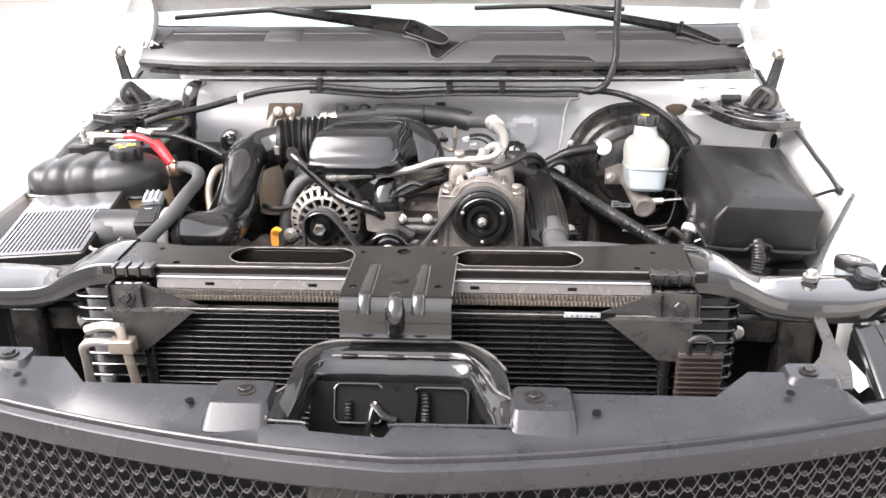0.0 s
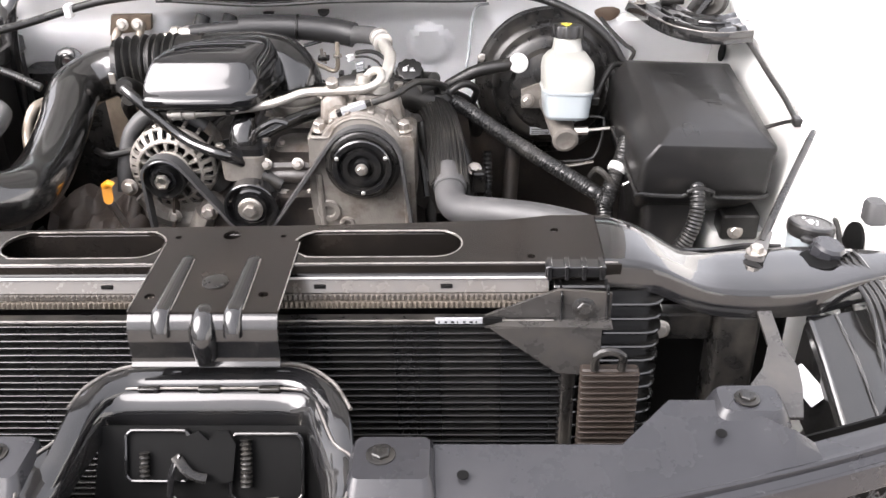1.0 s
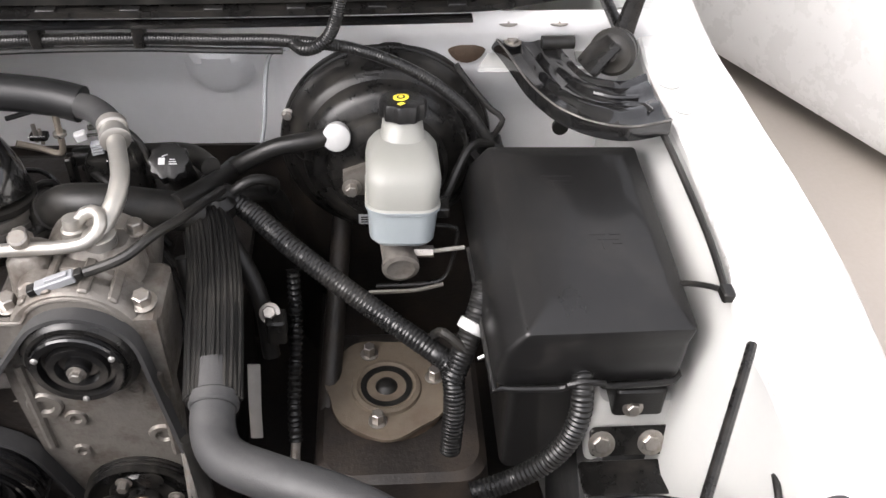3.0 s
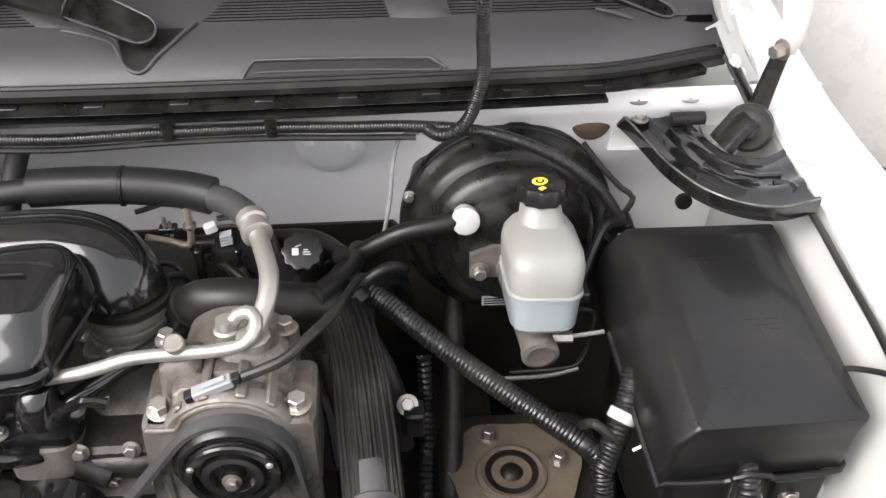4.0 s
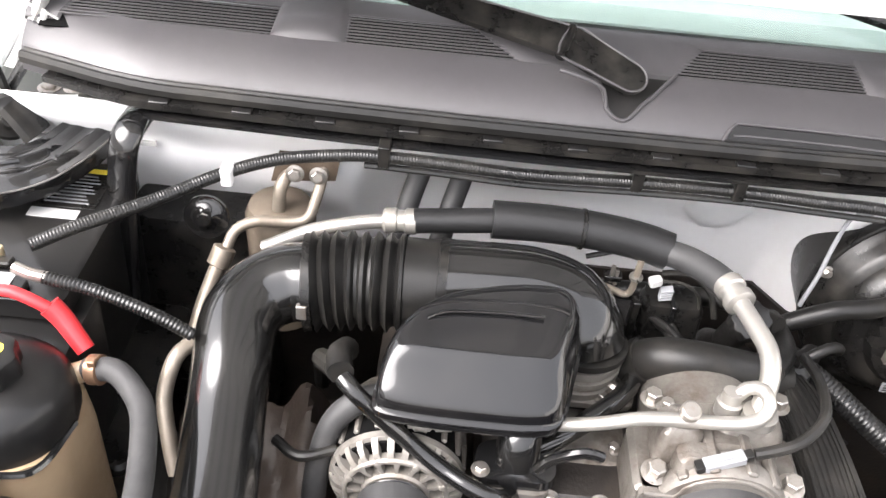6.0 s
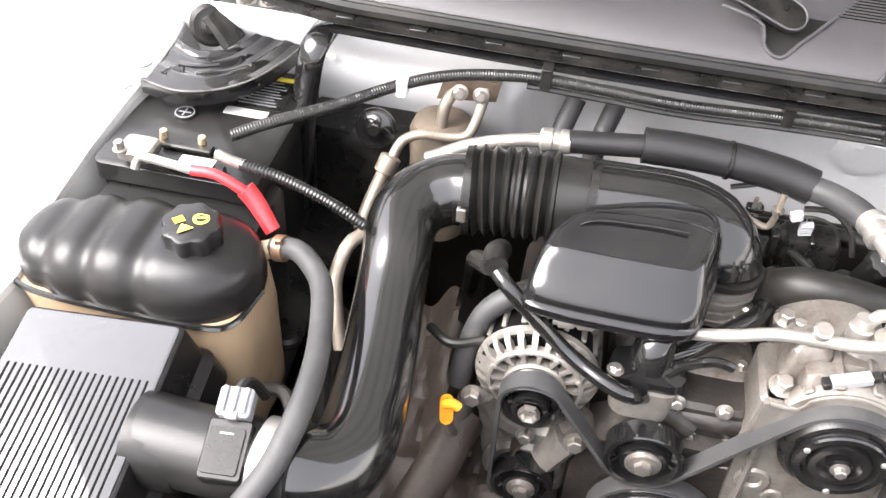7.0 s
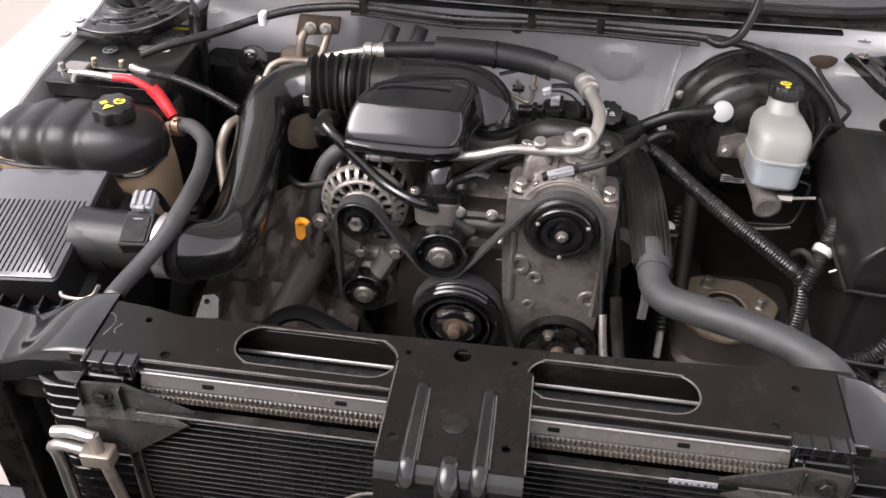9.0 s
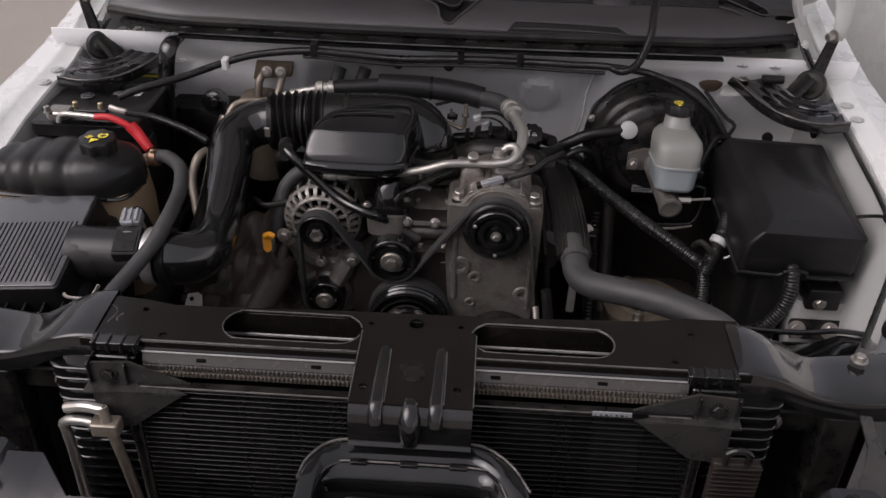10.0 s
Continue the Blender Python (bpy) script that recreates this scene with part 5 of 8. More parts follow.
part("back_housing", lathe([(-0.12, 0.045), (-0.115, 0.066), (-0.09, 0.074), (-0.065, 0.075), (-0.06, 0.072)], (AX, AY, AZ), n=48), CAST, alt)
part("face_rim", lathe([(-0.026, 0.069), (-0.024, 0.0755), (-0.016, 0.0755), (-0.014, 0.071)], (AX, AY, AZ), n=48), ALLOY, alt)
part("face_ring", lathe([(-0.008, 0.0525), (0.002, 0.0525), (0.0035, 0.0535), (0.003, 0.0565), (0.0005, 0.0585), (-0.008, 0.0585)], (AX, AY, AZ), n=48), ALLOY, alt)
part("face_hub", lathe([(-0.02, 0.0375), (0.003, 0.0375), (0.006, 0.035), (0.006, 0.02)], (AX, AY, AZ), n=32), ALLOY, alt)
first = None
for k in range(16):
    m = Matrix.Translation((AX, AY, AZ)) @ frame_of((0, -1, 0)) @ Matrix.Rotation(2 * math.pi * k / 16, 4, "Z")
    if first is None:
        bm = ring_loft([[Vector((-w, -r, -0.01)), Vector((w, -r, -0.01)), Vector((w, -r, h)), Vector((-w, -r, h))] for r, w, h in ((0.0375, 0.0019, 0.003), (0.047, 0.0023, 0.0035), (0.0535, 0.0042, 0.002))])
        first = part("spoke", bm, ALLOY, alt, m=m).data
    else:
        part("spoke", first, ALLOY, alt, m=m)
first = None
for k in range(26):
    m = Matrix.Translation((AX, AY, AZ)) @ frame_of((0, -1, 0)) @ Matrix.Rotation(2 * math.pi * (k + 0.5) / 26, 4, "Z")
    if first is None:
        bm = ring_loft([[Vector((-w, -r, h)), Vector((w, -r, h)), Vector((w, -r + 0.007, h - 0.007)), Vector((-w, -r + 0.007, h - 0.007))] for r, w, h in ((0.056, 0.0036, 0.0015), (0.064, 0.0033, -0.001), (0.070, 0.0034, -0.006), (0.0738, 0.0036, -0.013), (0.0755, 0.0046, -0.021))])
        first = part("rib", bm, ALLOY, alt, m=m).data
    else:
        part("rib", first, ALLOY, alt, m=m)
for k in range(8):
    q = 2 * math.pi * (k + 0.5) / 8
    part("rivet", lathe([(0, 0.0042), (0.002, 0.0038), (0.003, 0.002)], (AX + 0.054 * math.cos(q), AY - 0.0025, AZ + 0.054 * math.sin(q)), n=10), ALLOY, alt)
first = None
for k in range(18):
    m = Matrix.Translation((AX, AY, AZ)) @ frame_of((0, -1, 0)) @ Matrix.Rotation(2 * math.pi * k / 18, 4, "Z")
    if first is None:
        first = part("rib", block(-0.003, 0.003, -0.0757, -0.068, -0.062, -0.03, 0.001, 0.001), ALLOY, alt, m=m).data
    else:
        part("rib", first, ALLOY, alt, m=m)
part("lower_ear", sweep([(-0.28, 0.43, 0.90), (-0.25, 0.43, 0.86), (-0.19, 0.43, 0.85), (-0.15, 0.43, 0.89)], 0.018, 10), CAST, alt)
bolt(alt, (-0.292, 0.405, 0.925), (0, -1, 0.2), 0.010, 0.012)
bolt(alt, (-0.222, 0.405, 0.868), (0, -1, 0.2), 0.008, 0.010)
bolt(alt, (-0.16, 0.405, 0.875), (0, -1, 0.2), 0.010, 0.012)
ab = thing("alternator_bracket", (-0.2, 0.44, 0.75), "dirty cast bracket below the alternator", "bracket")
part("casting", plate([(-0.285, 0.88), (-0.15, 0.885), (-0.135, 0.84), (-0.165, 0.74), (-0.21, 0.71), (-0.26, 0.74), (-0.275, 0.8)], 0.04, pose(0, 0.425, 0, 90)), CAST, ab)

dip = thing("oil_dipstick", (-0.315, 0.42, 0.9), "oil dipstick with an orange ring handle", "dipstick")
part("handle", plate(obround(-0.019, 0.019, -0.008, 0.008), 0.007, pose(-0.317, 0.368, 0.932, 70, 0, 15) @ Matrix.Rotation(radians(90), 4, "Z")), ORANGE, dip, "orange plastic handle")
part("grip", sweep([(-0.319, 0.366, 0.946), (-0.310, 0.364, 0.953), (-0.303, 0.364, 0.948)], 0.006, 10), ORANGE, dip)
part("tube", sweep([(-0.318, 0.375, 0.912), (-0.31, 0.40, 0.85), (-0.29, 0.44, 0.75), (-0.26, 0.46, 0.65)], 0.006, 8), STEEL, dip)

# ---- air intake ----
res = thing("intake_resonator", (-0.15, 0.5, 1.05), "glossy black plastic intake box on the throttle body", "intake box")
def res_ring(z, inset, sh=0.0):
    pts = [(-0.25, 0.437), (-0.232, 0.424), (-0.16, 0.42), (-0.085, 0.422), (-0.06, 0.438), (-0.049, 0.48), (-0.037, 0.54), (-0.042, 0.567), (-0.065, 0.577), (-0.12, 0.570), (-0.19, 0.548), (-0.225, 0.522), (-0.245, 0.48)]
    cx, cy = -0.145, 0.50
    out = []
    for x, y in pts:
        k = 1 - inset
        lean = sh * max(0.0, (0.52 - y) / 0.10)
        q = cy + (y - cy) * k + lean
        drop = max(0.0, z - 1.078) * 0.30 * max(0.0, min(1.0, (0.555 - q) / 0.125))
        out.append(Vector((cx + (x - cx) * k, q, z - drop)))
    return out
def dense(ring):
    out = []
    m_ = len(ring)
    for i in range(m_):
        a, b, c, d = ring[i - 1], ring[i], ring[(i + 1) % m_], ring[(i + 2) % m_]
        for k in range(4):
            t = k / 4
            out.append(0.5 * ((2 * b) + (c - a) * t + (2 * a - 5 * b + 4 * c - d) * t * t + (3 * b - a - 3 * c + d) * t ** 3))
    return out
rings = [dense(res_ring(z, i, sh)) for z, i, sh in ((1.052, 0.10, 0.0), (1.058, 0.04, 0.0), (1.062, -0.012, 0.0), (1.067, -0.026, 0.0), (1.074, -0.026, 0.0), (1.0755, 0.006, 0.0), (1.085, 0.009, 0.001), (1.096, 0.013, 0.003), (1.104, 0.02, 0.007), (1.111, 0.031, 0.012), (1.118, 0.047, 0.017), (1.125, 0.068, 0.021),
    (1.1315, 0.094, 0.024), (1.137, 0.125, 0.026), (1.141, 0.16, 0.027), (1.1435, 0.20, 0.027), (1.145, 0.27, 0.025), (1.1465, 0.4, 0.02), (1.1475, 0.7, 0.01))]
part("lid", ring_loft(rings), SHELL, res, angle=60)
part("bead", sweep([(-0.205, 0.500, 1.1385), (-0.185, 0.508, 1.1425), (-0.13, 0.512, 1.1438), (-0.085, 0.512, 1.1438)], 0.002, 8), SHELL, res)
part("ridge", sweep([(-0.215, 0.512, 1.135), (-0.19, 0.524, 1.1405), (-0.13, 0.53, 1.1415), (-0.075, 0.53, 1.1415), (-0.058, 0.526, 1.139)], 0.0026, 8), SHELL, res)
part("neck", sweep([(-0.195, 0.628, 1.068), (-0.13, 0.628, 1.072), (-0.085, 0.627, 1.073), (-0.05, 0.618, 1.068), (-0.03, 0.605, 1.05), (-0.024, 0.598, 1.03)], lambda u: 0.0575 - 0.006 * u, 28), DUCT, res)
part("neck_band", lathe([(-0.005, 0.051), (-0.004, 0.0555), (0.004, 0.0555), (0.005, 0.051)], (-0.0245, 0.598, 1.034), (0.05, 0.1, 1), 36), RUBBER, res)
throttle = thing("throttle_body", (-0.02, 0.6, 0.96), "machined aluminium throttle body under the intake box", "throttle body")
part("barrel", lathe([(0, 0.05), (0.010, 0.05), (0.011, 0.046), (0.018, 0.046), (0.019, 0.05), (0.026, 0.05), (0.027, 0.046), (0.033, 0.046), (0.034, 0.0505), (0.043, 0.0505), (0.044, 0.046)], (-0.022, 0.596, 0.985), (0, 0, 1), 40), ALLOY, throttle)
part("flange", block(-0.075, 0.045, 0.545, 0.65, 0.972, 0.986, 0.015, 0.003), CAST, throttle)
part("sensor", sweep([(0.005, 0.60, 1.006), (0.032, 0.59, 1.006), (0.045, 0.585, 1.006)], 0.010, 12), BRIGHT, throttle)
part("sensor", sweep([(0.01, 0.572, 0.992), (0.03, 0.56, 0.99)], 0.008, 10), STEEL, throttle)
for q in (200, 250, 300, 350):
    bolt(throttle, (-0.022 + 0.056 * math.cos(radians(q)), 0.596 + 0.05 * math.sin(radians(q)), 0.986), r=0.006, h=0.008)

boot = thing("intake_boot", (-0.28, 0.62, 1.01), "corrugated black rubber intake boot with clamps", "intake boot")
part("bellows", sweep([(-0.342, 0.622, 1.062), (-0.30, 0.626, 1.066), (-0.235, 0.628, 1.068)], 0.060, 32, corrugate=0.010, pitch=0.0145), RUBBER, boot)
part("cuff", sweep([(-0.238, 0.628, 1.068), (-0.185, 0.628, 1.068)], 0.055, 32), RUBBER, boot)
part("clamp", lathe([(-0.006, 0.056), (-0.005, 0.0585), (0.005, 0.0585), (0.006, 0.056)], (-0.194, 0.628, 1.068), (1, 0, 0), 40), STEEL_BLACK, boot)
part("clamp", lathe([(-0.006, 0.054), (-0.005, 0.058), (0.005, 0.058), (0.006, 0.054)], (-0.348, 0.621, 1.061), (1, 0.08, 0.05), 40), STEEL_BLACK, boot)
part("clamp_screw", block(-0.354, -0.342, 0.562, 0.570, 1.055, 1.075, 0.002, 0.001), STEEL, boot)

duct = thing("intake_duct", (-0.40, 0.4, 0.93), "shiny black plastic intake duct bent twice", "duct")
part("tube", sweep([(-0.345, 0.621, 1.061), (-0.375, 0.618, 1.058), (-0.405, 0.60, 1.05), (-0.419, 0.565, 1.044), (-0.417, 0.52, 1.034), (-0.411, 0.46, 1.012), (-0.402, 0.38, 0.995), (-0.396, 0.31, 0.988), (-0.396, 0.255, 0.99), (-0.41, 0.218, 0.996), (-0.436, 0.20, 1.004), (-0.462, 0.198, 1.008)],
     lambda u: 0.047 - 0.004 * math.sin(math.pi * u), 28, 0.006), SATIN, duct)
part("collar", lathe([(-0.008, 0.046), (-0.007, 0.0515), (0.007, 0.0515), (0.008, 0.046)], (-0.44, 0.199, 1.0055), (1, -0.05, 0.1), 36), RUBBER, duct)
part("seam", sweep([(-0.382, 0.572, 1.065), (-0.386, 0.558, 1.05), (-0.383, 0.54, 1.04)], 0.003, 6), DUCT, duct)
maf = thing("air_flow_meter", (-0.51, 0.2, 0.96), "black air flow meter tube with a grey plug", "air meter")
part("tube", sweep([(-0.452, 0.198, 1.008), (-0.50, 0.20, 1.008), (-0.60, 0.206, 1.004)], 0.045, 28), PLASTIC, maf)
part("silver_band", lathe([(-0.011, 0.045), (-0.010, 0.0495), (0.010, 0.0495), (0.011, 0.045)], (-0.466, 0.1985, 1.008), (1, -0.05, 0), 36), BRIGHT, maf, "bright clamp band")
SENS = Matrix.Translation((-0.502, 0.181, 1.046)) @ Matrix.Rotation(radians(20), 4, "X") @ Matrix.Rotation(radians(4), 4, "Z")
part("sensor_body", stack([(-0.03, 0, 0, 0.044, 0.06, 0.004), (0.004, 0, 0, 0.044, 0.06, 0.004), (0.006, 0, 0, 0.041, 0.057, 0.003)], m=SENS), PLASTIC, maf)
part("sensor_lid", stack([(0.0065, -0.001, -0.002, 0.036, 0.046, 0.003), (0.008, -0.001, -0.002, 0.035, 0.045, 0.003)], m=SENS), STEEL_BLACK, maf)
part("sensor_tab", block(0.020, 0.028, -0.014, 0.002, -0.006, 0.004, 0.002, 0.001, m=SENS), PLASTIC, maf)
part("moulded_mark", block(-0.008, 0.006, 0.014, 0.016, 0.008, 0.0086, 0.0005, 0.0002, m=SENS), PALE, maf)
part("plug", stack([(-0.004, 0, 0.046, 0.034, 0.030, 0.004), (0.012, 0, 0.046, 0.034, 0.030, 0.004), (0.014, 0, 0.046, 0.030, 0.026, 0.003)], m=SENS), PALE, maf, "pale grey electrical plug")
for k in range(3):
    part("plug_rib", block(-0.013 + 0.0105 * k, -0.008 + 0.0105 * k, 0.034, 0.060, 0.0145, 0.018, 0.001, 0.001, m=SENS), PALE, maf)
part("plug_latch", block(-0.006, 0.006, 0.028, 0.036, 0.008, 0.016, 0.001, 0.001, m=SENS), PALE, maf)
part("plug_lead", sweep([SENS @ Vector(p) for p in ((0.0, 0.06, 0.004), (0.002, 0.07, 0.0), (0.006, 0.076, -0.02), (0.008, 0.078, -0.06))], 0.006, 8), LOOM, maf)

# air filter box with ribbed lid
box = thing("air_filter_box", (-0.69, 0.2, 0.85), "dark grey air filter box with a finely ribbed lid", "filter box")
LID = Matrix.Translation((-0.692, 0.204, 1.023)) @ Matrix.Rotation(radians(2.0), 4, "Z") @ Matrix.Rotation(radians(10.5), 4, "X") @ Matrix.Rotation(radians(-4.0), 4, "Y")
part("lid", stack([(-0.10, 0, -0.01, 0.235, 0.275, 0.02), (-0.06, 0, -0.008, 0.225, 0.265, 0.02), (-0.052, 0, 0, 0.20, 0.24, 0.012), (-0.008, 0, 0, 0.19, 0.232, 0.010), (-0.002, 0, 0, 0.187, 0.229, 0.009), (0.0, 0, 0, 0.182, 0.224, 0.008)], m=LID), PLASTIC, box)
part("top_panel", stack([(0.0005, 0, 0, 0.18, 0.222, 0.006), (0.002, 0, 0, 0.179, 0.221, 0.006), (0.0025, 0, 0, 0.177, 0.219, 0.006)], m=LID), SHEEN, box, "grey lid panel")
# Near-black strips on the panel paint the shade in its grooves
first = None
for k in range(20):
    x = -0.079 + 0.158 * k / 19
    m = LID @ Matrix.Translation((x, -0.03, 0.0026))
    if first is None:
        first = part("groove_shade", block(-0.0013, 0.0013, -0.072, 0.072, -0.001, 0.0004, 0.0005, 0.0002), CORE_SHADE, box, m=m).data
    else:
        part("groove_shade", first, CORE_SHADE, box, m=m)
for k in range(7):
    x = -0.095 + 0.19 * k / 6
    part("rib", block(x - 0.002, x + 0.002, -0.142, -0.115, -0.085, -0.03, 0.001, 0.001, m=LID), PLASTIC, box)
part("base", stack([(0.72, -0.69, 0.2, 0.22, 0.25, 0.03), (0.91, -0.69, 0.2, 0.25, 0.29, 0.03), (0.915, -0.69, 0.2, 0.27, 0.31, 0.03), (0.925, -0.69, 0.2, 0.27, 0.31, 0.03)]), PLASTIC, box)
for x, y in ((-0.80, 0.06), (-0.60, 0.045), (-0.79, 0.335)):
    bolt(box, (x, y, 0.96), r=0.006, h=0.01, material=STEEL)
part("snout", lathe([(-0.01, 0.0485), (0.035, 0.0485), (0.038, 0.047), (0.045, 0.046)], (-0.60, 0.206, 1.0), (1, -0.05, 0), 28), PLASTIC, box)

# coolant tank
tank = thing("coolant_tank", (-0.68, 0.41, 0.85), "coolant tank with lobed black cover over yellowed translucent plastic", "tank")
part("reservoir", stack([(0.80, -0.66, 0.405, 0.20, 0.11, 0.03), (0.84, -0.665, 0.405, 0.235, 0.135, 0.035), (0.98, -0.69, 0.413, 0.275, 0.142, 0.04), (1.027, -0.70, 0.414, 0.285, 0.144, 0.045)]), TAN, tank, "yellowed translucent lower half")
rings = []
for k in range(61):
    u = k / 60
    x = -0.849 + 0.298 * u
    end = math.sqrt(max(0.0004, 1 - abs(2 * u - 1) ** 5)) ** 1.15
    waist = sum(h * math.exp(-((x - c) / 0.013) ** 2) for c, h in ((-0.792, 0.9), (-0.738, 1.0), (-0.676, 0.8)))
    w = (0.076 - 0.006 * waist - 0.008 * max(0.0, (-0.74 - x) / 0.10)) * end
    h = (0.066 - 0.007 * waist - 0.012 * max(0.0, (-0.72 - x) / 0.12)) * (0.35 + 0.65 * end)
    ring = [Vector((x, 0.414 + w, 1.026)), Vector((x, 0.414 - w, 1.026))]
    for i in range(25):
        a = math.pi + math.pi * i / 24
        c, q = math.cos(a), -math.sin(a)
        ring.append(Vector((x, 0.414 + w * math.copysign(abs(c) ** 0.55, c), 1.03 + h * abs(q) ** 0.8)))
    rings.append(ring)
part("cover", ring_loft(rings), PLASTIC, tank, "lobed dull black cover", angle=60)
part("seam", sweep([(-0.848, 0.41, 1.028), (-0.838, 0.362, 1.028), (-0.80, 0.343, 1.028), (-0.70, 0.337, 1.028), (-0.60, 0.338, 1.028), (-0.565, 0.352, 1.028), (-0.552, 0.41, 1.028)], 0.004, 6), SATIN, tank)
part("hose_nipple", sweep([(-0.575, 0.455, 1.045), (-0.55, 0.465, 1.05)], 0.012, 12), TAN, tank)


def knob_cap(parent, at, r, h, n, material, axis=(0, 0, 1), name="cap", label=""):
    """A screw cap with finger lobes."""
    m = Matrix.Translation(at) @ frame_of(axis)
    rings = []
    for z, k0, k1 in ((0, 0.86, 0), (h * 0.1, 1, 0.06), (h * 0.8, 1, 0.06), (h * 0.95, 0.95, 0.05), (h, 0.86, 0.03)):
        rings.append([m @ Vector(((r * (k0 + k1 * math.cos(n * a))) * math.cos(a), (r * (k0 + k1 * math.cos(n * a))) * math.sin(a), z)) for a in [2 * math.pi * i / 64 for i in range(64)]])
    return part(name, ring_loft(rings), material, parent, label)


def mark(parent, pts, at, axis=(0, 0, 1), turn=0.0, material=None, h=0.0006):
    """A small flat printed shape."""
    return part("print", plate(pts, h, Matrix.Translation(at) @ frame_of(axis) @ pose(0, 0, h, 0, 0, turn)), material or YELLOW, parent)


cap = knob_cap(tank, (-0.628, 0.412, 1.088), 0.033, 0.03, 8, PLASTIC, (0, -0.08, 1), label="black pressure cap with yellow warning print")
mark(cap, circle(0.012, -0.002, 0.0095, 20), (-0.628, 0.410, 1.1185))
mark(cap, circle(0.012, -0.002, 0.006, 20), (-0.628, 0.410, 1.1190), material=PLASTIC)
mark(cap, [(0.006, 0.001), (0.018, -0.006), (0.0185, -0.004), (0.0065, 0.003)], (-0.628, 0.410, 1.1193))
mark(cap, [(-0.02, -0.012), (-0.001, -0.012), (-0.01, 0.001)], (-0.628, 0.410, 1.1185))
for k in range(3):
    mark(cap, [(-0.016, 0.004 + 0.004 * k), (-0.004, 0.004 + 0.004 * k), (-0.004, 0.006 + 0.004 * k), (-0.016, 0.006 + 0.004 * k)], (-0.628, 0.410, 1.1185))

over = thing("coolant_hose", (-0.48, 0.28, 1.0), "dusty grey coolant hose from the tank to the radiator", "hose")
part("hose", sweep([(-0.556, 0.463, 1.049), (-0.525, 0.458, 1.058), (-0.498, 0.435, 1.06), (-0.475, 0.40, 1.062), (-0.454, 0.33, 1.068), (-0.442, 0.265, 1.076), (-0.442, 0.21, 1.072), (-0.452, 0.165, 1.055), (-0.472, 0.125, 1.036), (-0.492, 0.075, 1.022), (-0.502, 0.03, 1.012)], 0.013, 16), HOSE, over)
part("clamp", lathe([(-0.007, 0.014), (-0.006, 0.0165), (0.006, 0.0165), (0.007, 0.014)], (-0.545, 0.462, 1.052), (1, -0.1, 0.2), 20), COPPER, over)
part("clamp_ears", block(-0.550, -0.541, 0.452, 0.46, 1.064, 1.073, 0.002, 0.001), COPPER, over)
part("neck", block(-0.515, -0.47, 0.005, 0.05, 0.99, 1.02, 0.015, 0.005), STEEL_BLACK, over)
part("spring_clamp", sweep([(-0.55, 0.035, 1.045), (-0.545, 0.03, 1.042), (-0.52, 0.03, 1.04), (-0.505, 0.035, 1.045), (-0.495, 0.04, 1.06)], 0.003, 6), STEEL, over)
part("clamp", lathe([(-0.005, 0.014), (-0.004, 0.016), (0.004, 0.016), (0.005, 0.014)], (-0.493, 0.06, 1.0165), (0.1, 1, 0.1), 20), STEEL, over)

# ---- battery ----
bat = thing("battery", (-0.66, 0.62, 0.85), "black car battery with a worn label and cable clamps", "battery")
part("case", stack([(0.87, -0.665, 0.61, 0.20, 0.25, 0.012), (1.055, -0.665, 0.61, 0.205, 0.255, 0.012), (1.06, -0.665, 0.61, 0.215, 0.265, 0.014), (1.085, -0.665, 0.61, 0.215, 0.265, 0.014), (1.088, -0.665, 0.61, 0.205, 0.255, 0.01)]), PLASTIC, bat)
for y in (0.60, 0.655, 0.71):
    part("vent_cap", lathe([(0, 0.014), (0.004, 0.014), (0.005, 0.011)], (-0.70, y, 1.088), (0, 0, 1), 20), STEEL_BLACK, bat)
    part("vent_ring", lathe([(0.004, 0.0135), (0.0056, 0.0135), (0.0056, 0.0118), (0.004, 0.0118)], (-0.70, y, 1.088), (0, 0, 1), 24), PALE, bat)
    part("vent_slot", block(-0.709, -0.691, y - 0.0012, y + 0.0012, 1.093, 1.0936, 0.0005, 0.0002), PALE, bat)
    part("vent_slot", block(-0.7012, -0.6988, y - 0.009, y + 0.009, 1.093, 1.0937, 0.0005, 0.0002), PALE, bat)
lab = part("label_plate", block(-0.65, -0.58, 0.64, 0.72, 1.0885, 1.0895, 0.002, 0.0003), STEEL_BLACK, bat, "black warning label with print")
part("label_head", block(-0.648, -0.582, 0.712, 0.722, 1.0897, 1.0902, 0.001, 0.0002), YELLOW, lab)
for k in range(9):
    part("print_bar", block(-0.645, -0.59 - 0.004 * (k % 3), 0.648 + 0.007 * k, 0.6505 + 0.007 * k, 1.0897, 1.0901, 0.0005, 0.0001), PALE, lab)
part("white_label", block(-0.655, -0.595, 0.618, 0.636, 1.0885, 1.0893, 0.001, 0.0002), OFFWHITE, bat)
part("hold_down", block(-0.72, -0.60, 0.478, 0.5, 1.088, 1.098, 0.004, 0.002), STEEL_BLACK, bat)
part("tag", block(-0.66, -0.615, 0.485, 0.505, 1.0985, 1.0995, 0.001, 0.0003), OFFWHITE, bat, "white paper tag")
part("terminal", lathe([(0, 0.012), (0.018, 0.011), (0.019, 0.009)], (-0.715, 0.50, 1.088), (0, 0, 1), 20), BRASS, bat)
part("terminal_clamp", block(-0.735, -0.69, 0.475, 0.515, 1.095, 1.112, 0.008, 0.003), STEEL, bat)
bolt(bat, (-0.728, 0.478, 1.112), r=0.006, h=0.012)
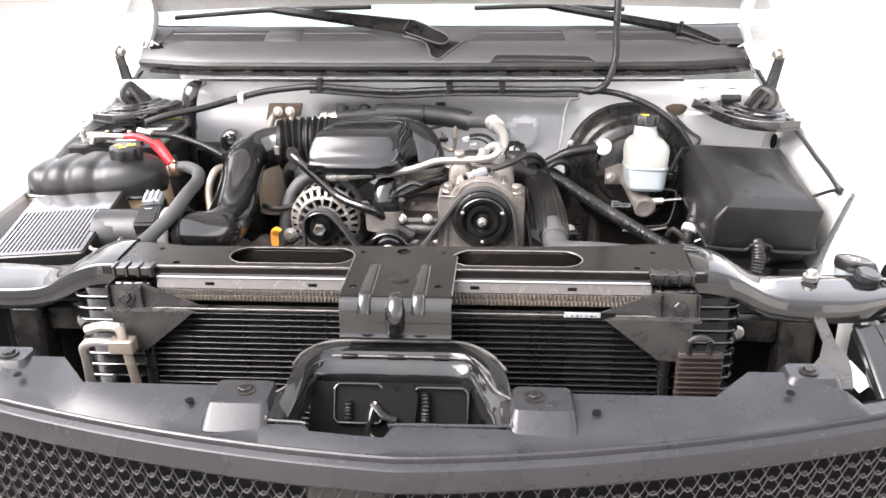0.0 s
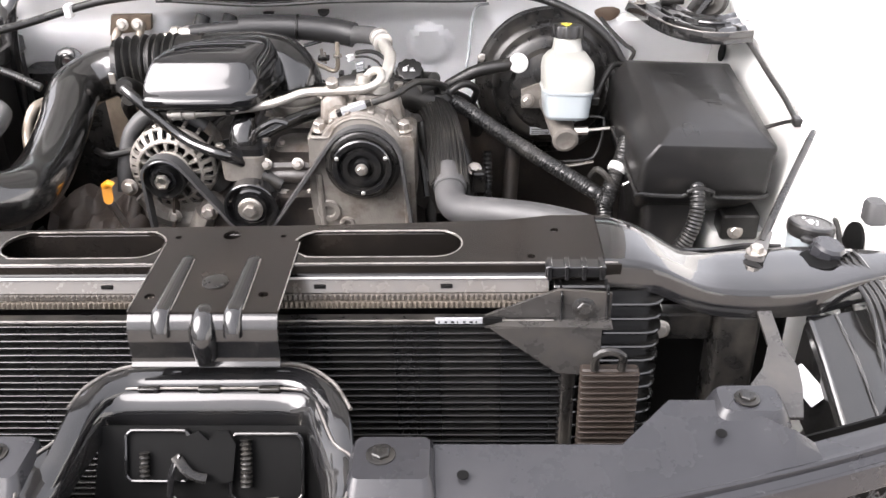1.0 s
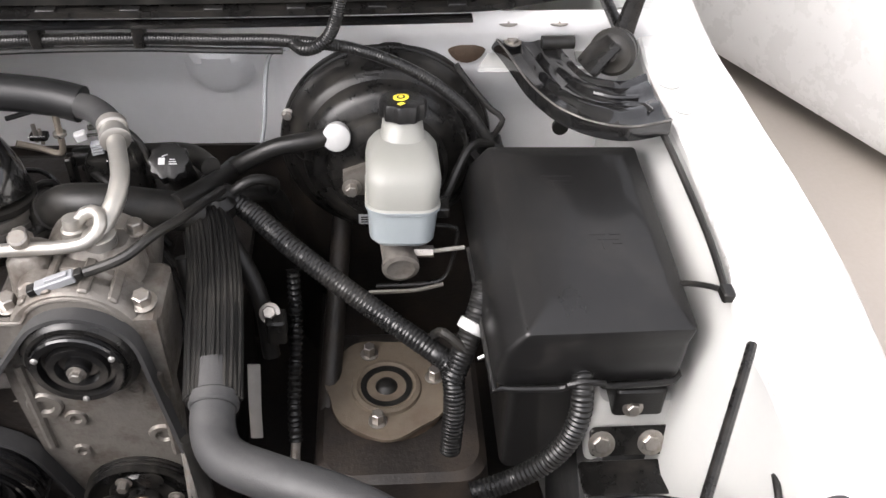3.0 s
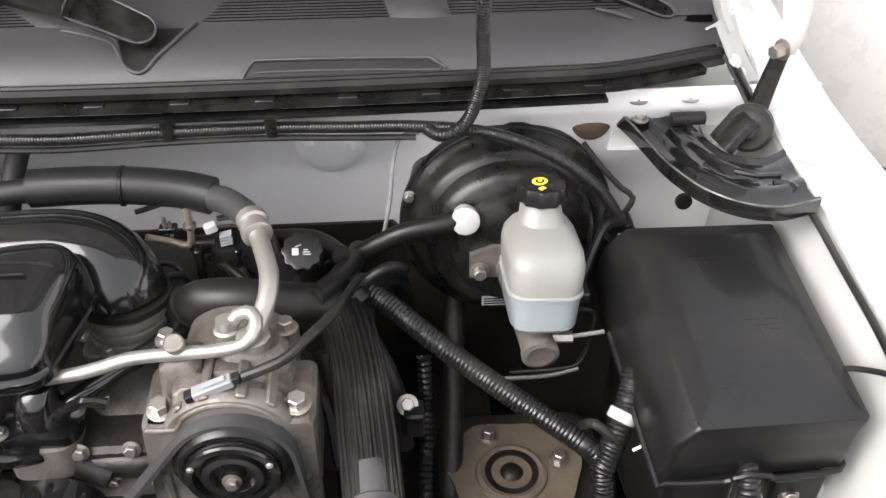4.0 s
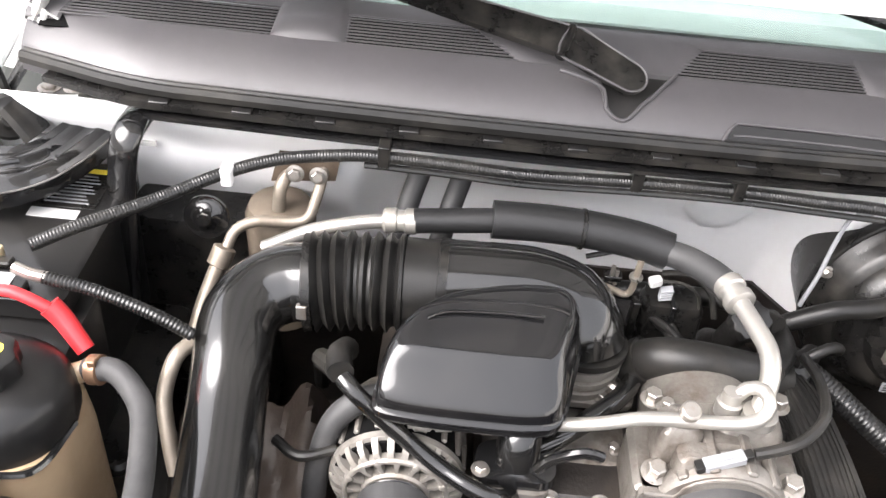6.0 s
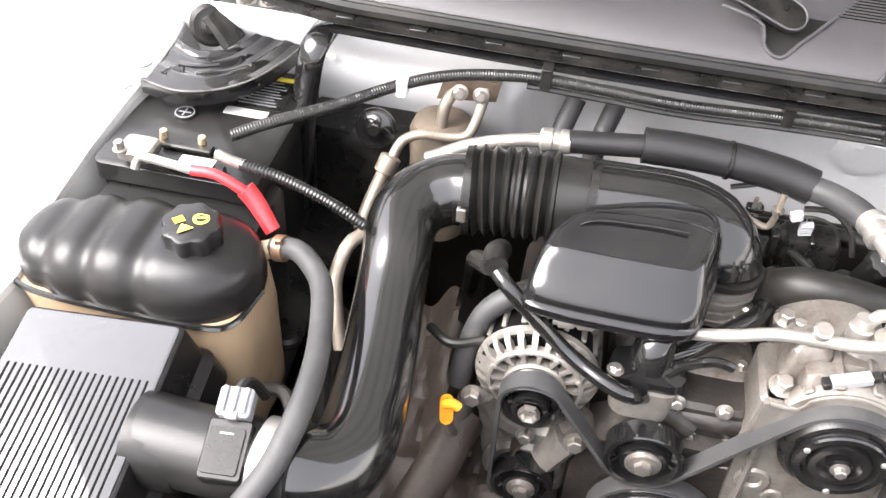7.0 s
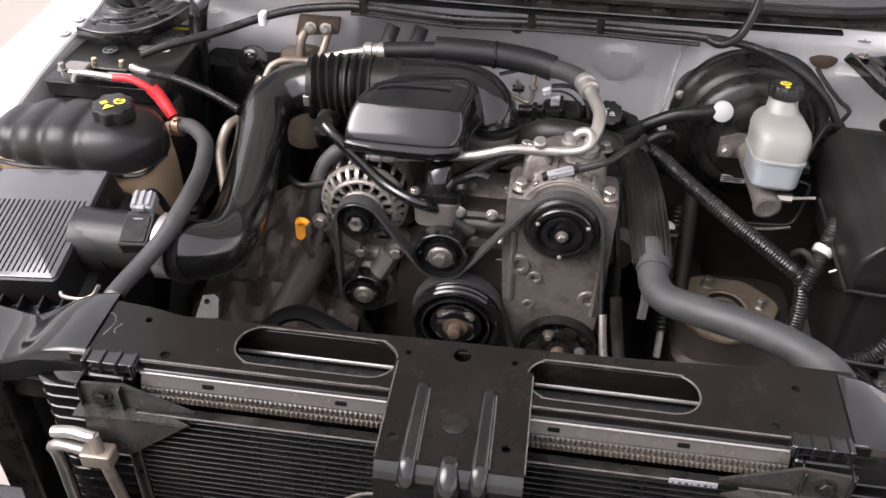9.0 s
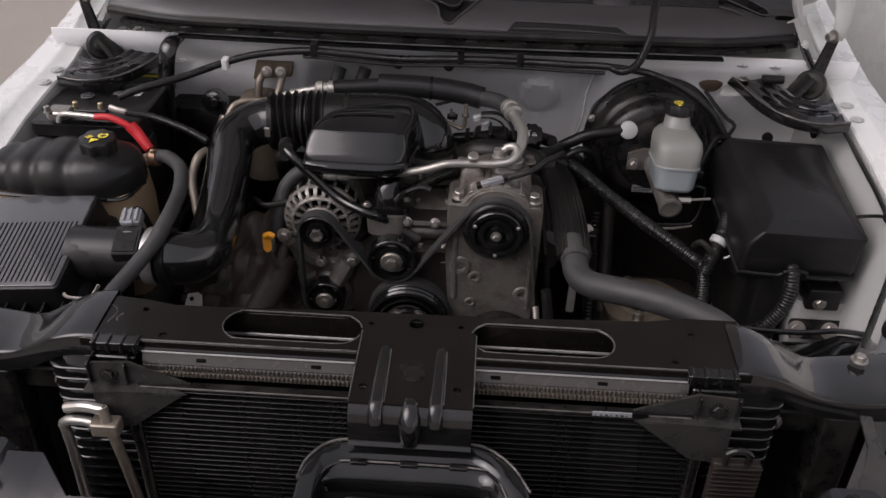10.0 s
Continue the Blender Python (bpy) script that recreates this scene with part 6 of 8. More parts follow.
part("stud", lathe([(0, 0.006), (0.018, 0.005), (0.019, 0.004)], (-0.648, 0.535, 1.09), (0.1, 0, 1), 12), BRASS, bat)
part("stud", lathe([(0, 0.006), (0.018, 0.005), (0.019, 0.004)], (-0.70, 0.535, 1.09), (0.1, 0, 1), 12), BRASS, bat)
part("post_bridge", block(-0.70, -0.63, 0.52, 0.535, 1.09, 1.098, 0.003, 0.002), STEEL_BLACK, bat)
shift(bat, -0.042, 0.045, -0.004)
part("terminal_ledge", stack([(0.87, -0.69, 0.52, 0.215, 0.11, 0.012), (1.045, -0.69, 0.52, 0.22, 0.115, 0.012), (1.052, -0.69, 0.52, 0.212, 0.107, 0.01)]), PLASTIC, bat, "low black ledge below the terminal")
part("tray", block(-0.79, -0.54, 0.47, 0.76, 0.85, 0.87, 0.02, 0.005), STEEL_BLACK, bat)
pos = thing("positive_cable", (-0.62, 0.48, 1.06), "red battery cable with a bare crimped end and boot", "cable")
part("lug", sweep([(-0.748, 0.512, 1.092), (-0.742, 0.516, 1.106), (-0.728, 0.514, 1.110), (-0.69, 0.507, 1.112), (-0.664, 0.503, 1.112)], 0.0058, 10), PIPE, pos, "bare metal cable lug")
part("cable", sweep([(-0.668, 0.503, 1.112), (-0.64, 0.504, 1.112), (-0.61, 0.501, 1.101), (-0.59, 0.50, 1.088)], 0.0068, 12), RED, pos)
part("boot", sweep([(-0.602, 0.503, 1.098), (-0.59, 0.50, 1.086), (-0.574, 0.49, 1.07), (-0.562, 0.482, 1.058)], lambda u: 0.0125 - 0.0025 * u, 12), RED, pos)
neg = thing("battery_cable", (-0.55, 0.52, 1.06), "black corrugated battery cable with a bare lug", "cable")
part("lug", sweep([(-0.648, 0.535, 1.118), (-0.63, 0.53, 1.115), (-0.612, 0.53, 1.112)], 0.007, 10), STEEL, neg)
part("loom", sweep([(-0.615, 0.53, 1.112), (-0.56, 0.522, 1.108), (-0.50, 0.515, 1.09), (-0.455, 0.51, 1.068)], 0.0078, 12, corrugate=0.001, pitch=0.0045), LOOM, neg)

brace = thing("brace_bar", (-0.59, 0.7, 0.9), "glossy black steel brace from the cowl down behind the battery", "brace")
part("bar", sweep([(-0.583, 0.775, 1.172), (-0.585, 0.745, 1.171), (-0.590, 0.727, 1.155), (-0.600, 0.722, 1.09), (-0.608, 0.72, 1.0), (-0.618, 0.72, 0.90)], 0.02, 16, 0.008, 0.55), ENAMEL, brace)
bolt(brace, (-0.613, 0.712, 0.93), (0, -1, 0.1), 0.007, 0.005)

# ---- brake booster and master cylinder ----
boo = thing("brake_booster", (0.45, 0.8, 0.96), "large glossy black round brake booster on the firewall", "brake booster")
BX = (0.0, -1.0, 0.10)
BC = Vector((0.459, 0.80, 0.967))
part("shell", lathe([(-0.14, 0.10), (-0.12, 0.13), (-0.03, 0.143), (0.0, 0.147), (0.012, 0.147), (0.017, 0.142), (0.022, 0.136), (0.034, 0.131), (0.04, 0.125), (0.044, 0.118), (0.06, 0.112), (0.07, 0.10), (0.074, 0.085), (0.086, 0.078), (0.092, 0.06), (0.094, 0.03)], BC, BX, 64), STEEL_BLACK, boo)
part("rim", lathe([(-0.010, 0.144), (-0.008, 0.151), (0.004, 0.152), (0.008, 0.150), (0.010, 0.144)], BC, BX, 64), STEEL_BLACK, boo)
part("check_valve", lathe([(0, 0.016), (0.012, 0.015), (0.014, 0.019), (0.026, 0.019), (0.028, 0.016)], (0.393, 0.732, 1.028), (-0.05, -0.9, 0.3), 24), OFFWHITE, boo, "white plastic check valve")
part("check_grommet", lathe([(-0.01, 0.018), (0.004, 0.018), (0.005, 0.012)], (0.395, 0.735, 1.03), (0, -0.7, 0.7), 24), STEEL_BLACK, boo)
part("info_label", block(0.417, 0.463, -0.008, 0.008, 0, 0.0008, 0.001, 0.0003, m=pose(0, 0.708, 0.895, 84)), PALE, boo, "small white printed label")
for k in range(3):
    part("label_bar", block(0.42, 0.455 + 0.004 * k, -0.0055 + 0.004 * k, -0.0035 + 0.004 * k, 0.0009, 0.0013, 0.0005, 0.0001, m=pose(0, 0.708, 0.895, 84)), STEEL_BLACK, boo)
part("edge_bracket", plate([(0.30, 0.96), (0.345, 0.98), (0.35, 1.03), (0.325, 1.045), (0.298, 1.03)], 0.004, pose(0, 0.80, 0, 80)), GLOSS, boo)
bolt(boo, (0.322, 0.79, 1.02), (0, -1, 0.2), 0.006, 0.008)
bh = thing("vacuum_hose", (0.33, 0.73, 1.0), "grey printed vacuum hose to the booster", "hose")
part("hose", sweep([(0.388, 0.722, 1.033), (0.36, 0.712, 1.03), (0.315, 0.71, 1.022), (0.285, 0.71, 1.008), (0.258, 0.71, 0.992), (0.235, 0.712, 0.973), (0.21, 0.72, 0.955)], 0.0125, 16), RUBBER, bh)

mc = thing("brake_master_cylinder", (0.47, 0.62, 0.93), "alloy brake master cylinder with a milky fluid bottle and black cap", "master cylinder")
part("cylinder", sweep([(0.458, 0.705, 0.962), (0.463, 0.66, 0.955), (0.470, 0.585, 0.945), (0.472, 0.555, 0.942)], lambda u: 0.026 - 0.004 * u, 18), CAST, mc)
part("end_plug", lathe([(-0.004, 0.024), (0.004, 0.024), (0.006, 0.018), (0.004, 0.012)], (0.472, 0.556, 0.942), (0.05, -1, -0.12), 20), CAST, mc)
part("flange", plate([(-0.06, -0.018), (0.06, -0.018), (0.06, 0.018), (0.03, 0.03), (-0.03, 0.03), (-0.06, 0.018)], 0.012, pose(0.458, 0.698, 0.966, 85, 0, 0)), CAST, mc)
for x in (0.41, 0.506):
    bolt(mc, (x, 0.69, 0.966), (0, -1, 0.1), 0.009, 0.012)
T = Matrix.Translation((0.474, 0.606, 0.972)) @ pose(0, 0, 0, -8, 2, 0) @ Matrix.Diagonal((1.1, 1.08, 1.0, 1.0))
part("bottle", stack([(0.0, 0, -0.005, 0.066, 0.09, 0.018), (0.006, 0, -0.005, 0.074, 0.098, 0.02), (0.045, 0, 0, 0.08, 0.105, 0.022), (0.047, 0, 0, 0.085, 0.11, 0.023), (0.0505, 0, 0, 0.085, 0.11, 0.023)], m=T), MILK, mc, "milky bluish fluid bottle")
part("bottle_top", stack([(0.0507, 0, 0, 0.085, 0.11, 0.023), (0.053, 0, 0, 0.081, 0.106, 0.022), (0.085, 0, 0.002, 0.084, 0.108, 0.022), (0.098, 0, 0.006, 0.08, 0.10, 0.022), (0.108, 0, 0.014, 0.066, 0.082, 0.022), (0.114, 0, 0.026, 0.05, 0.05, 0.02), (0.128, 0.0, 0.034, 0.046, 0.046, 0.022), (0.135, 0, 0.036, 0.046, 0.046, 0.022)], m=T), CREAM, mc, "cream upper half of the bottle")
capm = T @ Vector((0, 0.036, 0.134))
cap = knob_cap(mc, capm, 0.029, 0.024, 10, PLASTIC, T.to_3x3() @ Vector((0, 0, 1)), label="black screw cap with a yellow symbol")
mk = T @ Vector((0, 0.034, 0.1585))
ax = T.to_3x3() @ Vector((0, 0, 1))
mark(cap, circle(0, 0.004, 0.011, 20, 0.009), mk, ax)
mark(cap, circle(0, 0.004, 0.006, 16, 0.005), mk + ax * 0.0006, ax, material=PLASTIC)
mark(cap, circle(0, 0.004, 0.003, 12), mk + ax * 0.0012, ax)
mark(cap, [(-0.018, -0.012), (-0.009, -0.012), (-0.009, -0.006), (-0.018, -0.006)], mk, ax)
part("level_sensor", block(0.518, 0.535, 0.585, 0.615, 0.995, 1.01, 0.003, 0.002), STEEL_BLACK, mc)
part("line_nut", sweep([(0.49, 0.575, 0.95), (0.515, 0.572, 0.952)], 0.008, 6), STEEL, mc)
part("brake_line", sweep([(0.51, 0.572, 0.952), (0.555, 0.575, 0.955)], 0.003, 8), PIPE, mc)
part("brake_line", sweep([(0.50, 0.61, 0.965), (0.54, 0.605, 0.965), (0.548, 0.60, 0.955), (0.535, 0.585, 0.90), (0.51, 0.58, 0.888), (0.44, 0.58, 0.885)], 0.003, 8), STEEL_BLACK, mc)
part("brake_line", sweep([(0.53, 0.58, 0.885), (0.49, 0.575, 0.880), (0.43, 0.575, 0.878)], 0.003, 8), STEEL, mc)

# ---- fuse box ----
fb = thing("fuse_box", (0.70, 0.55, 0.8), "large black plastic fuse box with sloping lid edges", "fuse box")
ex, ey = Vector((0.1905, 0.014, -0.0135)).normalized(), Vector((-0.03, 0.283, 0.0485)).normalized()
ez = ex.cross(ey).normalized()
ey = ez.cross(ex)
FB = Matrix.Translation((0.693, 0.514, 1.030)) @ Matrix((ex, ey, ez)).transposed().to_4x4()
part("lid", stack([(-0.09, -0.010, -0.002, 0.222, 0.302, 0.014), (-0.086, -0.010, -0.002, 0.226, 0.306, 0.014), (-0.05, -0.010, -0.001, 0.222, 0.300, 0.012), (-0.034, -0.010, 0, 0.218, 0.296, 0.010), (-0.026, -0.008, 0, 0.212, 0.294, 0.008), (-0.004, -0.001, 0, 0.200, 0.29, 0.005),
                   (-0.001, 0, 0, 0.1965, 0.2875, 0.005), (0.0, 0, 0, 0.192, 0.283, 0.004), (0.0075, 0, 0.004, 0.158, 0.24, 0.008), (0.0095, 0, 0.005, 0.145, 0.225, 0.012)], m=FB), PLASTIC, fb)
part("lip", sweep([FB @ Vector(p) for p in ((-0.123, 0.05, -0.09), (-0.123, -0.14, -0.09), (-0.115, -0.156, -0.09), (-0.045, -0.16, -0.09), (-0.038, -0.163, -0.078), (-0.018, -0.165, -0.070), (0.004, -0.163, -0.078), (0.012, -0.16, -0.09), (0.094, -0.157, -0.09), (0.103, -0.14, -0.09))], 0.004, 8), PLASTIC, fb)
part("base", stack([(-0.17, -0.010, 0.03, 0.17, 0.24, 0.02), (-0.12, -0.010, 0.005, 0.20, 0.285, 0.016), (-0.09, -0.010, -0.002, 0.212, 0.295, 0.014)], m=FB), PLASTIC, fb)
part("foot", block(0.735, 0.80, 0.405, 0.46, 0.812, 0.86, 0.006, 0.003), PLASTIC, fb)
part("lower_housing", block(0.60, 0.695, 0.41, 0.68, 0.70, 0.90, 0.015, 0.006), PLASTIC, fb)
bolt(fb, (0.759, 0.405, 0.83), (0, -1, 0.3), 0.009, 0.008)
for cx, cy in ((-0.02, 0.075), (0.02, -0.02)):
    for dx, dy, w, d in ((-0.012, 0.008, 0.02, 0.002), (0.010, 0.008, 0.014, 0.002), (0.0, 0.0, 0.026, 0.0018), (-0.008, -0.008, 0.002, 0.012), (0.010, -0.006, 0.012, 0.002)):
        part("moulded_mark", block(cx + dx - w / 2, cx + dx + w / 2, cy + dy - d / 2, cy + dy + d / 2, 0.0092, 0.0101, 0.0005, 0.0002, m=FB), PLASTIC, fb)

shelf = thing("fender_shelf", (0.72, 0.24, 0.85), "white painted shelf with a black bolted bracket", "bracket")
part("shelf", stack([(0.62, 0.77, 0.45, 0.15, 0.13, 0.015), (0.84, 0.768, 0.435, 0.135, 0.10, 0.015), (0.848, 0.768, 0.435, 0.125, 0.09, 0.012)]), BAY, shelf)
bp = part("bolted_plate", block(0.69, 0.805, -0.02, 0.02, 0.0, 0.006, 0.008, 0.002, m=pose(0, 0.366, 0.80, 60)), STEEL_BLACK, shelf)
part("flange", block(0.675, 0.83, 0.30, 0.352, 0.772, 0.777, 0.006, 0.002), STEEL_BLACK, shelf)
for x in (0.705, 0.77):
    bolt(bp, (x, 0.359, 0.802), (0, -0.86, 0.5), 0.012, 0.006)

shift(shelf, 0.02, 0.034, -0.03)
cover = thing("side_shield", (0.68, 0.13, 0.85), "black pressed shield between the bar and the fender", "shield")
part("sheet", grid_sheet([[(x, 0.06, 0.93 + dz), (x, 0.10, 0.92 + dz), (x, 0.15, 0.90 + dz), (x, 0.20, 0.88 + dz), (x, 0.21, 0.87 + dz)] for x, dz in ((0.53, 0.0), (0.56, 0.0), (0.60, -0.02), (0.64, -0.03), (0.68, -0.02), (0.72, 0.0), (0.77, 0.0))], 0.004), GLOSS, cover)
part("bead", sweep([(0.54, 0.10, 0.925), (0.575, 0.11, 0.922), (0.61, 0.09, 0.908), (0.66, 0.09, 0.90), (0.69, 0.12, 0.915), (0.74, 0.13, 0.918)], 0.006, 8), GLOSS, cover)
part("edge", sweep([(0.53, 0.206, 0.885), (0.58, 0.21, 0.875), (0.66, 0.212, 0.872), (0.72, 0.212, 0.88), (0.77, 0.20, 0.885)], 0.005, 8), GLOSS, cover)
bolt(cover, (0.735, 0.09, 0.93), r=0.007, h=0.005)
shift(cover, y=0.014, z=0.024)

washer = thing("washer_filler", (0.755, 0.09, 0.9), "black washer fluid cap on a pale filler neck", "washer cap")
part("neck", lathe([(-0.09, 0.022), (-0.02, 0.027), (-0.005, 0.029), (0.0, 0.028)], (0.76, 0.098, 1.002), (0.12, 0.12, 1), 28), MILK, washer, "pale filler neck")
cap = part("cap", lathe([(-0.006, 0.029), (0.0, 0.0315), (0.010, 0.0315), (0.013, 0.029), (0.0135, 0.025), (0.0125, 0.024)], (0.76, 0.098, 1.002), (0.12, 0.12, 1), 36), PLASTIC, washer)
part("tab", block(-0.009, 0.009, -0.045, -0.03, 0.0, 0.008, 0.004, 0.002, m=Matrix.Translation((0.76, 0.098, 1.0)) @ pose(0, 0, 0, -6, 6, -25)), PLASTIC, washer)
wp, wa = Vector((0.76, 0.098, 1.002)) + Vector((0.12, 0.12, 1)).normalized() * 0.0127, (0.12, 0.12, 1)
for pts in ([(-0.016, -0.004), (-0.013, -0.010), (0.013, -0.010), (0.016, -0.004), (0.013, -0.004), (0.011, -0.0075), (-0.011, -0.0075), (-0.013, -0.004)], [(-0.016, 0.002), (0.016, 0.002), (0.012, 0.012), (0.009, 0.012), (0.012, 0.005), (-0.012, 0.005), (-0.009, 0.012), (-0.012, 0.012)],
            [(-0.0015, -0.002), (0.0015, -0.002), (0.0015, 0.018), (-0.0015, 0.018)], circle(0.018, 0.022, 0.004, 12)):
    mark(cap, [(0.6 * x, 0.6 * y - 0.002) for x, y in pts], wp, wa, 25, PRINT)
rod = thing("support_rod", (0.76, 0.18, 1.0), "black diagonal support rod bolted to the bar", "rod")
part("rod", sweep([(0.676, 0.038, 1.018), (0.69, 0.066, 1.022), (0.75, 0.175, 1.042), (0.806, 0.276, 1.058), (0.819, 0.30, 1.06)], 0.0055, 10), STEEL_BLACK, rod)
part("flat_end", sweep([(0.656, 0.0, 1.0165), (0.664, 0.014, 1.018), (0.676, 0.036, 1.019), (0.69, 0.062, 1.021)], lambda u: 0.0125 - 0.006 * u, 12, 0.004, 0.3), STAY, rod)
bolt(rod, (0.661, 0.009, 1.021), r=0.0085, h=0.009)
def head_lamp(s):
    l = thing("headlamp_housing", (s * 0.79, -0.06, 0.85), "black ribbed headlamp housing behind the grille", "headlamp", "headlamps")
    cols = [((0.708, -0.058, 0.85), (0.712, -0.105, 0.84), (0.72, -0.175, 0.82), (0.725, -0.2, 0.78)), ((0.711, -0.060, 0.955), (0.716, -0.108, 0.932), (0.726, -0.178, 0.885), (0.73, -0.205, 0.8)),
            ((0.716, -0.057, 0.965), (0.722, -0.106, 0.94), (0.732, -0.176, 0.892), (0.735, -0.2, 0.8)), ((0.735, -0.05, 0.964), (0.744, -0.104, 0.937), (0.756, -0.17, 0.888), (0.76, -0.19, 0.8)),
            ((0.752, -0.046, 0.963), (0.765, -0.10, 0.935), (0.78, -0.165, 0.885), (0.785, -0.185, 0.8)), ((0.79, -0.042, 0.968), (0.805, -0.085, 0.938), (0.825, -0.135, 0.885), (0.83, -0.155, 0.8)),
            ((0.835, -0.03, 0.955), (0.85, -0.065, 0.922), (0.865, -0.105, 0.875), (0.87, -0.125, 0.8))]
    part("body", grid_sheet([[(s * x, y, z) for x, y, z in c] for c in cols], 0.004), DUCT, l)
    part("top", grid_sheet([[(s * 0.712, -0.058, 0.965), (s * 0.73, -0.02, 0.955)], [(s * 0.752, -0.046, 0.963), (s * 0.76, -0.012, 0.955)], [(s * 0.835, -0.03, 0.955), (s * 0.835, 0.0, 0.945)]], 0.004), DUCT, l)
    for i, r in ((2, 0.004), (4, 0.0022), (5, 0.0022)):
        part("rib", sweep([(s * x, y, z) for x, y, z in cols[i][:3]], r, 8), DUCT, l)
    left, right = [((0.766, 0.024, 1.004), (0.769, 0.012, 1.0055), (0.788, -0.043, 0.984), (0.794, -0.075, 0.955), (0.799, -0.115, 0.90), (0.80, -0.12, 0.84)), ((0.793, 0.034, 1.004), (0.796, 0.022, 1.0055), (0.816, -0.038, 0.984), (0.828, -0.064, 0.955), (0.842, -0.092, 0.90), (0.845, -0.097, 0.84))]
    rows = [[(s * (a[0] + (b[0] - a[0]) * q), a[1] + (b[1] - a[1]) * q, a[2] + (b[2] - a[2]) * q) for a, b in zip(left, right)] for q in (0, 0.33, 0.66, 1)]
    part("bridge", grid_sheet(rows, 0.004), PLASTIC, l)
    part("bridge_tab", lathe([(-0.006, 0.02), (0.0, 0.02), (0.003, 0.017)], (s * 0.789, 0.035, 0.996), (0, -0.1, 1), 20), PLASTIC, l)
    for r in rows:
        part("rib", sweep(r, 0.0032, 8), DUCT, l)
    part("adjuster", lathe([(-0.02, 0.018), (0.0, 0.022), (0.014, 0.022), (0.018, 0.018)], (s * 0.757, 0.03, 1.004), (s * 0.2, -0.1, 1), 10), GREY_PLASTIC, l, "grey adjuster knob")
    bolt(l, (s * 0.789, 0.035, 0.999), r=0.007, h=0.004, material=GREY_PLASTIC)
    # Dark disc in place of a cut hole, its shade as colour
    part("hole", lathe([(0, 0.024), (0.002, 0.024), (0.002, 0.018)], (s * 0.742, 0.012, 1.0065), (0, 0, 1), 20), CORE_SHADE, l)
    bolt(l, (s * 0.752, -0.038, 0.962), r=0.006, h=0.005, material=CREAM)
    part("bar_code_label", block(-0.013, 0.013, -0.024, 0.024, 0.0, 0.001, 0.001, 0.0003, m=pose(s * 0.703, -0.12, 0.91, 30, s * -30, s * 20)), OFFWHITE, l, "white printed label")
    rows = [[(s * (a + (b_ - a) * q), y, z) for y, z, a, b_ in ((-0.075, 0.988, 0.645, 0.662), (-0.08, 0.986, 0.645, 0.662), (-0.115, 0.966, 0.650, 0.668), (-0.15, 0.96, 0.635, 0.676), (-0.18, 0.956, 0.612, 0.672), (-0.225, 0.95, 0.61, 0.66))] for q in (0, 0.5, 1)]
    part("stay", grid_sheet(rows, 0.004), GUSSET, l, "flat grey steel stay")


head_lamp(1)
dark = thing("headlamp_housing", (-0.8, -0.1, 0.7), "black back of a headlamp housing deep beside the radiator", "headlamp", "headlamps")
part("body", stack([(0.60, -0.80, -0.10, 0.16, 0.2, 0.04), (0.80, -0.80, -0.10, 0.17, 0.2, 0.04), (0.85, -0.80, -0.08, 0.12, 0.13, 0.03)]), PLASTIC, dark)
for s in (-1, 1):
    fill = thing("radiator_side_panel", (s * 0.58, -0.05, 0.75), "black side panel beside the radiator, its sheet darkened for shade", "panel")
    # Sheet is near black to stand for the shaded gap beside the radiator
    part("sheet", block(*sorted((s * 0.51, s * 0.72)), 0.01, 0.03, 0.45, 0.95, 0.01, 0.004), CORE_SHADE, fill)
    part("post", block(*sorted((s * 0.60, s * 0.655)), -0.075, -0.02, 0.45, 0.98, 0.01, 0.004), STEEL_BLACK, fill)
    part("bracket", block(*sorted((s * 0.52, s * 0.60)), -0.055, -0.03, 0.93, 0.97, 0.006, 0.003), STEEL_BLACK, fill)
    bolt(fill, (s * 0.535, -0.058, 0.95), (0, -1, 0.2), 0.008, 0.006)

# ---- hoses, pipes and looms ----
def hose(name, label, pts, r, material, category="hose", piece="hose", **kw):
    t = thing(name, pts[len(pts) // 2], label, category)
    part(piece, sweep(pts, r, **kw), material, t)
    return t


t = hose("radiator_hose", "thick dusty grey radiator hose bent down to the radiator", [(0.260, 0.38, 0.962), (0.264, 0.34, 0.955), (0.267, 0.30, 0.948), (0.285, 0.265, 0.95), (0.33, 0.235, 0.96), (0.40, 0.20, 0.968), (0.46, 0.16, 0.972), (0.495, 0.12, 0.972), (0.508, 0.07, 0.968), (0.512, 0.04, 0.96)], 0.024, HOSE, n=20)
part("clamp", sweep([(0.475, 0.045, 0.985), (0.51, 0.055, 0.998), (0.545, 0.06, 0.985)], 0.005, 8), STEEL, t)
part("clamp_ear", block(0.53, 0.56, 0.045, 0.06, 0.985, 1.01, 0.003, 0.002), STEEL_BLACK, t)
for k in range(3):
    part("print_mark", block(0.487 + 0.008 * k, 0.492 + 0.008 * k, 0.075, 0.083, 0.9945, 0.9955, 0.001, 0.0003), PRINT, t)
t = thing("heat_sleeve", (0.25, 0.45, 0.95), "ribbed black sleeve over the hose beside the compressor", "sleeve")
line = [(0.215, 0.63, 0.985), (0.235, 0.58, 0.99), (0.25, 0.50, 0.985), (0.258, 0.42, 0.972), (0.264, 0.335, 0.955)]
part("sleeve", sweep(line, 0.03, 12, 0.02, shape=[(0.03 * math.cos(a), 0.019 * math.sin(a)) for a in [2 * math.pi * k / 24 for k in range(24)]]), RUBBER, t)
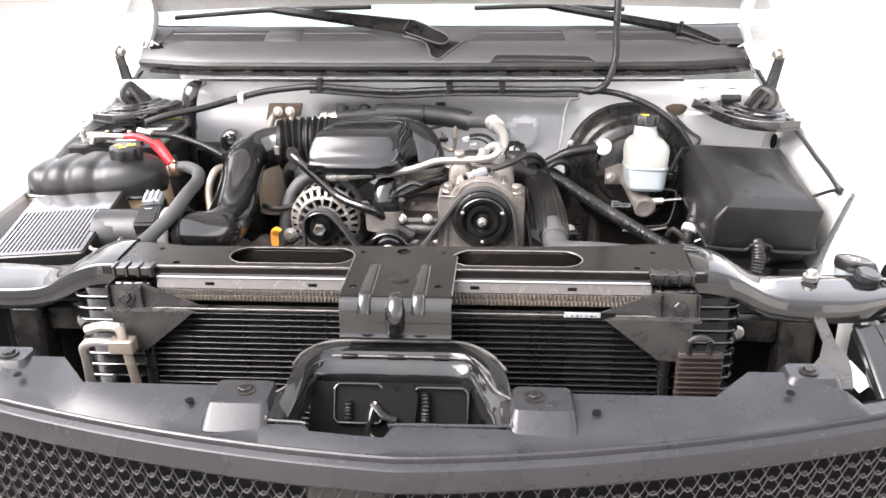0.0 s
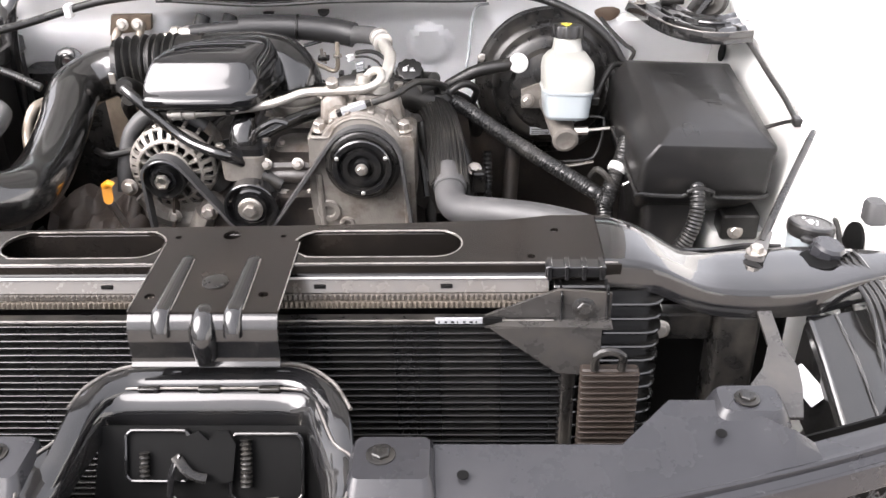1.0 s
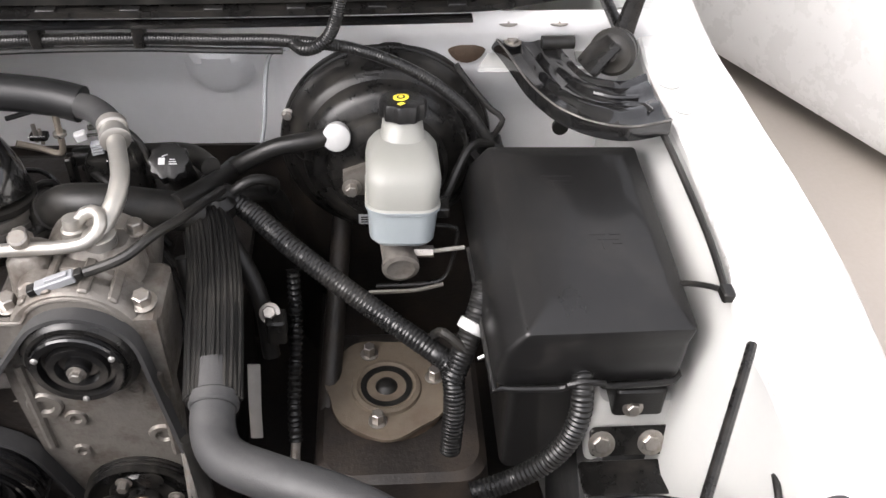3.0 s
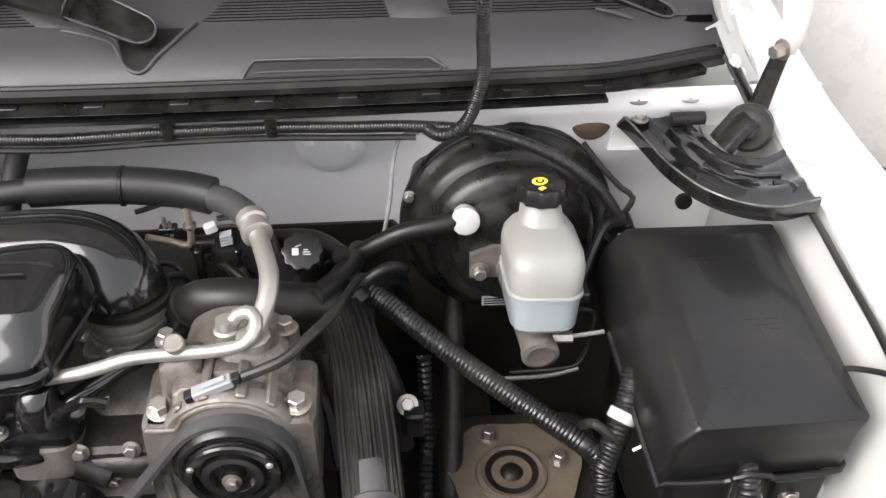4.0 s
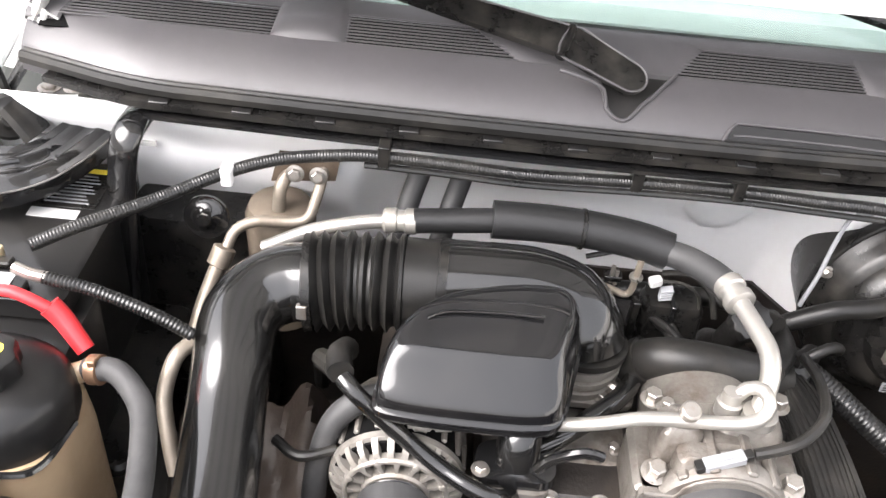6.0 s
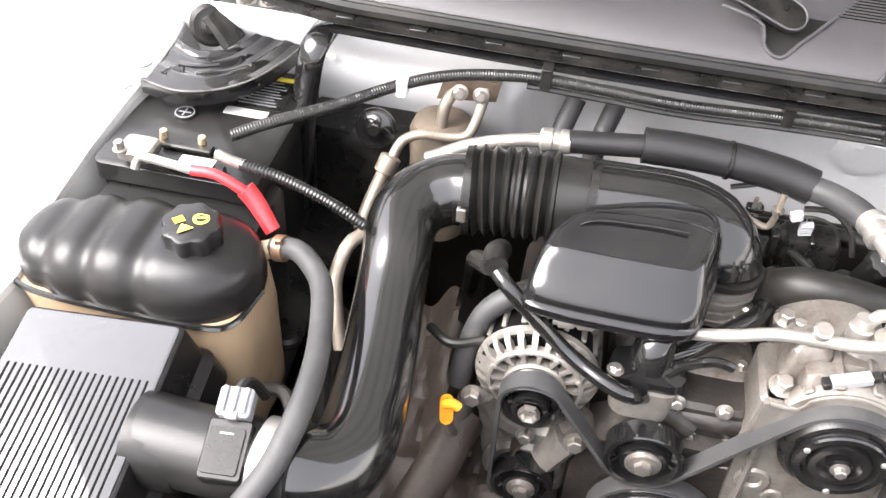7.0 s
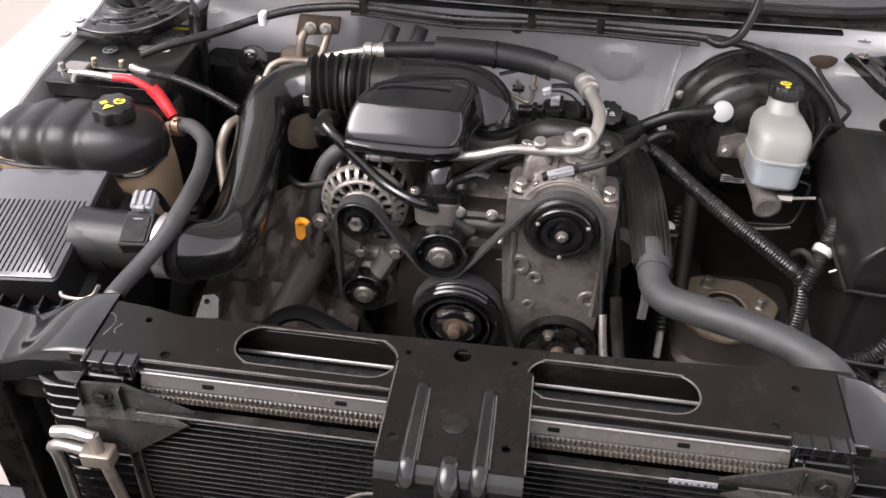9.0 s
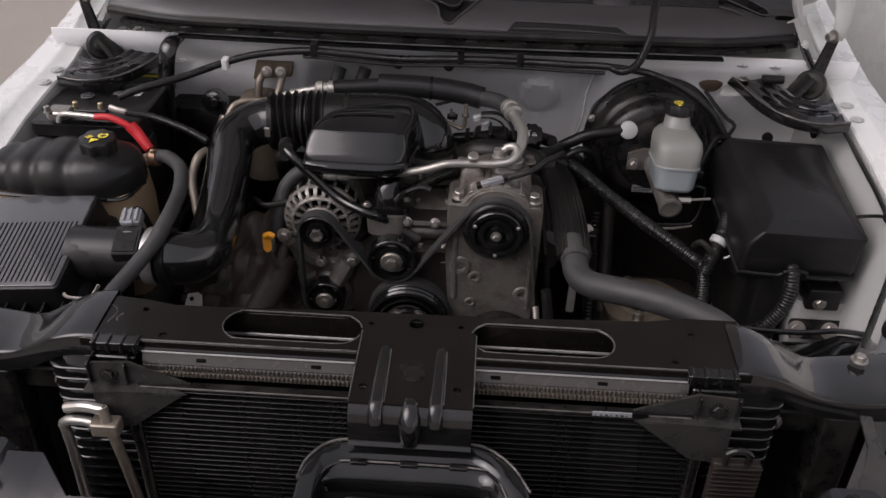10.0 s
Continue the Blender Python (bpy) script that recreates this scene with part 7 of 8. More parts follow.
for k in range(13):
    q = radians(8 + 13.7 * k)
    wave = 0.0018 * math.sin(2.4 * k)
    part("fold", sweep([(x + 0.03 * math.cos(q) + wave * (i % 2), y, z + 0.019 * math.sin(q)) for i, (x, y, z) in enumerate(line)], 0.0027, 6, 0.01), RUBBER, t)
part("cuff", lathe([(-0.008, 0.0255), (-0.006, 0.027), (0.006, 0.027), (0.008, 0.025)], (0.265, 0.335, 0.955), (0.02, -1, -0.2), 28), HOSE, t)
t = thing("engine_loom", (0.42, 0.5, 0.93), "thick black corrugated loom crossing to the fuse box", "loom")
part("loom", sweep([(0.22, 0.66, 1.0), (0.28, 0.62, 0.985), (0.34, 0.57, 0.96), (0.42, 0.515, 0.925), (0.51, 0.457, 0.888), (0.53, 0.44, 0.875), (0.535, 0.42, 0.83), (0.53, 0.40, 0.76)], 0.0145, 14, corrugate=0.0012, pitch=0.0055), LOOM, t)
part("loom", sweep([(0.575, 0.50, 0.965), (0.565, 0.475, 0.94), (0.545, 0.445, 0.90), (0.53, 0.425, 0.87)], 0.0155, 14, corrugate=0.0013, pitch=0.0055), LOOM, t)
part("white_tape", lathe([(-0.007, 0.016), (-0.006, 0.0175), (0.006, 0.0175), (0.007, 0.016)], (0.556, 0.462, 0.926), (0.5, 0.6, 0.7), 20), OFFWHITE, t, "white tape band")
part("wire_end", sweep([(0.56, 0.42, 0.915), (0.585, 0.425, 0.925)], 0.002, 6), PRINT, t)
part("strap", sweep([(0.51, 0.465, 0.91), (0.52, 0.45, 0.93), (0.545, 0.44, 0.91)], 0.006, 8), RUBBER, t)
hose("fuse_box_loom", "black corrugated loom leaving the fuse box", [(0.675, 0.385, 0.935), (0.675, 0.362, 0.922), (0.672, 0.345, 0.895), (0.66, 0.335, 0.86), (0.635, 0.33, 0.825), (0.595, 0.325, 0.80), (0.55, 0.32, 0.785)], 0.014, LOOM, "loom", "loom", n=14, corrugate=0.0018, pitch=0.006)
t = hose("firewall_loom", "black corrugated loom clipped along the firewall", [(-0.64, 0.555, 1.115), (-0.60, 0.58, 1.125), (-0.53, 0.635, 1.13), (-0.46, 0.685, 1.142), (-0.40, 0.71, 1.152), (-0.33, 0.722, 1.158), (-0.277, 0.725, 1.160), (-0.20, 0.735, 1.152), (-0.10, 0.74, 1.145), (0.03, 0.74, 1.150), (0.153, 0.742, 1.150), (0.25, 0.737, 1.15), (0.33, 0.73, 1.152), (0.42, 0.72, 1.145), (0.50, 0.71, 1.115), (0.56, 0.70, 1.07), (0.595, 0.695, 1.02)], 0.008, LOOM, "loom", "loom", n=12, corrugate=0.0006, pitch=0.0036)
part("wire", sweep([(-0.30, 0.722, 1.148), (-0.277, 0.722, 1.148), (-0.20, 0.73, 1.1405), (-0.10, 0.735, 1.1335), (0.03, 0.735, 1.1385), (0.153, 0.737, 1.1385), (0.25, 0.732, 1.138), (0.33, 0.725, 1.14)], 0.0042, 8), LOOM, t)
for x, y, z in ((-0.277, 0.727, 1.16), (0.029, 0.742, 1.152), (0.153, 0.744, 1.151)):
    part("strap", block(x - 0.007, x + 0.007, y - 0.011, y + 0.013, z - 0.011, z + 0.018, 0.002, 0.001), STEEL_BLACK, t)
shift(t, y=0.006, z=0.013)
part("white_clip", block(-0.463, -0.449, 0.680, 0.704, 1.142, 1.166, 0.004, 0.002), PRINT, t, "white plastic clip")
hose("washer_hose", "black ribbed washer hose rising to the hood", [(0.343, 0.735, 1.163), (0.358, 0.712, 1.166), (0.378, 0.708, 1.174), (0.395, 0.71, 1.195), (0.408, 0.71, 1.245), (0.406, 0.705, 1.30), (0.405, 0.70, 1.36), (0.405, 0.72, 1.48), (0.40, 0.73, 1.58)], 0.0085, LOOM, n=10, corrugate=0.0007, pitch=0.0034)
hose("booster_wire", "thin wires in a grey sleeve down the firewall", [(0.335, 0.77, 1.135), (0.31, 0.765, 1.13), (0.30, 0.76, 1.09), (0.295, 0.755, 1.04), (0.285, 0.75, 0.99)], 0.003, PALE, "wire", "wire", n=8)
t = hose("fender_wire", "thin black wire along the inner fender", [(0.795, 0.62, 1.105), (0.804, 0.59, 1.092), (0.818, 0.54, 1.068), (0.826, 0.47, 1.052), (0.827, 0.40, 1.040)], 0.0045, RUBBER, "wire", "wire", n=8)
part("wire", sweep([(0.782, 0.45, 1.0), (0.80, 0.44, 1.012), (0.818, 0.415, 1.03), (0.826, 0.398, 1.038)], 0.0035, 8), RUBBER, t)
part("clip", block(0.82, 0.834, 0.385, 0.405, 1.032, 1.046, 0.003, 0.002), RUBBER, t)
hose("fender_wire", "thin black wire hanging by the washer filler", [(0.845, 0.22, 0.95), (0.838, 0.20, 0.96), (0.83, 0.14, 0.94), (0.815, 0.08, 0.93), (0.80, 0.05, 0.96)], 0.004, RUBBER, "wire", "wire", n=8)
hose("fender_wire", "thin black wire hanging by the washer filler", [(0.85, 0.21, 0.955), (0.848, 0.15, 0.95), (0.842, 0.09, 0.94), (0.83, 0.05, 0.95)], 0.003, RUBBER, "wire", "wire", n=8)
t = hose("hinge_wire", "thin black wires behind the fuse box", [(0.555, 0.785, 1.10), (0.575, 0.76, 1.08), (0.60, 0.735, 1.06), (0.615, 0.725, 1.05), (0.60, 0.72, 1.02), (0.585, 0.715, 0.99)], 0.004, RUBBER, "wire", "wire", n=8)
part("plug", block(0.58, 0.615, 0.70, 0.735, 0.985, 1.025, 0.008, 0.003), PLASTIC, t)
for x, z in ((0.71, 0.994),):
    part("retainer", lathe([(0, 0.012), (0.006, 0.012), (0.007, 0.008)], (x, 0.79, z), (0, -1, 0.2), 14), RUBBER, t)
hose("booster_cable", "black cable beside the brake fluid bottle", [(0.60, 0.70, 1.03), (0.57, 0.68, 1.04), (0.55, 0.655, 1.02), (0.535, 0.63, 1.0), (0.525, 0.605, 1.0)], 0.006, RUBBER, "cable", "cable", n=8)
t = thing("brake_fluid_cap", (0.585, 0.72, 1.0), "black clutch fluid cap with white print", "cap")
part("cap", lathe([(-0.02, 0.024), (0.0, 0.026), (0.012, 0.024), (0.013, 0.02)], (0.595, 0.712, 1.0), (0, -0.3, 1), 24), PLASTIC, t)
for k in range(3):
    mark(t, [(-0.008, -0.008 + 0.006 * k), (0.008, -0.008 + 0.006 * k), (0.008, -0.005 + 0.006 * k), (-0.008, -0.005 + 0.006 * k)], (0.595, 0.7082, 1.0132), (0, -0.3, 1), 0, PRINT)

ac = thing("suction_line", (0.0, 0.7, 1.1), "air conditioning hose in a dark foam sleeve with aluminium ends", "hose")
part("left_pipe", sweep([(-0.42, 0.70, 1.04), (-0.36, 0.70, 1.075), (-0.30, 0.70, 1.095), (-0.265, 0.70, 1.102)], 0.009, 12), PIPE, ac)
part("ferrule", lathe([(-0.022, 0.013), (-0.018, 0.016), (-0.006, 0.016), (-0.004, 0.0135), (0.004, 0.0135), (0.006, 0.016), (0.018, 0.016), (0.02, 0.014)], (-0.25, 0.70, 1.104), (1, 0, 0.05), 24), PIPE, ac, "crimped aluminium ferrule")
part("grey_hose", sweep([(-0.235, 0.70, 1.106), (-0.13, 0.71, 1.112)], 0.0155, 16), FOAM, ac)
part("foam", sweep([(-0.14, 0.711, 1.112), (-0.08, 0.713, 1.112), (-0.02, 0.712, 1.11), (0.04, 0.708, 1.104), (0.078, 0.70, 1.098)], 0.0235, 20), FOAM, ac)
part("strap", lathe([(-0.003, 0.0235), (-0.002, 0.0255), (0.002, 0.0255), (0.003, 0.0235)], (-0.03, 0.712, 1.11), (1, 0, -0.05), 24), STEEL_BLACK, ac)
part("grey_hose", sweep([(0.07, 0.70, 1.098), (0.095, 0.68, 1.105), (0.118, 0.65, 1.112), (0.13, 0.63, 1.114)], 0.0165, 16), HOSE, ac)
part("ferrule", lathe([(-0.022, 0.015), (-0.018, 0.018), (-0.008, 0.018), (-0.006, 0.015), (0.002, 0.015), (0.004, 0.018), (0.014, 0.018), (0.016, 0.014)], (0.138, 0.612, 1.114), (0.3, -0.9, -0.05), 24), PIPE, ac, "crimped aluminium ferrule")
part("pipe", sweep([(0.142, 0.60, 1.113), (0.152, 0.565, 1.112), (0.160, 0.53, 1.11), (0.158, 0.50, 1.10), (0.148, 0.475, 1.085), (0.145, 0.462, 1.07)], 0.0108, 14), PIPE, ac)
part("collar", lathe([(0, 0.018), (0.012, 0.018), (0.013, 0.014)], (0.145, 0.464, 1.073), (0, 0, 1), 20), PIPE, ac)
lp = thing("discharge_line", (0.0, 0.44, 1.08), "thin bare aluminium air conditioning pipe in front of the intake", "pipe")
part("pipe", sweep([(-0.215, 0.442, 1.043), (-0.16, 0.446, 1.044), (-0.10, 0.45, 1.048), (-0.05, 0.448, 1.056), (-0.015, 0.446, 1.066), (0.02, 0.446, 1.078), (0.06, 0.448, 1.08), (0.11, 0.448, 1.082), (0.138, 0.45, 1.088), (0.150, 0.462, 1.098), (0.145, 0.478, 1.104), (0.130, 0.482, 1.10), (0.118, 0.477, 1.085)], 0.0075, 12), PIPE, lp)
for x in (-0.2, -0.178):
    part("ferrule", lathe([(-0.01, 0.008), (-0.008, 0.0105), (0.008, 0.0105), (0.01, 0.008)], (x, 0.4435 + (x + 0.2) * 0.1, 1.0435), (1, 0.1, 0.02), 16), PIPE, lp)
part("band", lathe([(-0.004, 0.008), (-0.003, 0.009), (0.003, 0.009), (0.004, 0.008)], (-0.113, 0.449, 1.0465), (1, 0.1, 0.05), 14), STEEL_BLACK, lp)
part("service_valve", lathe([(0, 0.007), (0.006, 0.007), (0.007, 0.0105), (0.016, 0.0105), (0.018, 0.0085)], (0.068, 0.452, 1.083), (0, -0.35, 1), 18), STEEL, lp)
part("valve_nut", lathe([(-0.012, 0.009), (0.0, 0.009)], (0.068, 0.454, 1.083), (0, -0.35, 1), 6), CAST, lp)
part("fitting", lathe([(-0.01, 0.014), (0.006, 0.014), (0.008, 0.011), (0.02, 0.010)], (0.116, 0.476, 1.078), (0, 0.1, 1), 16), PIPE, lp)
conn = thing("compressor_plug", (0.09, 0.42, 1.06), "pale grey compressor plug on a black lead", "plug")
PL = Matrix.Translation((0.107, 0.4165, 1.062)) @ Matrix.Scale(0.88, 4) @ Matrix.Rotation(radians(12), 4, "Z") @ Matrix.Rotation(radians(-14), 4, "Y")
part("body", block(-0.026, 0.022, -0.008, 0.008, -0.006, 0.006, 0.002, 0.0015, m=PL), PALE, conn)
part("latch", block(-0.012, 0.016, -0.004, 0.004, 0.006, 0.009, 0.001, 0.0008, m=PL), PALE, conn)
part("collar", block(0.022, 0.032, -0.006, 0.006, -0.005, 0.005, 0.002, 0.001, m=PL), RUBBER, conn)
part("seat", block(-0.036, -0.026, -0.007, 0.007, -0.005, 0.005, 0.002, 0.001, m=PL), PLASTIC, conn)
part("lead", sweep([(0.136, 0.423, 1.068), (0.155, 0.425, 1.074), (0.18, 0.432, 1.082), (0.205, 0.455, 1.09), (0.225, 0.50, 1.075), (0.24, 0.56, 1.05), (0.25, 0.62, 1.02)], 0.006, 10), RUBBER, conn)
pcv = thing("breather_hose", (-0.2, 0.41, 1.03), "glossy black breather tube from the boot to the cover", "hose")
part("tube", sweep([(-0.285, 0.455, 1.085), (-0.271, 0.443, 1.078), (-0.24, 0.437, 1.048), (-0.205, 0.432, 1.015), (-0.175, 0.42, 1.0), (-0.145, 0.405, 0.994), (-0.116, 0.40, 0.985), (-0.09, 0.43, 0.955), (-0.06, 0.47, 0.91)], 0.0095, 12), DUCT, pcv)
part("elbow", sweep([(-0.29, 0.52, 1.06), (-0.294, 0.49, 1.08), (-0.288, 0.46, 1.087)], 0.014, 12), RUBBER, pcv)
part("bracket", block(-0.06, -0.04, 0.47, 0.49, 0.89, 0.935, 0.003, 0.002), STEEL, pcv)
hose("bypass_hose", "short grey hose on the water pump", [(-0.06, 0.478, 0.905), (-0.03, 0.475, 0.902), (-0.008, 0.478, 0.885), (-0.003, 0.483, 0.855), (-0.006, 0.49, 0.82)], 0.014, HOSE, n=14)
hose("heater_hose", "grey heater hose behind the alternator", [(-0.17, 0.49, 1.0), (-0.21, 0.485, 1.03), (-0.26, 0.48, 1.03), (-0.295, 0.47, 1.0), (-0.31, 0.455, 0.95), (-0.315, 0.44, 0.9)], 0.014, HOSE, n=14)
t = hose("thermostat_hose", "thick black coolant hose arching behind the compressor", [(0.035, 0.60, 1.0), (0.05, 0.592, 1.015), (0.075, 0.58, 1.035), (0.12, 0.572, 1.04), (0.17, 0.58, 1.025), (0.22, 0.60, 1.0)], 0.025, RUBBER, n=20)
for k in range(3):
    part("print_bar", block(-0.004, 0.004, -0.0012, 0.0012, -0.0004, 0.0004, 0.0006, 0.0002, m=pose(0.068 + 0.005 * k, 0.572 - 0.001 * k, 1.0535 + 0.0025 * k, 35, -20, 25)), OFFWHITE, t)
part("clamp", lathe([(-0.006, 0.025), (-0.005, 0.028), (0.005, 0.028), (0.006, 0.025)], (0.05, 0.592, 1.015), (0.7, -0.3, 0.7), 24), STEEL_BLACK, t)
t = thing("oil_filler", (0.19, 0.70, 0.97), "black oil filler cap with white print", "cap")
part("neck", sweep([(0.19, 0.71, 0.95), (0.187, 0.68, 1.0), (0.184, 0.66, 1.03)], 0.019, 18), PLASTIC, t)
cap = knob_cap(t, (0.184, 0.658, 1.032), 0.025, 0.02, 10, PLASTIC, (0, -0.55, 0.84))
for pts in ([(-0.012, -0.006), (-0.004, -0.006), (-0.004, 0.003), (-0.012, 0.003)], [(-0.008, 0.004), (-0.001, 0.007), (-0.001, 0.008), (-0.008, 0.005)], [(0.001, -0.006), (0.011, -0.006), (0.011, -0.0048), (0.001, -0.0048)], [(0.001, -0.003), (0.010, -0.003), (0.010, -0.0018), (0.001, -0.0018)], [(0.002, 0.0), (0.008, 0.0), (0.008, 0.0012), (0.002, 0.0012)]):
    mark(cap, pts, Vector((0.184, 0.658, 1.032)) + Vector((0, -0.55, 0.84)).normalized() * 0.0201, (0, -0.55, 0.84), 0, PRINT)
# heater and evaporator lines on the firewall
ev = thing("evaporator_line", (-0.42, 0.75, 1.0), "bare aluminium evaporator pipes on a rusty fitting", "pipe")
part("pipe", sweep([(-0.36, 0.80, 1.10), (-0.365, 0.775, 1.075), (-0.375, 0.755, 1.05), (-0.40, 0.75, 1.045), (-0.44, 0.745, 1.045), (-0.465, 0.735, 1.035), (-0.475, 0.72, 1.015)], 0.0075, 12), DULL, ev)
part("pipe", sweep([(-0.405, 0.80, 1.09), (-0.415, 0.785, 1.075), (-0.418, 0.78, 1.04)], 0.009, 12), DULL, ev)
part("fitting", lathe([(-0.014, 0.011), (-0.012, 0.015), (0.012, 0.015), (0.014, 0.011)], (-0.48, 0.713, 1.007), (-0.3, -0.5, -0.8), 18), DULL, ev)
part("pipe", sweep([(-0.478, 0.715, 1.01), (-0.49, 0.69, 0.98), (-0.498, 0.665, 0.955), (-0.50, 0.64, 0.94)], 0.010, 12), DULL, ev)
part("pipe", sweep([(-0.465, 0.53, 1.035), (-0.478, 0.51, 1.03), (-0.485, 0.48, 1.0), (-0.475, 0.45, 0.96), (-0.465, 0.43, 0.93)], 0.009, 12), DULL, ev)
part("plate", plate([(-0.43, 1.075), (-0.345, 1.085), (-0.34, 1.115), (-0.42, 1.115)], 0.014, pose(0, 0.795, 0, 90)), RUST, ev)
part("canister", lathe([(-0.14, 0.046), (0.04, 0.048), (0.055, 0.042), (0.06, 0.03)], (-0.42, 0.80, 0.98), (0, 0, 1), 28), TANDUST, ev, "dirty alloy dryer canister")
for x in (-0.395, -0.365):
    bolt(ev, (x, 0.782, 1.10), (0, -1, 0.2), 0.008, 0.008)
for dx in (0.0, 0.055):
    hose("heater_pipe", "grey heater hose going down the firewall", [(-0.235 + dx, 0.80, 1.11), (-0.245 + dx, 0.78, 1.08), (-0.255 + dx, 0.76, 1.04), (-0.27 + dx, 0.74, 0.98)], 0.014, HOSE, n=14)
t = thing("fuel_rail_parts", (0.04, 0.62, 0.98), "small black and steel engine fittings behind the throttle", "fittings")
part("rail", sweep([(-0.008, 0.68, 1.054), (0.018, 0.69, 1.038), (0.034, 0.69, 1.031), (0.042, 0.69, 1.036), (0.0445, 0.69, 1.056), (0.045, 0.69, 1.076), (0.046, 0.69, 1.089)], 0.0045, 10, 0.004), DULL, t, "bent steel fuel line")
part("rail_ring", lathe([(-0.003, 0.005), (-0.002, 0.0085), (0.002, 0.0085), (0.003, 0.005)], (0.0445, 0.69, 1.061), (0, 0, 1), 18), STEEL, t)
part("bracket", block(0.046, 0.055, 0.672, 0.690, 0.955, 1.033, 0.002, 0.0015), STEEL_BLACK, t)
part("bracket_foot", block(0.046, 0.072, 0.668, 0.690, 0.955, 0.961, 0.003, 0.0015), STEEL_BLACK, t)
part("white_plug", block(-0.008, 0.008, -0.006, 0.006, -0.006, 0.006, 0.003, 0.0015, m=pose(0.0695, 0.69, 1.057, 0, -12, 15)), OFFWHITE, t, "small white plug")
part("plug_wire", sweep([(0.078, 0.69, 1.058), (0.0945, 0.69, 1.059), (0.112, 0.69, 1.054), (0.128, 0.69, 1.039), (0.133, 0.685, 1.015)], 0.0022, 8), RUBBER, t)
part("plug_wire", sweep([(0.078, 0.70, 1.063), (0.098, 0.70, 1.066), (0.12, 0.70, 1.062), (0.142, 0.69, 1.044), (0.152, 0.68, 1.015)], 0.004, 8), RUBBER, t)
for k in range(4):
    part("plug_rib", block(-0.008, 0.008, -0.005, 0.005, -0.0014, 0.0014, 0.001, 0.0006, m=pose(0.0865, 0.69, 1.033 + 0.0042 * k, 20, -14, 0)), PALE, t)
part("coil", stack([(0.93, 0.102, 0.705, 0.078, 0.05, 0.012), (1.012, 0.102, 0.705, 0.078, 0.05, 0.012), (1.022, 0.102, 0.705, 0.07, 0.044, 0.012), (1.025, 0.102, 0.705, 0.05, 0.03, 0.01)]), STEEL_BLACK, t, "black coil box")
part("coil_strap", block(0.096, 0.102, 0.677, 0.735, 0.95, 1.027, 0.003, 0.001), GLOSS, t)
part("stud", sweep([(0.0145, 0.69, 1.05), (0.0145, 0.69, 1.075)], 0.003, 8, 0.01), STEEL, t)
part("stud", sweep([(0.0205, 0.69, 1.046), (0.0205, 0.69, 1.068)], 0.0026, 8, 0.01), STEEL, t)
part("clip", block(0.006, 0.028, 0.686, 0.70, 1.052, 1.06, 0.002, 0.001), STEEL_BLACK, t)
part("loom", sweep([(-0.02, 0.70, 1.078), (0.01, 0.705, 1.085), (0.035, 0.71, 1.092), (0.06, 0.72, 1.095)], 0.0035, 8), LOOM, t)
part("loom", sweep([(0.0, 0.65, 1.0), (0.02, 0.655, 1.01), (0.035, 0.66, 1.0), (0.03, 0.65, 0.97)], 0.005, 8), LOOM, t)
part("loom", sweep([(-0.005, 0.67, 1.02), (0.02, 0.67, 1.015), (0.04, 0.665, 0.985), (0.06, 0.65, 0.96)], 0.0035, 8), LOOM, t)
part("lever", sweep([(-0.01, 0.43, 1.03), (-0.03, 0.43, 1.035), (-0.06, 0.43, 1.02), (-0.075, 0.43, 1.0)], 0.006, 8), GLOSS, t)
part("crossover_tube", sweep([(-0.085, 0.462, 0.985), (-0.05, 0.475, 1.0), (0.0, 0.515, 1.008), (0.03, 0.55, 1.006), (0.045, 0.585, 1.0)], 0.0115, 14), DUCT, t)
part("manifold_boss", stack([(0.90, -0.01, 0.52, 0.10, 0.09, 0.02), (0.955, -0.01, 0.52, 0.09, 0.08, 0.02), (0.962, -0.01, 0.52, 0.07, 0.06, 0.02)]), CAST, t)
for x, y in ((-0.04, 0.50), (0.02, 0.50), (0.02, 0.545)):
    bolt(t, (x, y, 0.96), r=0.006, h=0.008)

# strut tower plate, frame and floor of the bay
mt = thing("rubber_mount", (0.45, 0.54, 0.7), "rusty plate with a black rubber mount and three studs", "mount")
wob = [(0.096 * (1 + 0.05 * math.sin(3 * a + 0.6) + 0.03 * math.sin(7 * a)) * math.cos(a), 0.092 * (1 + 0.05 * math.sin(3 * a + 0.6) + 0.03 * math.sin(7 * a)) * math.sin(a)) for a in [2 * math.pi * k / 48 for k in range(48)]]
part("plate", plate(wob, 0.006, pose(0.452, 0.54, 0.705)), TANDUST, mt)
part("cup", lathe([(-0.05, 0.088), (-0.018, 0.09), (-0.006, 0.086)], (0.452, 0.54, 0.705), (0, 0, 1), 32), RUST, mt)
part("collar", lathe([(0.0, 0.052), (0.005, 0.05), (0.007, 0.044), (0.004, 0.04)], (0.448, 0.535, 0.705), (0, 0, 1), 32), TANDUST, mt)
part("rubber", lathe([(0.0, 0.038), (0.006, 0.038), (0.006, 0.03), (0.002, 0.028), (0.002, 0.018), (0.010, 0.012), (0.012, 0.006)], (0.448, 0.535, 0.705), (0, 0, 1), 28), RUBBER, mt)
for a in (115, 255, 10):
    bolt(mt, (0.452 + 0.068 * math.cos(radians(a)), 0.54 + 0.068 * math.sin(radians(a)), 0.705), r=0.009, h=0.018)
shift(mt, 0.003, 0.033, -0.018)
hs = thing("heat_shield", (-0.36, 0.42, 0.7), "brown heat stained exhaust shield below the intake duct", "heat shield")
rows = []
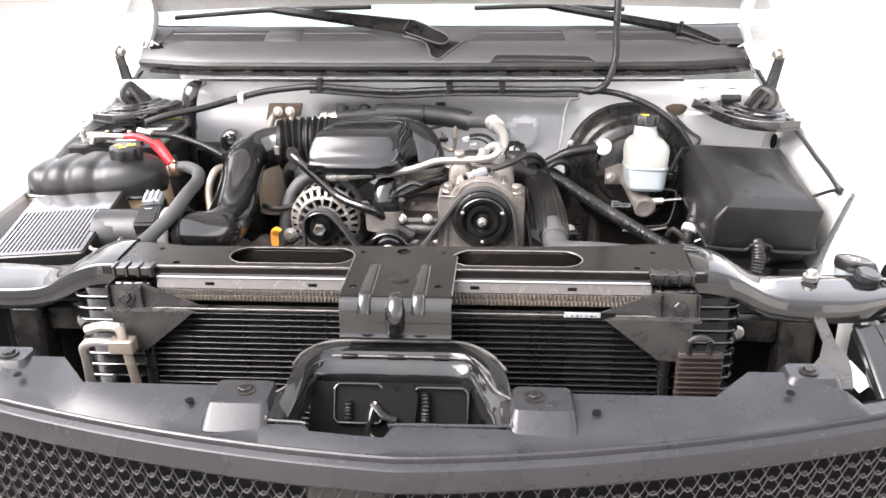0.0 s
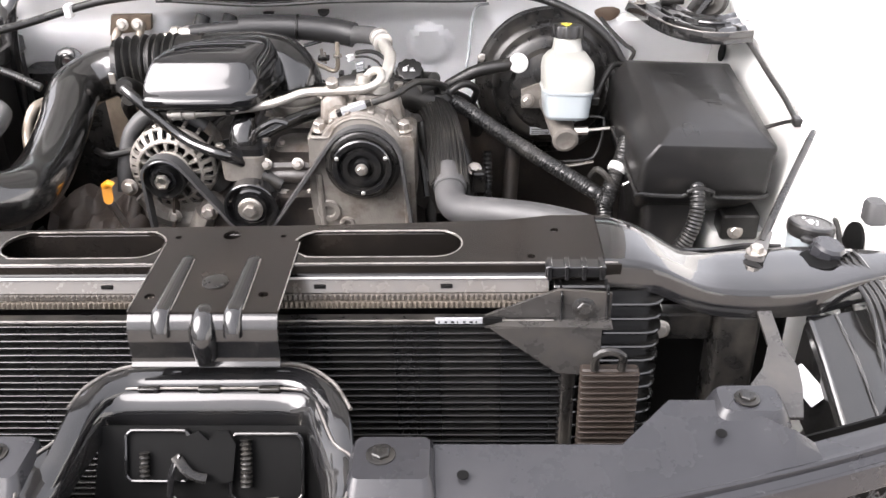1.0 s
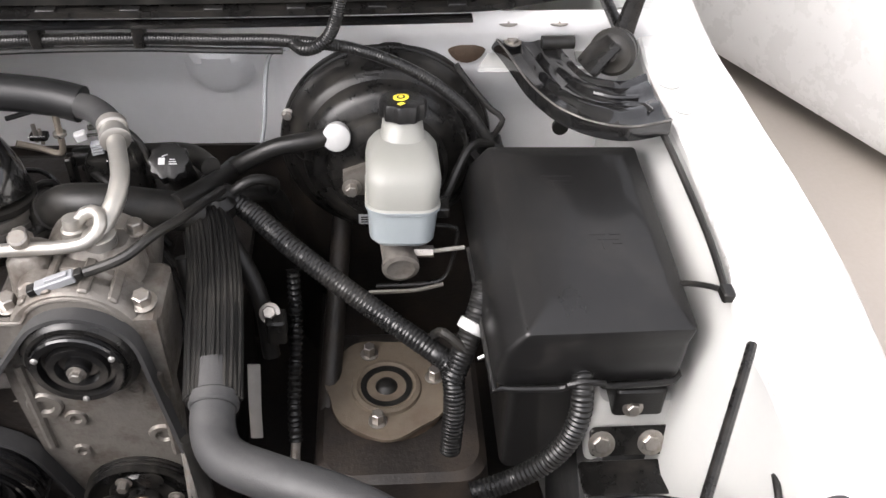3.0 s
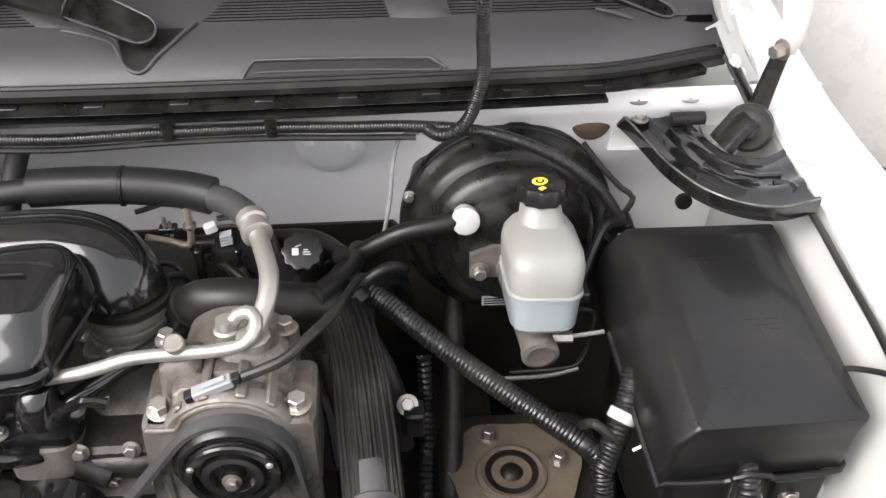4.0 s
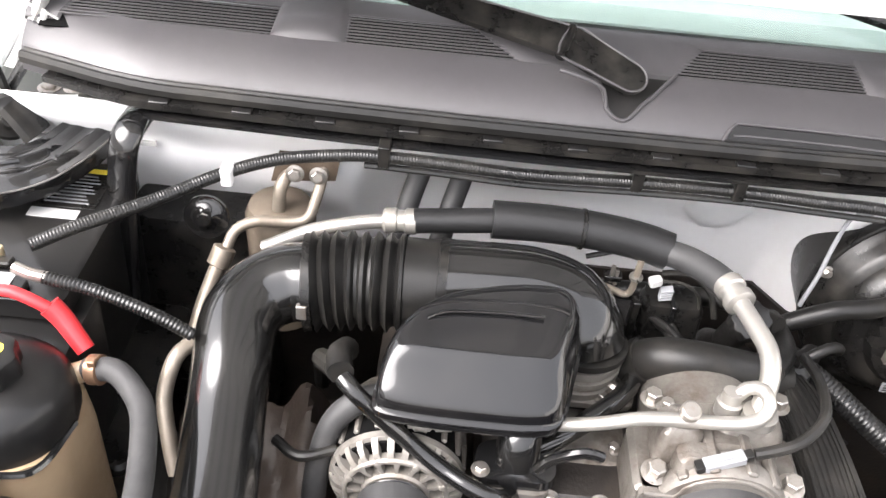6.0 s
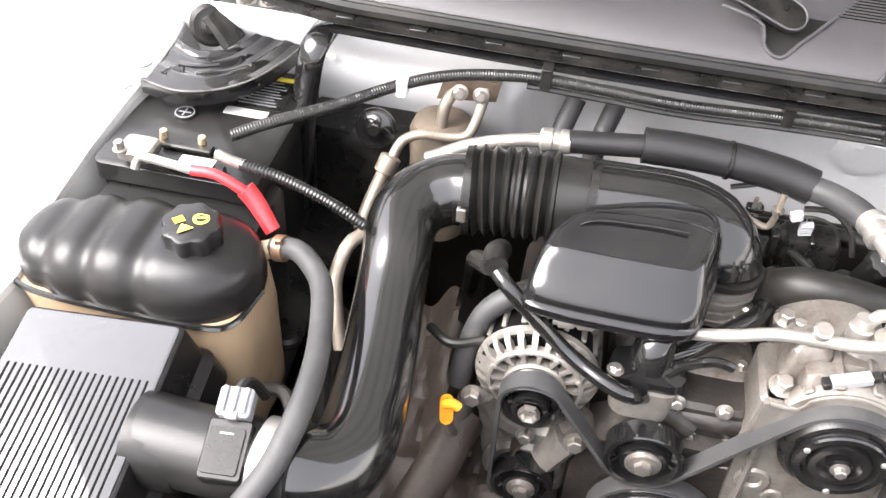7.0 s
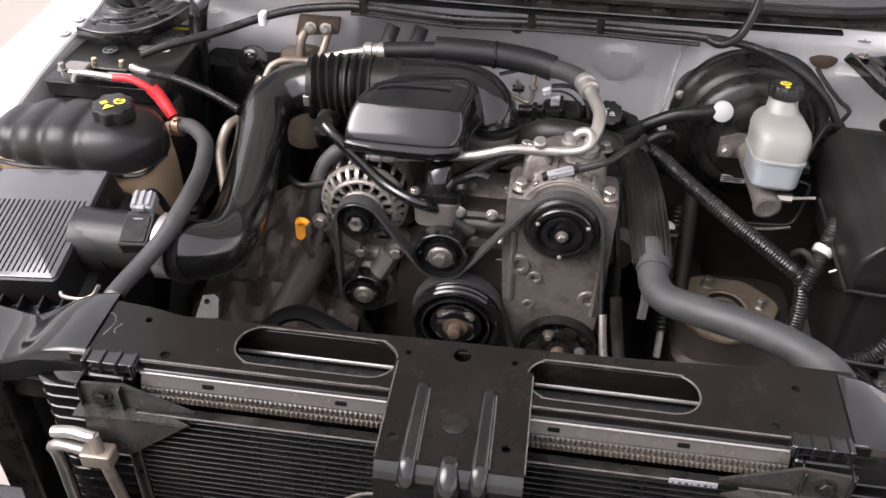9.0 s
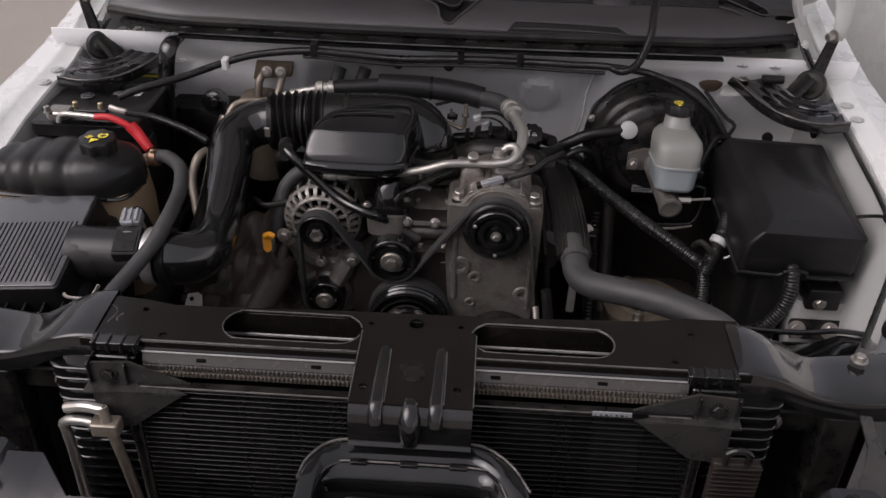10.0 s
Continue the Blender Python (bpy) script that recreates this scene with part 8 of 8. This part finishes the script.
for k in range(41):
    u = k / 40
    row = []
    for j in range(41):
        w = j / 40
        p = Vector((-0.52 + 0.30 * u, 0.16 + 0.46 * w, 0.70 + 0.10 * w))
        q = noise.fractal(p * 9, 0.7, 2.1, 4) * 0.035 + 0.018 * abs(math.sin(14 * u + 3 * w)) + 0.05 * math.exp(-((u - 0.6) / 0.12) ** 2)
        row.append((p.x, p.y, p.z + q))
    rows.append(row)
part("sheet", grid_sheet(rows, 0.003), BROWN, hs)
rows = [[(-0.24 + 0.02 * w + 0.02 * noise.noise(Vector((u * 5, w * 5, 3))), 0.40 + 0.25 * u, 0.66 + 0.24 * w + 0.012 * math.sin(20 * u)) for w in [j / 12 for j in range(13)]] for u in [k / 20 for k in range(21)]]
part("engine_side", grid_sheet(rows, 0.004), BROWN, hs, "brown dirty manifold shield against the engine")
part("pipe", sweep([(-0.42, 0.20, 0.66), (-0.37, 0.28, 0.74), (-0.33, 0.36, 0.80), (-0.30, 0.44, 0.84)], 0.028, 16), BROWN, hs)
part("pipe", sweep([(-0.335, 0.24, 0.62), (-0.325, 0.32, 0.72), (-0.315, 0.38, 0.80), (-0.30, 0.45, 0.88)], 0.013, 12), BROWN, hs)
chas = thing("chassis_frame", (0, 0.4, 0.4), "dark dirty chassis rails and crossmember below the engine", "chassis")
for s in (-1, 1):
    part("rail", block(*sorted((s * 0.34, s * 0.45)), -0.1, 1.1, 0.42, 0.58, 0.01, 0.004), GRIME, chas)
    part("tower", stack([(0.45, s * 0.47, 0.56, 0.28, 0.34, 0.04), (0.66, s * 0.47, 0.56, 0.24, 0.28, 0.04), (0.67, s * 0.47, 0.56, 0.22, 0.26, 0.04)]), GRIME, chas)
part("crossmember", block(-0.45, 0.45, 0.1, 0.3, 0.40, 0.52, 0.02, 0.01), GRIME, chas)
part("skid", block(-0.72, 0.72, -0.1, 1.0, 0.37, 0.40, 0.02, 0.008), GRIME, chas)
t = hose("steering_hose", "steel ended black steering hoses beside the pump", [(0.22, 0.36, 0.86), (0.23, 0.34, 0.80), (0.245, 0.30, 0.74), (0.27, 0.27, 0.70)], 0.010, RUBBER, n=12)
part("steel_end", sweep([(0.205, 0.385, 0.80), (0.215, 0.34, 0.74), (0.235, 0.31, 0.71), (0.255, 0.285, 0.69)], 0.007, 10), STEEL, t)
t = hose("shift_cable", "black ribbed cable with a steel end beside the engine", [(0.33, 0.60, 0.90), (0.33, 0.56, 0.82), (0.325, 0.50, 0.75), (0.325, 0.47, 0.70)], 0.010, LOOM, "cable", "cable", n=12, corrugate=0.003, pitch=0.008)
part("end", sweep([(0.325, 0.47, 0.70), (0.322, 0.44, 0.66)], 0.007, 10), STEEL, t)
bolt(t, (0.305, 0.52, 0.90), (0, -0.6, 0.8), 0.009, 0.008)
t = hose("brake_shield", "thin bent aluminium heat shields between the hoses", [(0.285, 0.47, 0.86), (0.282, 0.45, 0.80), (0.28, 0.44, 0.75)], 0.008, BRIGHT, "shield", "shield", n=8, flat=0.2)

# ---- parked car beside the truck ----
car = thing("parked_car", (2.6, 2.6, 0), "white parked car standing close beside the truck", "car")
CM = Matrix.Translation((2.16, 1.56, 0)) @ Matrix.Rotation(radians(119), 4, "Z")
part("body", stack([(0.10, 2.0, -0.9, 4.1, 1.7, 0.25), (0.18, 2.0, -0.9, 4.2, 1.78, 0.3), (0.80, 2.0, -0.9, 4.22, 1.8, 0.3), (0.98, 2.0, -0.9, 4.1, 1.72, 0.3), (1.06, 2.1, -0.9, 3.6, 1.6, 0.3), (1.38, 2.3, -0.9, 2.2, 1.3, 0.3), (1.42, 2.3, -0.9, 1.9, 1.1, 0.3)], n=8, m=CM), WHITE, car)
for x in (0.75, 3.2):
    for y in (-0.35, -1.45):
        w = part("wheel", lathe([(-0.1, 0.22), (-0.1, 0.3), (-0.07, 0.32), (0.07, 0.32), (0.1, 0.3), (0.1, 0.2)], CM @ Vector((x, y, 0.32)), CM.to_3x3() @ Vector((0, 1, 0)), 32), TYRE, car)
        part("rim", lathe([(-0.09, 0.21), (0.085, 0.21), (0.07, 0.1)], CM @ Vector((x, y, 0.32)), CM.to_3x3() @ Vector((0, 1, 0)), 24), STEEL, w)
# cab of the truck behind the screen
part("cab", block(-0.93, 0.93, 1.72, 4.6, 0.5, 1.25, 0.08, 0.03), WHITE, truck, "white painted cab and bed")
part("roof", block(-0.75, 0.75, 1.68, 3.2, 1.83, 1.9, 0.08, 0.03), WHITE, truck, "white painted roof")
for s in (-1, 1):
    part("pillar", sweep([(s * 0.78, 0.98, 1.25), (s * 0.76, 1.35, 1.56), (s * 0.72, 1.7, 1.86)], 0.04, 10, 0.05), WHITE, truck, "white painted windscreen pillar")
    w = part("front_wheel", lathe([(-0.12, 0.25), (-0.12, 0.36), (-0.09, 0.385), (0.09, 0.385), (0.12, 0.36), (0.12, 0.25)], (s * 0.83, 0.62, 0.385), (1, 0, 0), 40), TYRE, truck)

# black clutter round the engine's rear and sides
cl = thing("engine_harness", (0.23, 0.66, 0.95), "bundle of taped black harness branches beside the compressor", "harness")
for pts, r in (([(0.20, 0.58, 1.03), (0.225, 0.62, 1.02), (0.24, 0.67, 1.0), (0.25, 0.74, 0.97)], 0.014), ([(0.235, 0.62, 1.01), (0.27, 0.65, 0.99), (0.30, 0.70, 0.95), (0.31, 0.74, 0.88)], 0.013),
               ([(0.22, 0.60, 1.0), (0.26, 0.58, 0.96), (0.29, 0.55, 0.9), (0.30, 0.52, 0.82)], 0.012), ([(0.23, 0.67, 1.02), (0.19, 0.73, 1.0), (0.12, 0.76, 0.98), (0.02, 0.78, 0.96)], 0.013),
               ([(0.25, 0.63, 1.0), (0.285, 0.64, 1.02), (0.31, 0.66, 1.0), (0.30, 0.69, 0.96)], 0.007), ([(0.21, 0.53, 0.99), (0.22, 0.50, 0.92), (0.225, 0.47, 0.82), (0.23, 0.44, 0.72)], 0.010)):
    part("branch", sweep(pts, r, 12), RUBBER, cl)
part("junction", block(0.205, 0.265, 0.60, 0.66, 0.975, 1.01, 0.02, 0.01), RUBBER, cl)
part("connector", block(0.30, 0.325, 0.50, 0.53, 0.86, 0.90, 0.005, 0.003), STEEL_BLACK, cl)
st = thing("steering_shaft", (0.38, 0.65, 0.75), "dark steering shaft running down beside the engine", "shaft")
part("shaft", sweep([(0.40, 0.90, 0.86), (0.38, 0.72, 0.76), (0.36, 0.5, 0.62)], 0.016, 12), GRIME, st)
part("boot", lathe([(0, 0.05), (0.03, 0.042), (0.035, 0.03), (0.06, 0.028)], (0.40, 0.90, 0.86), (-0.1, -0.9, -0.5), 20), RUBBER, st)
sp = thing("spark_leads", (0.1, 0.68, 0.95), "black spark plug leads over the valve cover", "leads")
for k in range(4):
    part("lead", sweep([(0.06 + 0.01 * k, 0.70, 1.0), (0.10 + 0.02 * k, 0.66 - 0.03 * k, 1.0 - 0.01 * k), (0.16 + 0.015 * k, 0.62 - 0.04 * k, 0.95), (0.22, 0.60 - 0.05 * k, 0.88)], 0.0055, 8), RUBBER, sp)
for k in range(3):
    part("lead", sweep([(-0.06 - 0.02 * k, 0.70, 0.98), (-0.13 - 0.02 * k, 0.66, 0.98), (-0.20 - 0.02 * k, 0.60 - 0.03 * k, 0.95), (-0.25, 0.56 - 0.04 * k, 0.88)], 0.0055, 8), RUBBER, sp)
lh = thing("left_clutter", (-0.42, 0.6, 0.85), "black hoses and wires below the intake duct", "hoses")
for pts, r in (([(-0.36, 0.46, 0.97), (-0.33, 0.44, 0.97), (-0.29, 0.45, 0.975)], 0.006), ([(-0.30, 0.50, 1.05), (-0.32, 0.54, 1.02), (-0.33, 0.60, 0.95), (-0.34, 0.66, 0.85)], 0.012), ([(-0.45, 0.30, 0.9), (-0.47, 0.36, 0.88), (-0.5, 0.45, 0.86), (-0.52, 0.55, 0.84)], 0.014),
               ([(-0.48, 0.30, 0.93), (-0.50, 0.33, 0.95), (-0.53, 0.34, 0.94), (-0.56, 0.33, 0.93)], 0.008), ([(-0.43, 0.16, 0.80), (-0.44, 0.14, 0.9), (-0.45, 0.10, 0.96)], 0.007)):
    part("hose", sweep(pts, r, 10), RUBBER, lh)
part("bracket", block(-0.30, -0.25, 0.10, 0.15, 0.78, 0.80, 0.006, 0.003), STEEL_BLACK, lh)
fs = thing("fan_shroud", (-0.25, 0.23, 0.8), "black curved fan shroud rim behind the radiator bar", "fan shroud")
arc = [(-0.352, 0.195, 0.835), (-0.334, 0.216, 0.852), (-0.316, 0.231, 0.86), (-0.286, 0.24, 0.862), (-0.249, 0.234, 0.855), (-0.20, 0.214, 0.845), (-0.161, 0.194, 0.832), (-0.12, 0.175, 0.81)]
# Rim and lip coloured near black so the arc sinks into shade
part("rim", sweep(arc, 0.018, 12, 0.008, shape=[(-0.013, -0.006), (-0.013, 0.001), (-0.008, 0.004), (0.0, 0.005), (0.008, 0.004), (0.013, 0.001), (0.013, -0.006)]), CORE_SHADE, fs)
part("rim_lip", sweep([(x, y + 0.012, z + 0.002) for x, y, z in arc], 0.003, 8), CORE_SHADE, fs)
for k in range(3):
    a, b = Vector((-0.322 + 0.012 * k, 0.325 - 0.016 * k, 0.715)), Vector((-0.262 + 0.02 * k, 0.345 - 0.016 * k, 0.71))
    part("slat", sweep([a, a.lerp(b, 0.5) + Vector((0, 0, 0.003)), b], 0.006, 8, 0.01, 0.4), PALE, fs, "pale slat behind the rim")
tb = thing("bar_tab", (-0.37, 0.09, 0.99), "small black steel tab with a hole behind the bar", "tab")
part("tab", plate([(-0.016, -0.018), (0.016, -0.018), (0.013, 0.012), (0.006, 0.017), (-0.010, 0.015)], 0.003, pose(-0.371, 0.093, 0.995, 32, 0, 6), [circle(-0.003, 0.006, 0.004, 12)]), STEEL_BLACK, tb)
part("stem", sweep([(-0.37, 0.084, 0.984), (-0.372, 0.06, 0.975), (-0.374, 0.012, 1.0)], 0.012, 8, 0.01, 0.25), STEEL_BLACK, tb)
ca = thing("cab_heater_duct", (-0.42, 0.82, 0.9), "black heater box on the firewall behind the battery", "heater box")
part("box", stack([(0.62, -0.545, 0.83, 0.21, 0.12, 0.03), (0.98, -0.545, 0.83, 0.19, 0.11, 0.03), (1.0, -0.545, 0.83, 0.17, 0.09, 0.03)]), STEEL_BLACK, ca)
part("lug", lathe([(0, 0.03), (0.006, 0.03), (0.006, 0.022), (0.012, 0.012), (0.02, 0.008)], (-0.51, 0.765, 1.03), (0, -1, 0.3), 20), GLOSS, ca)
bolt(ca, (-0.51, 0.76, 1.035), (0, -1, 0.3), 0.007, 0.012)
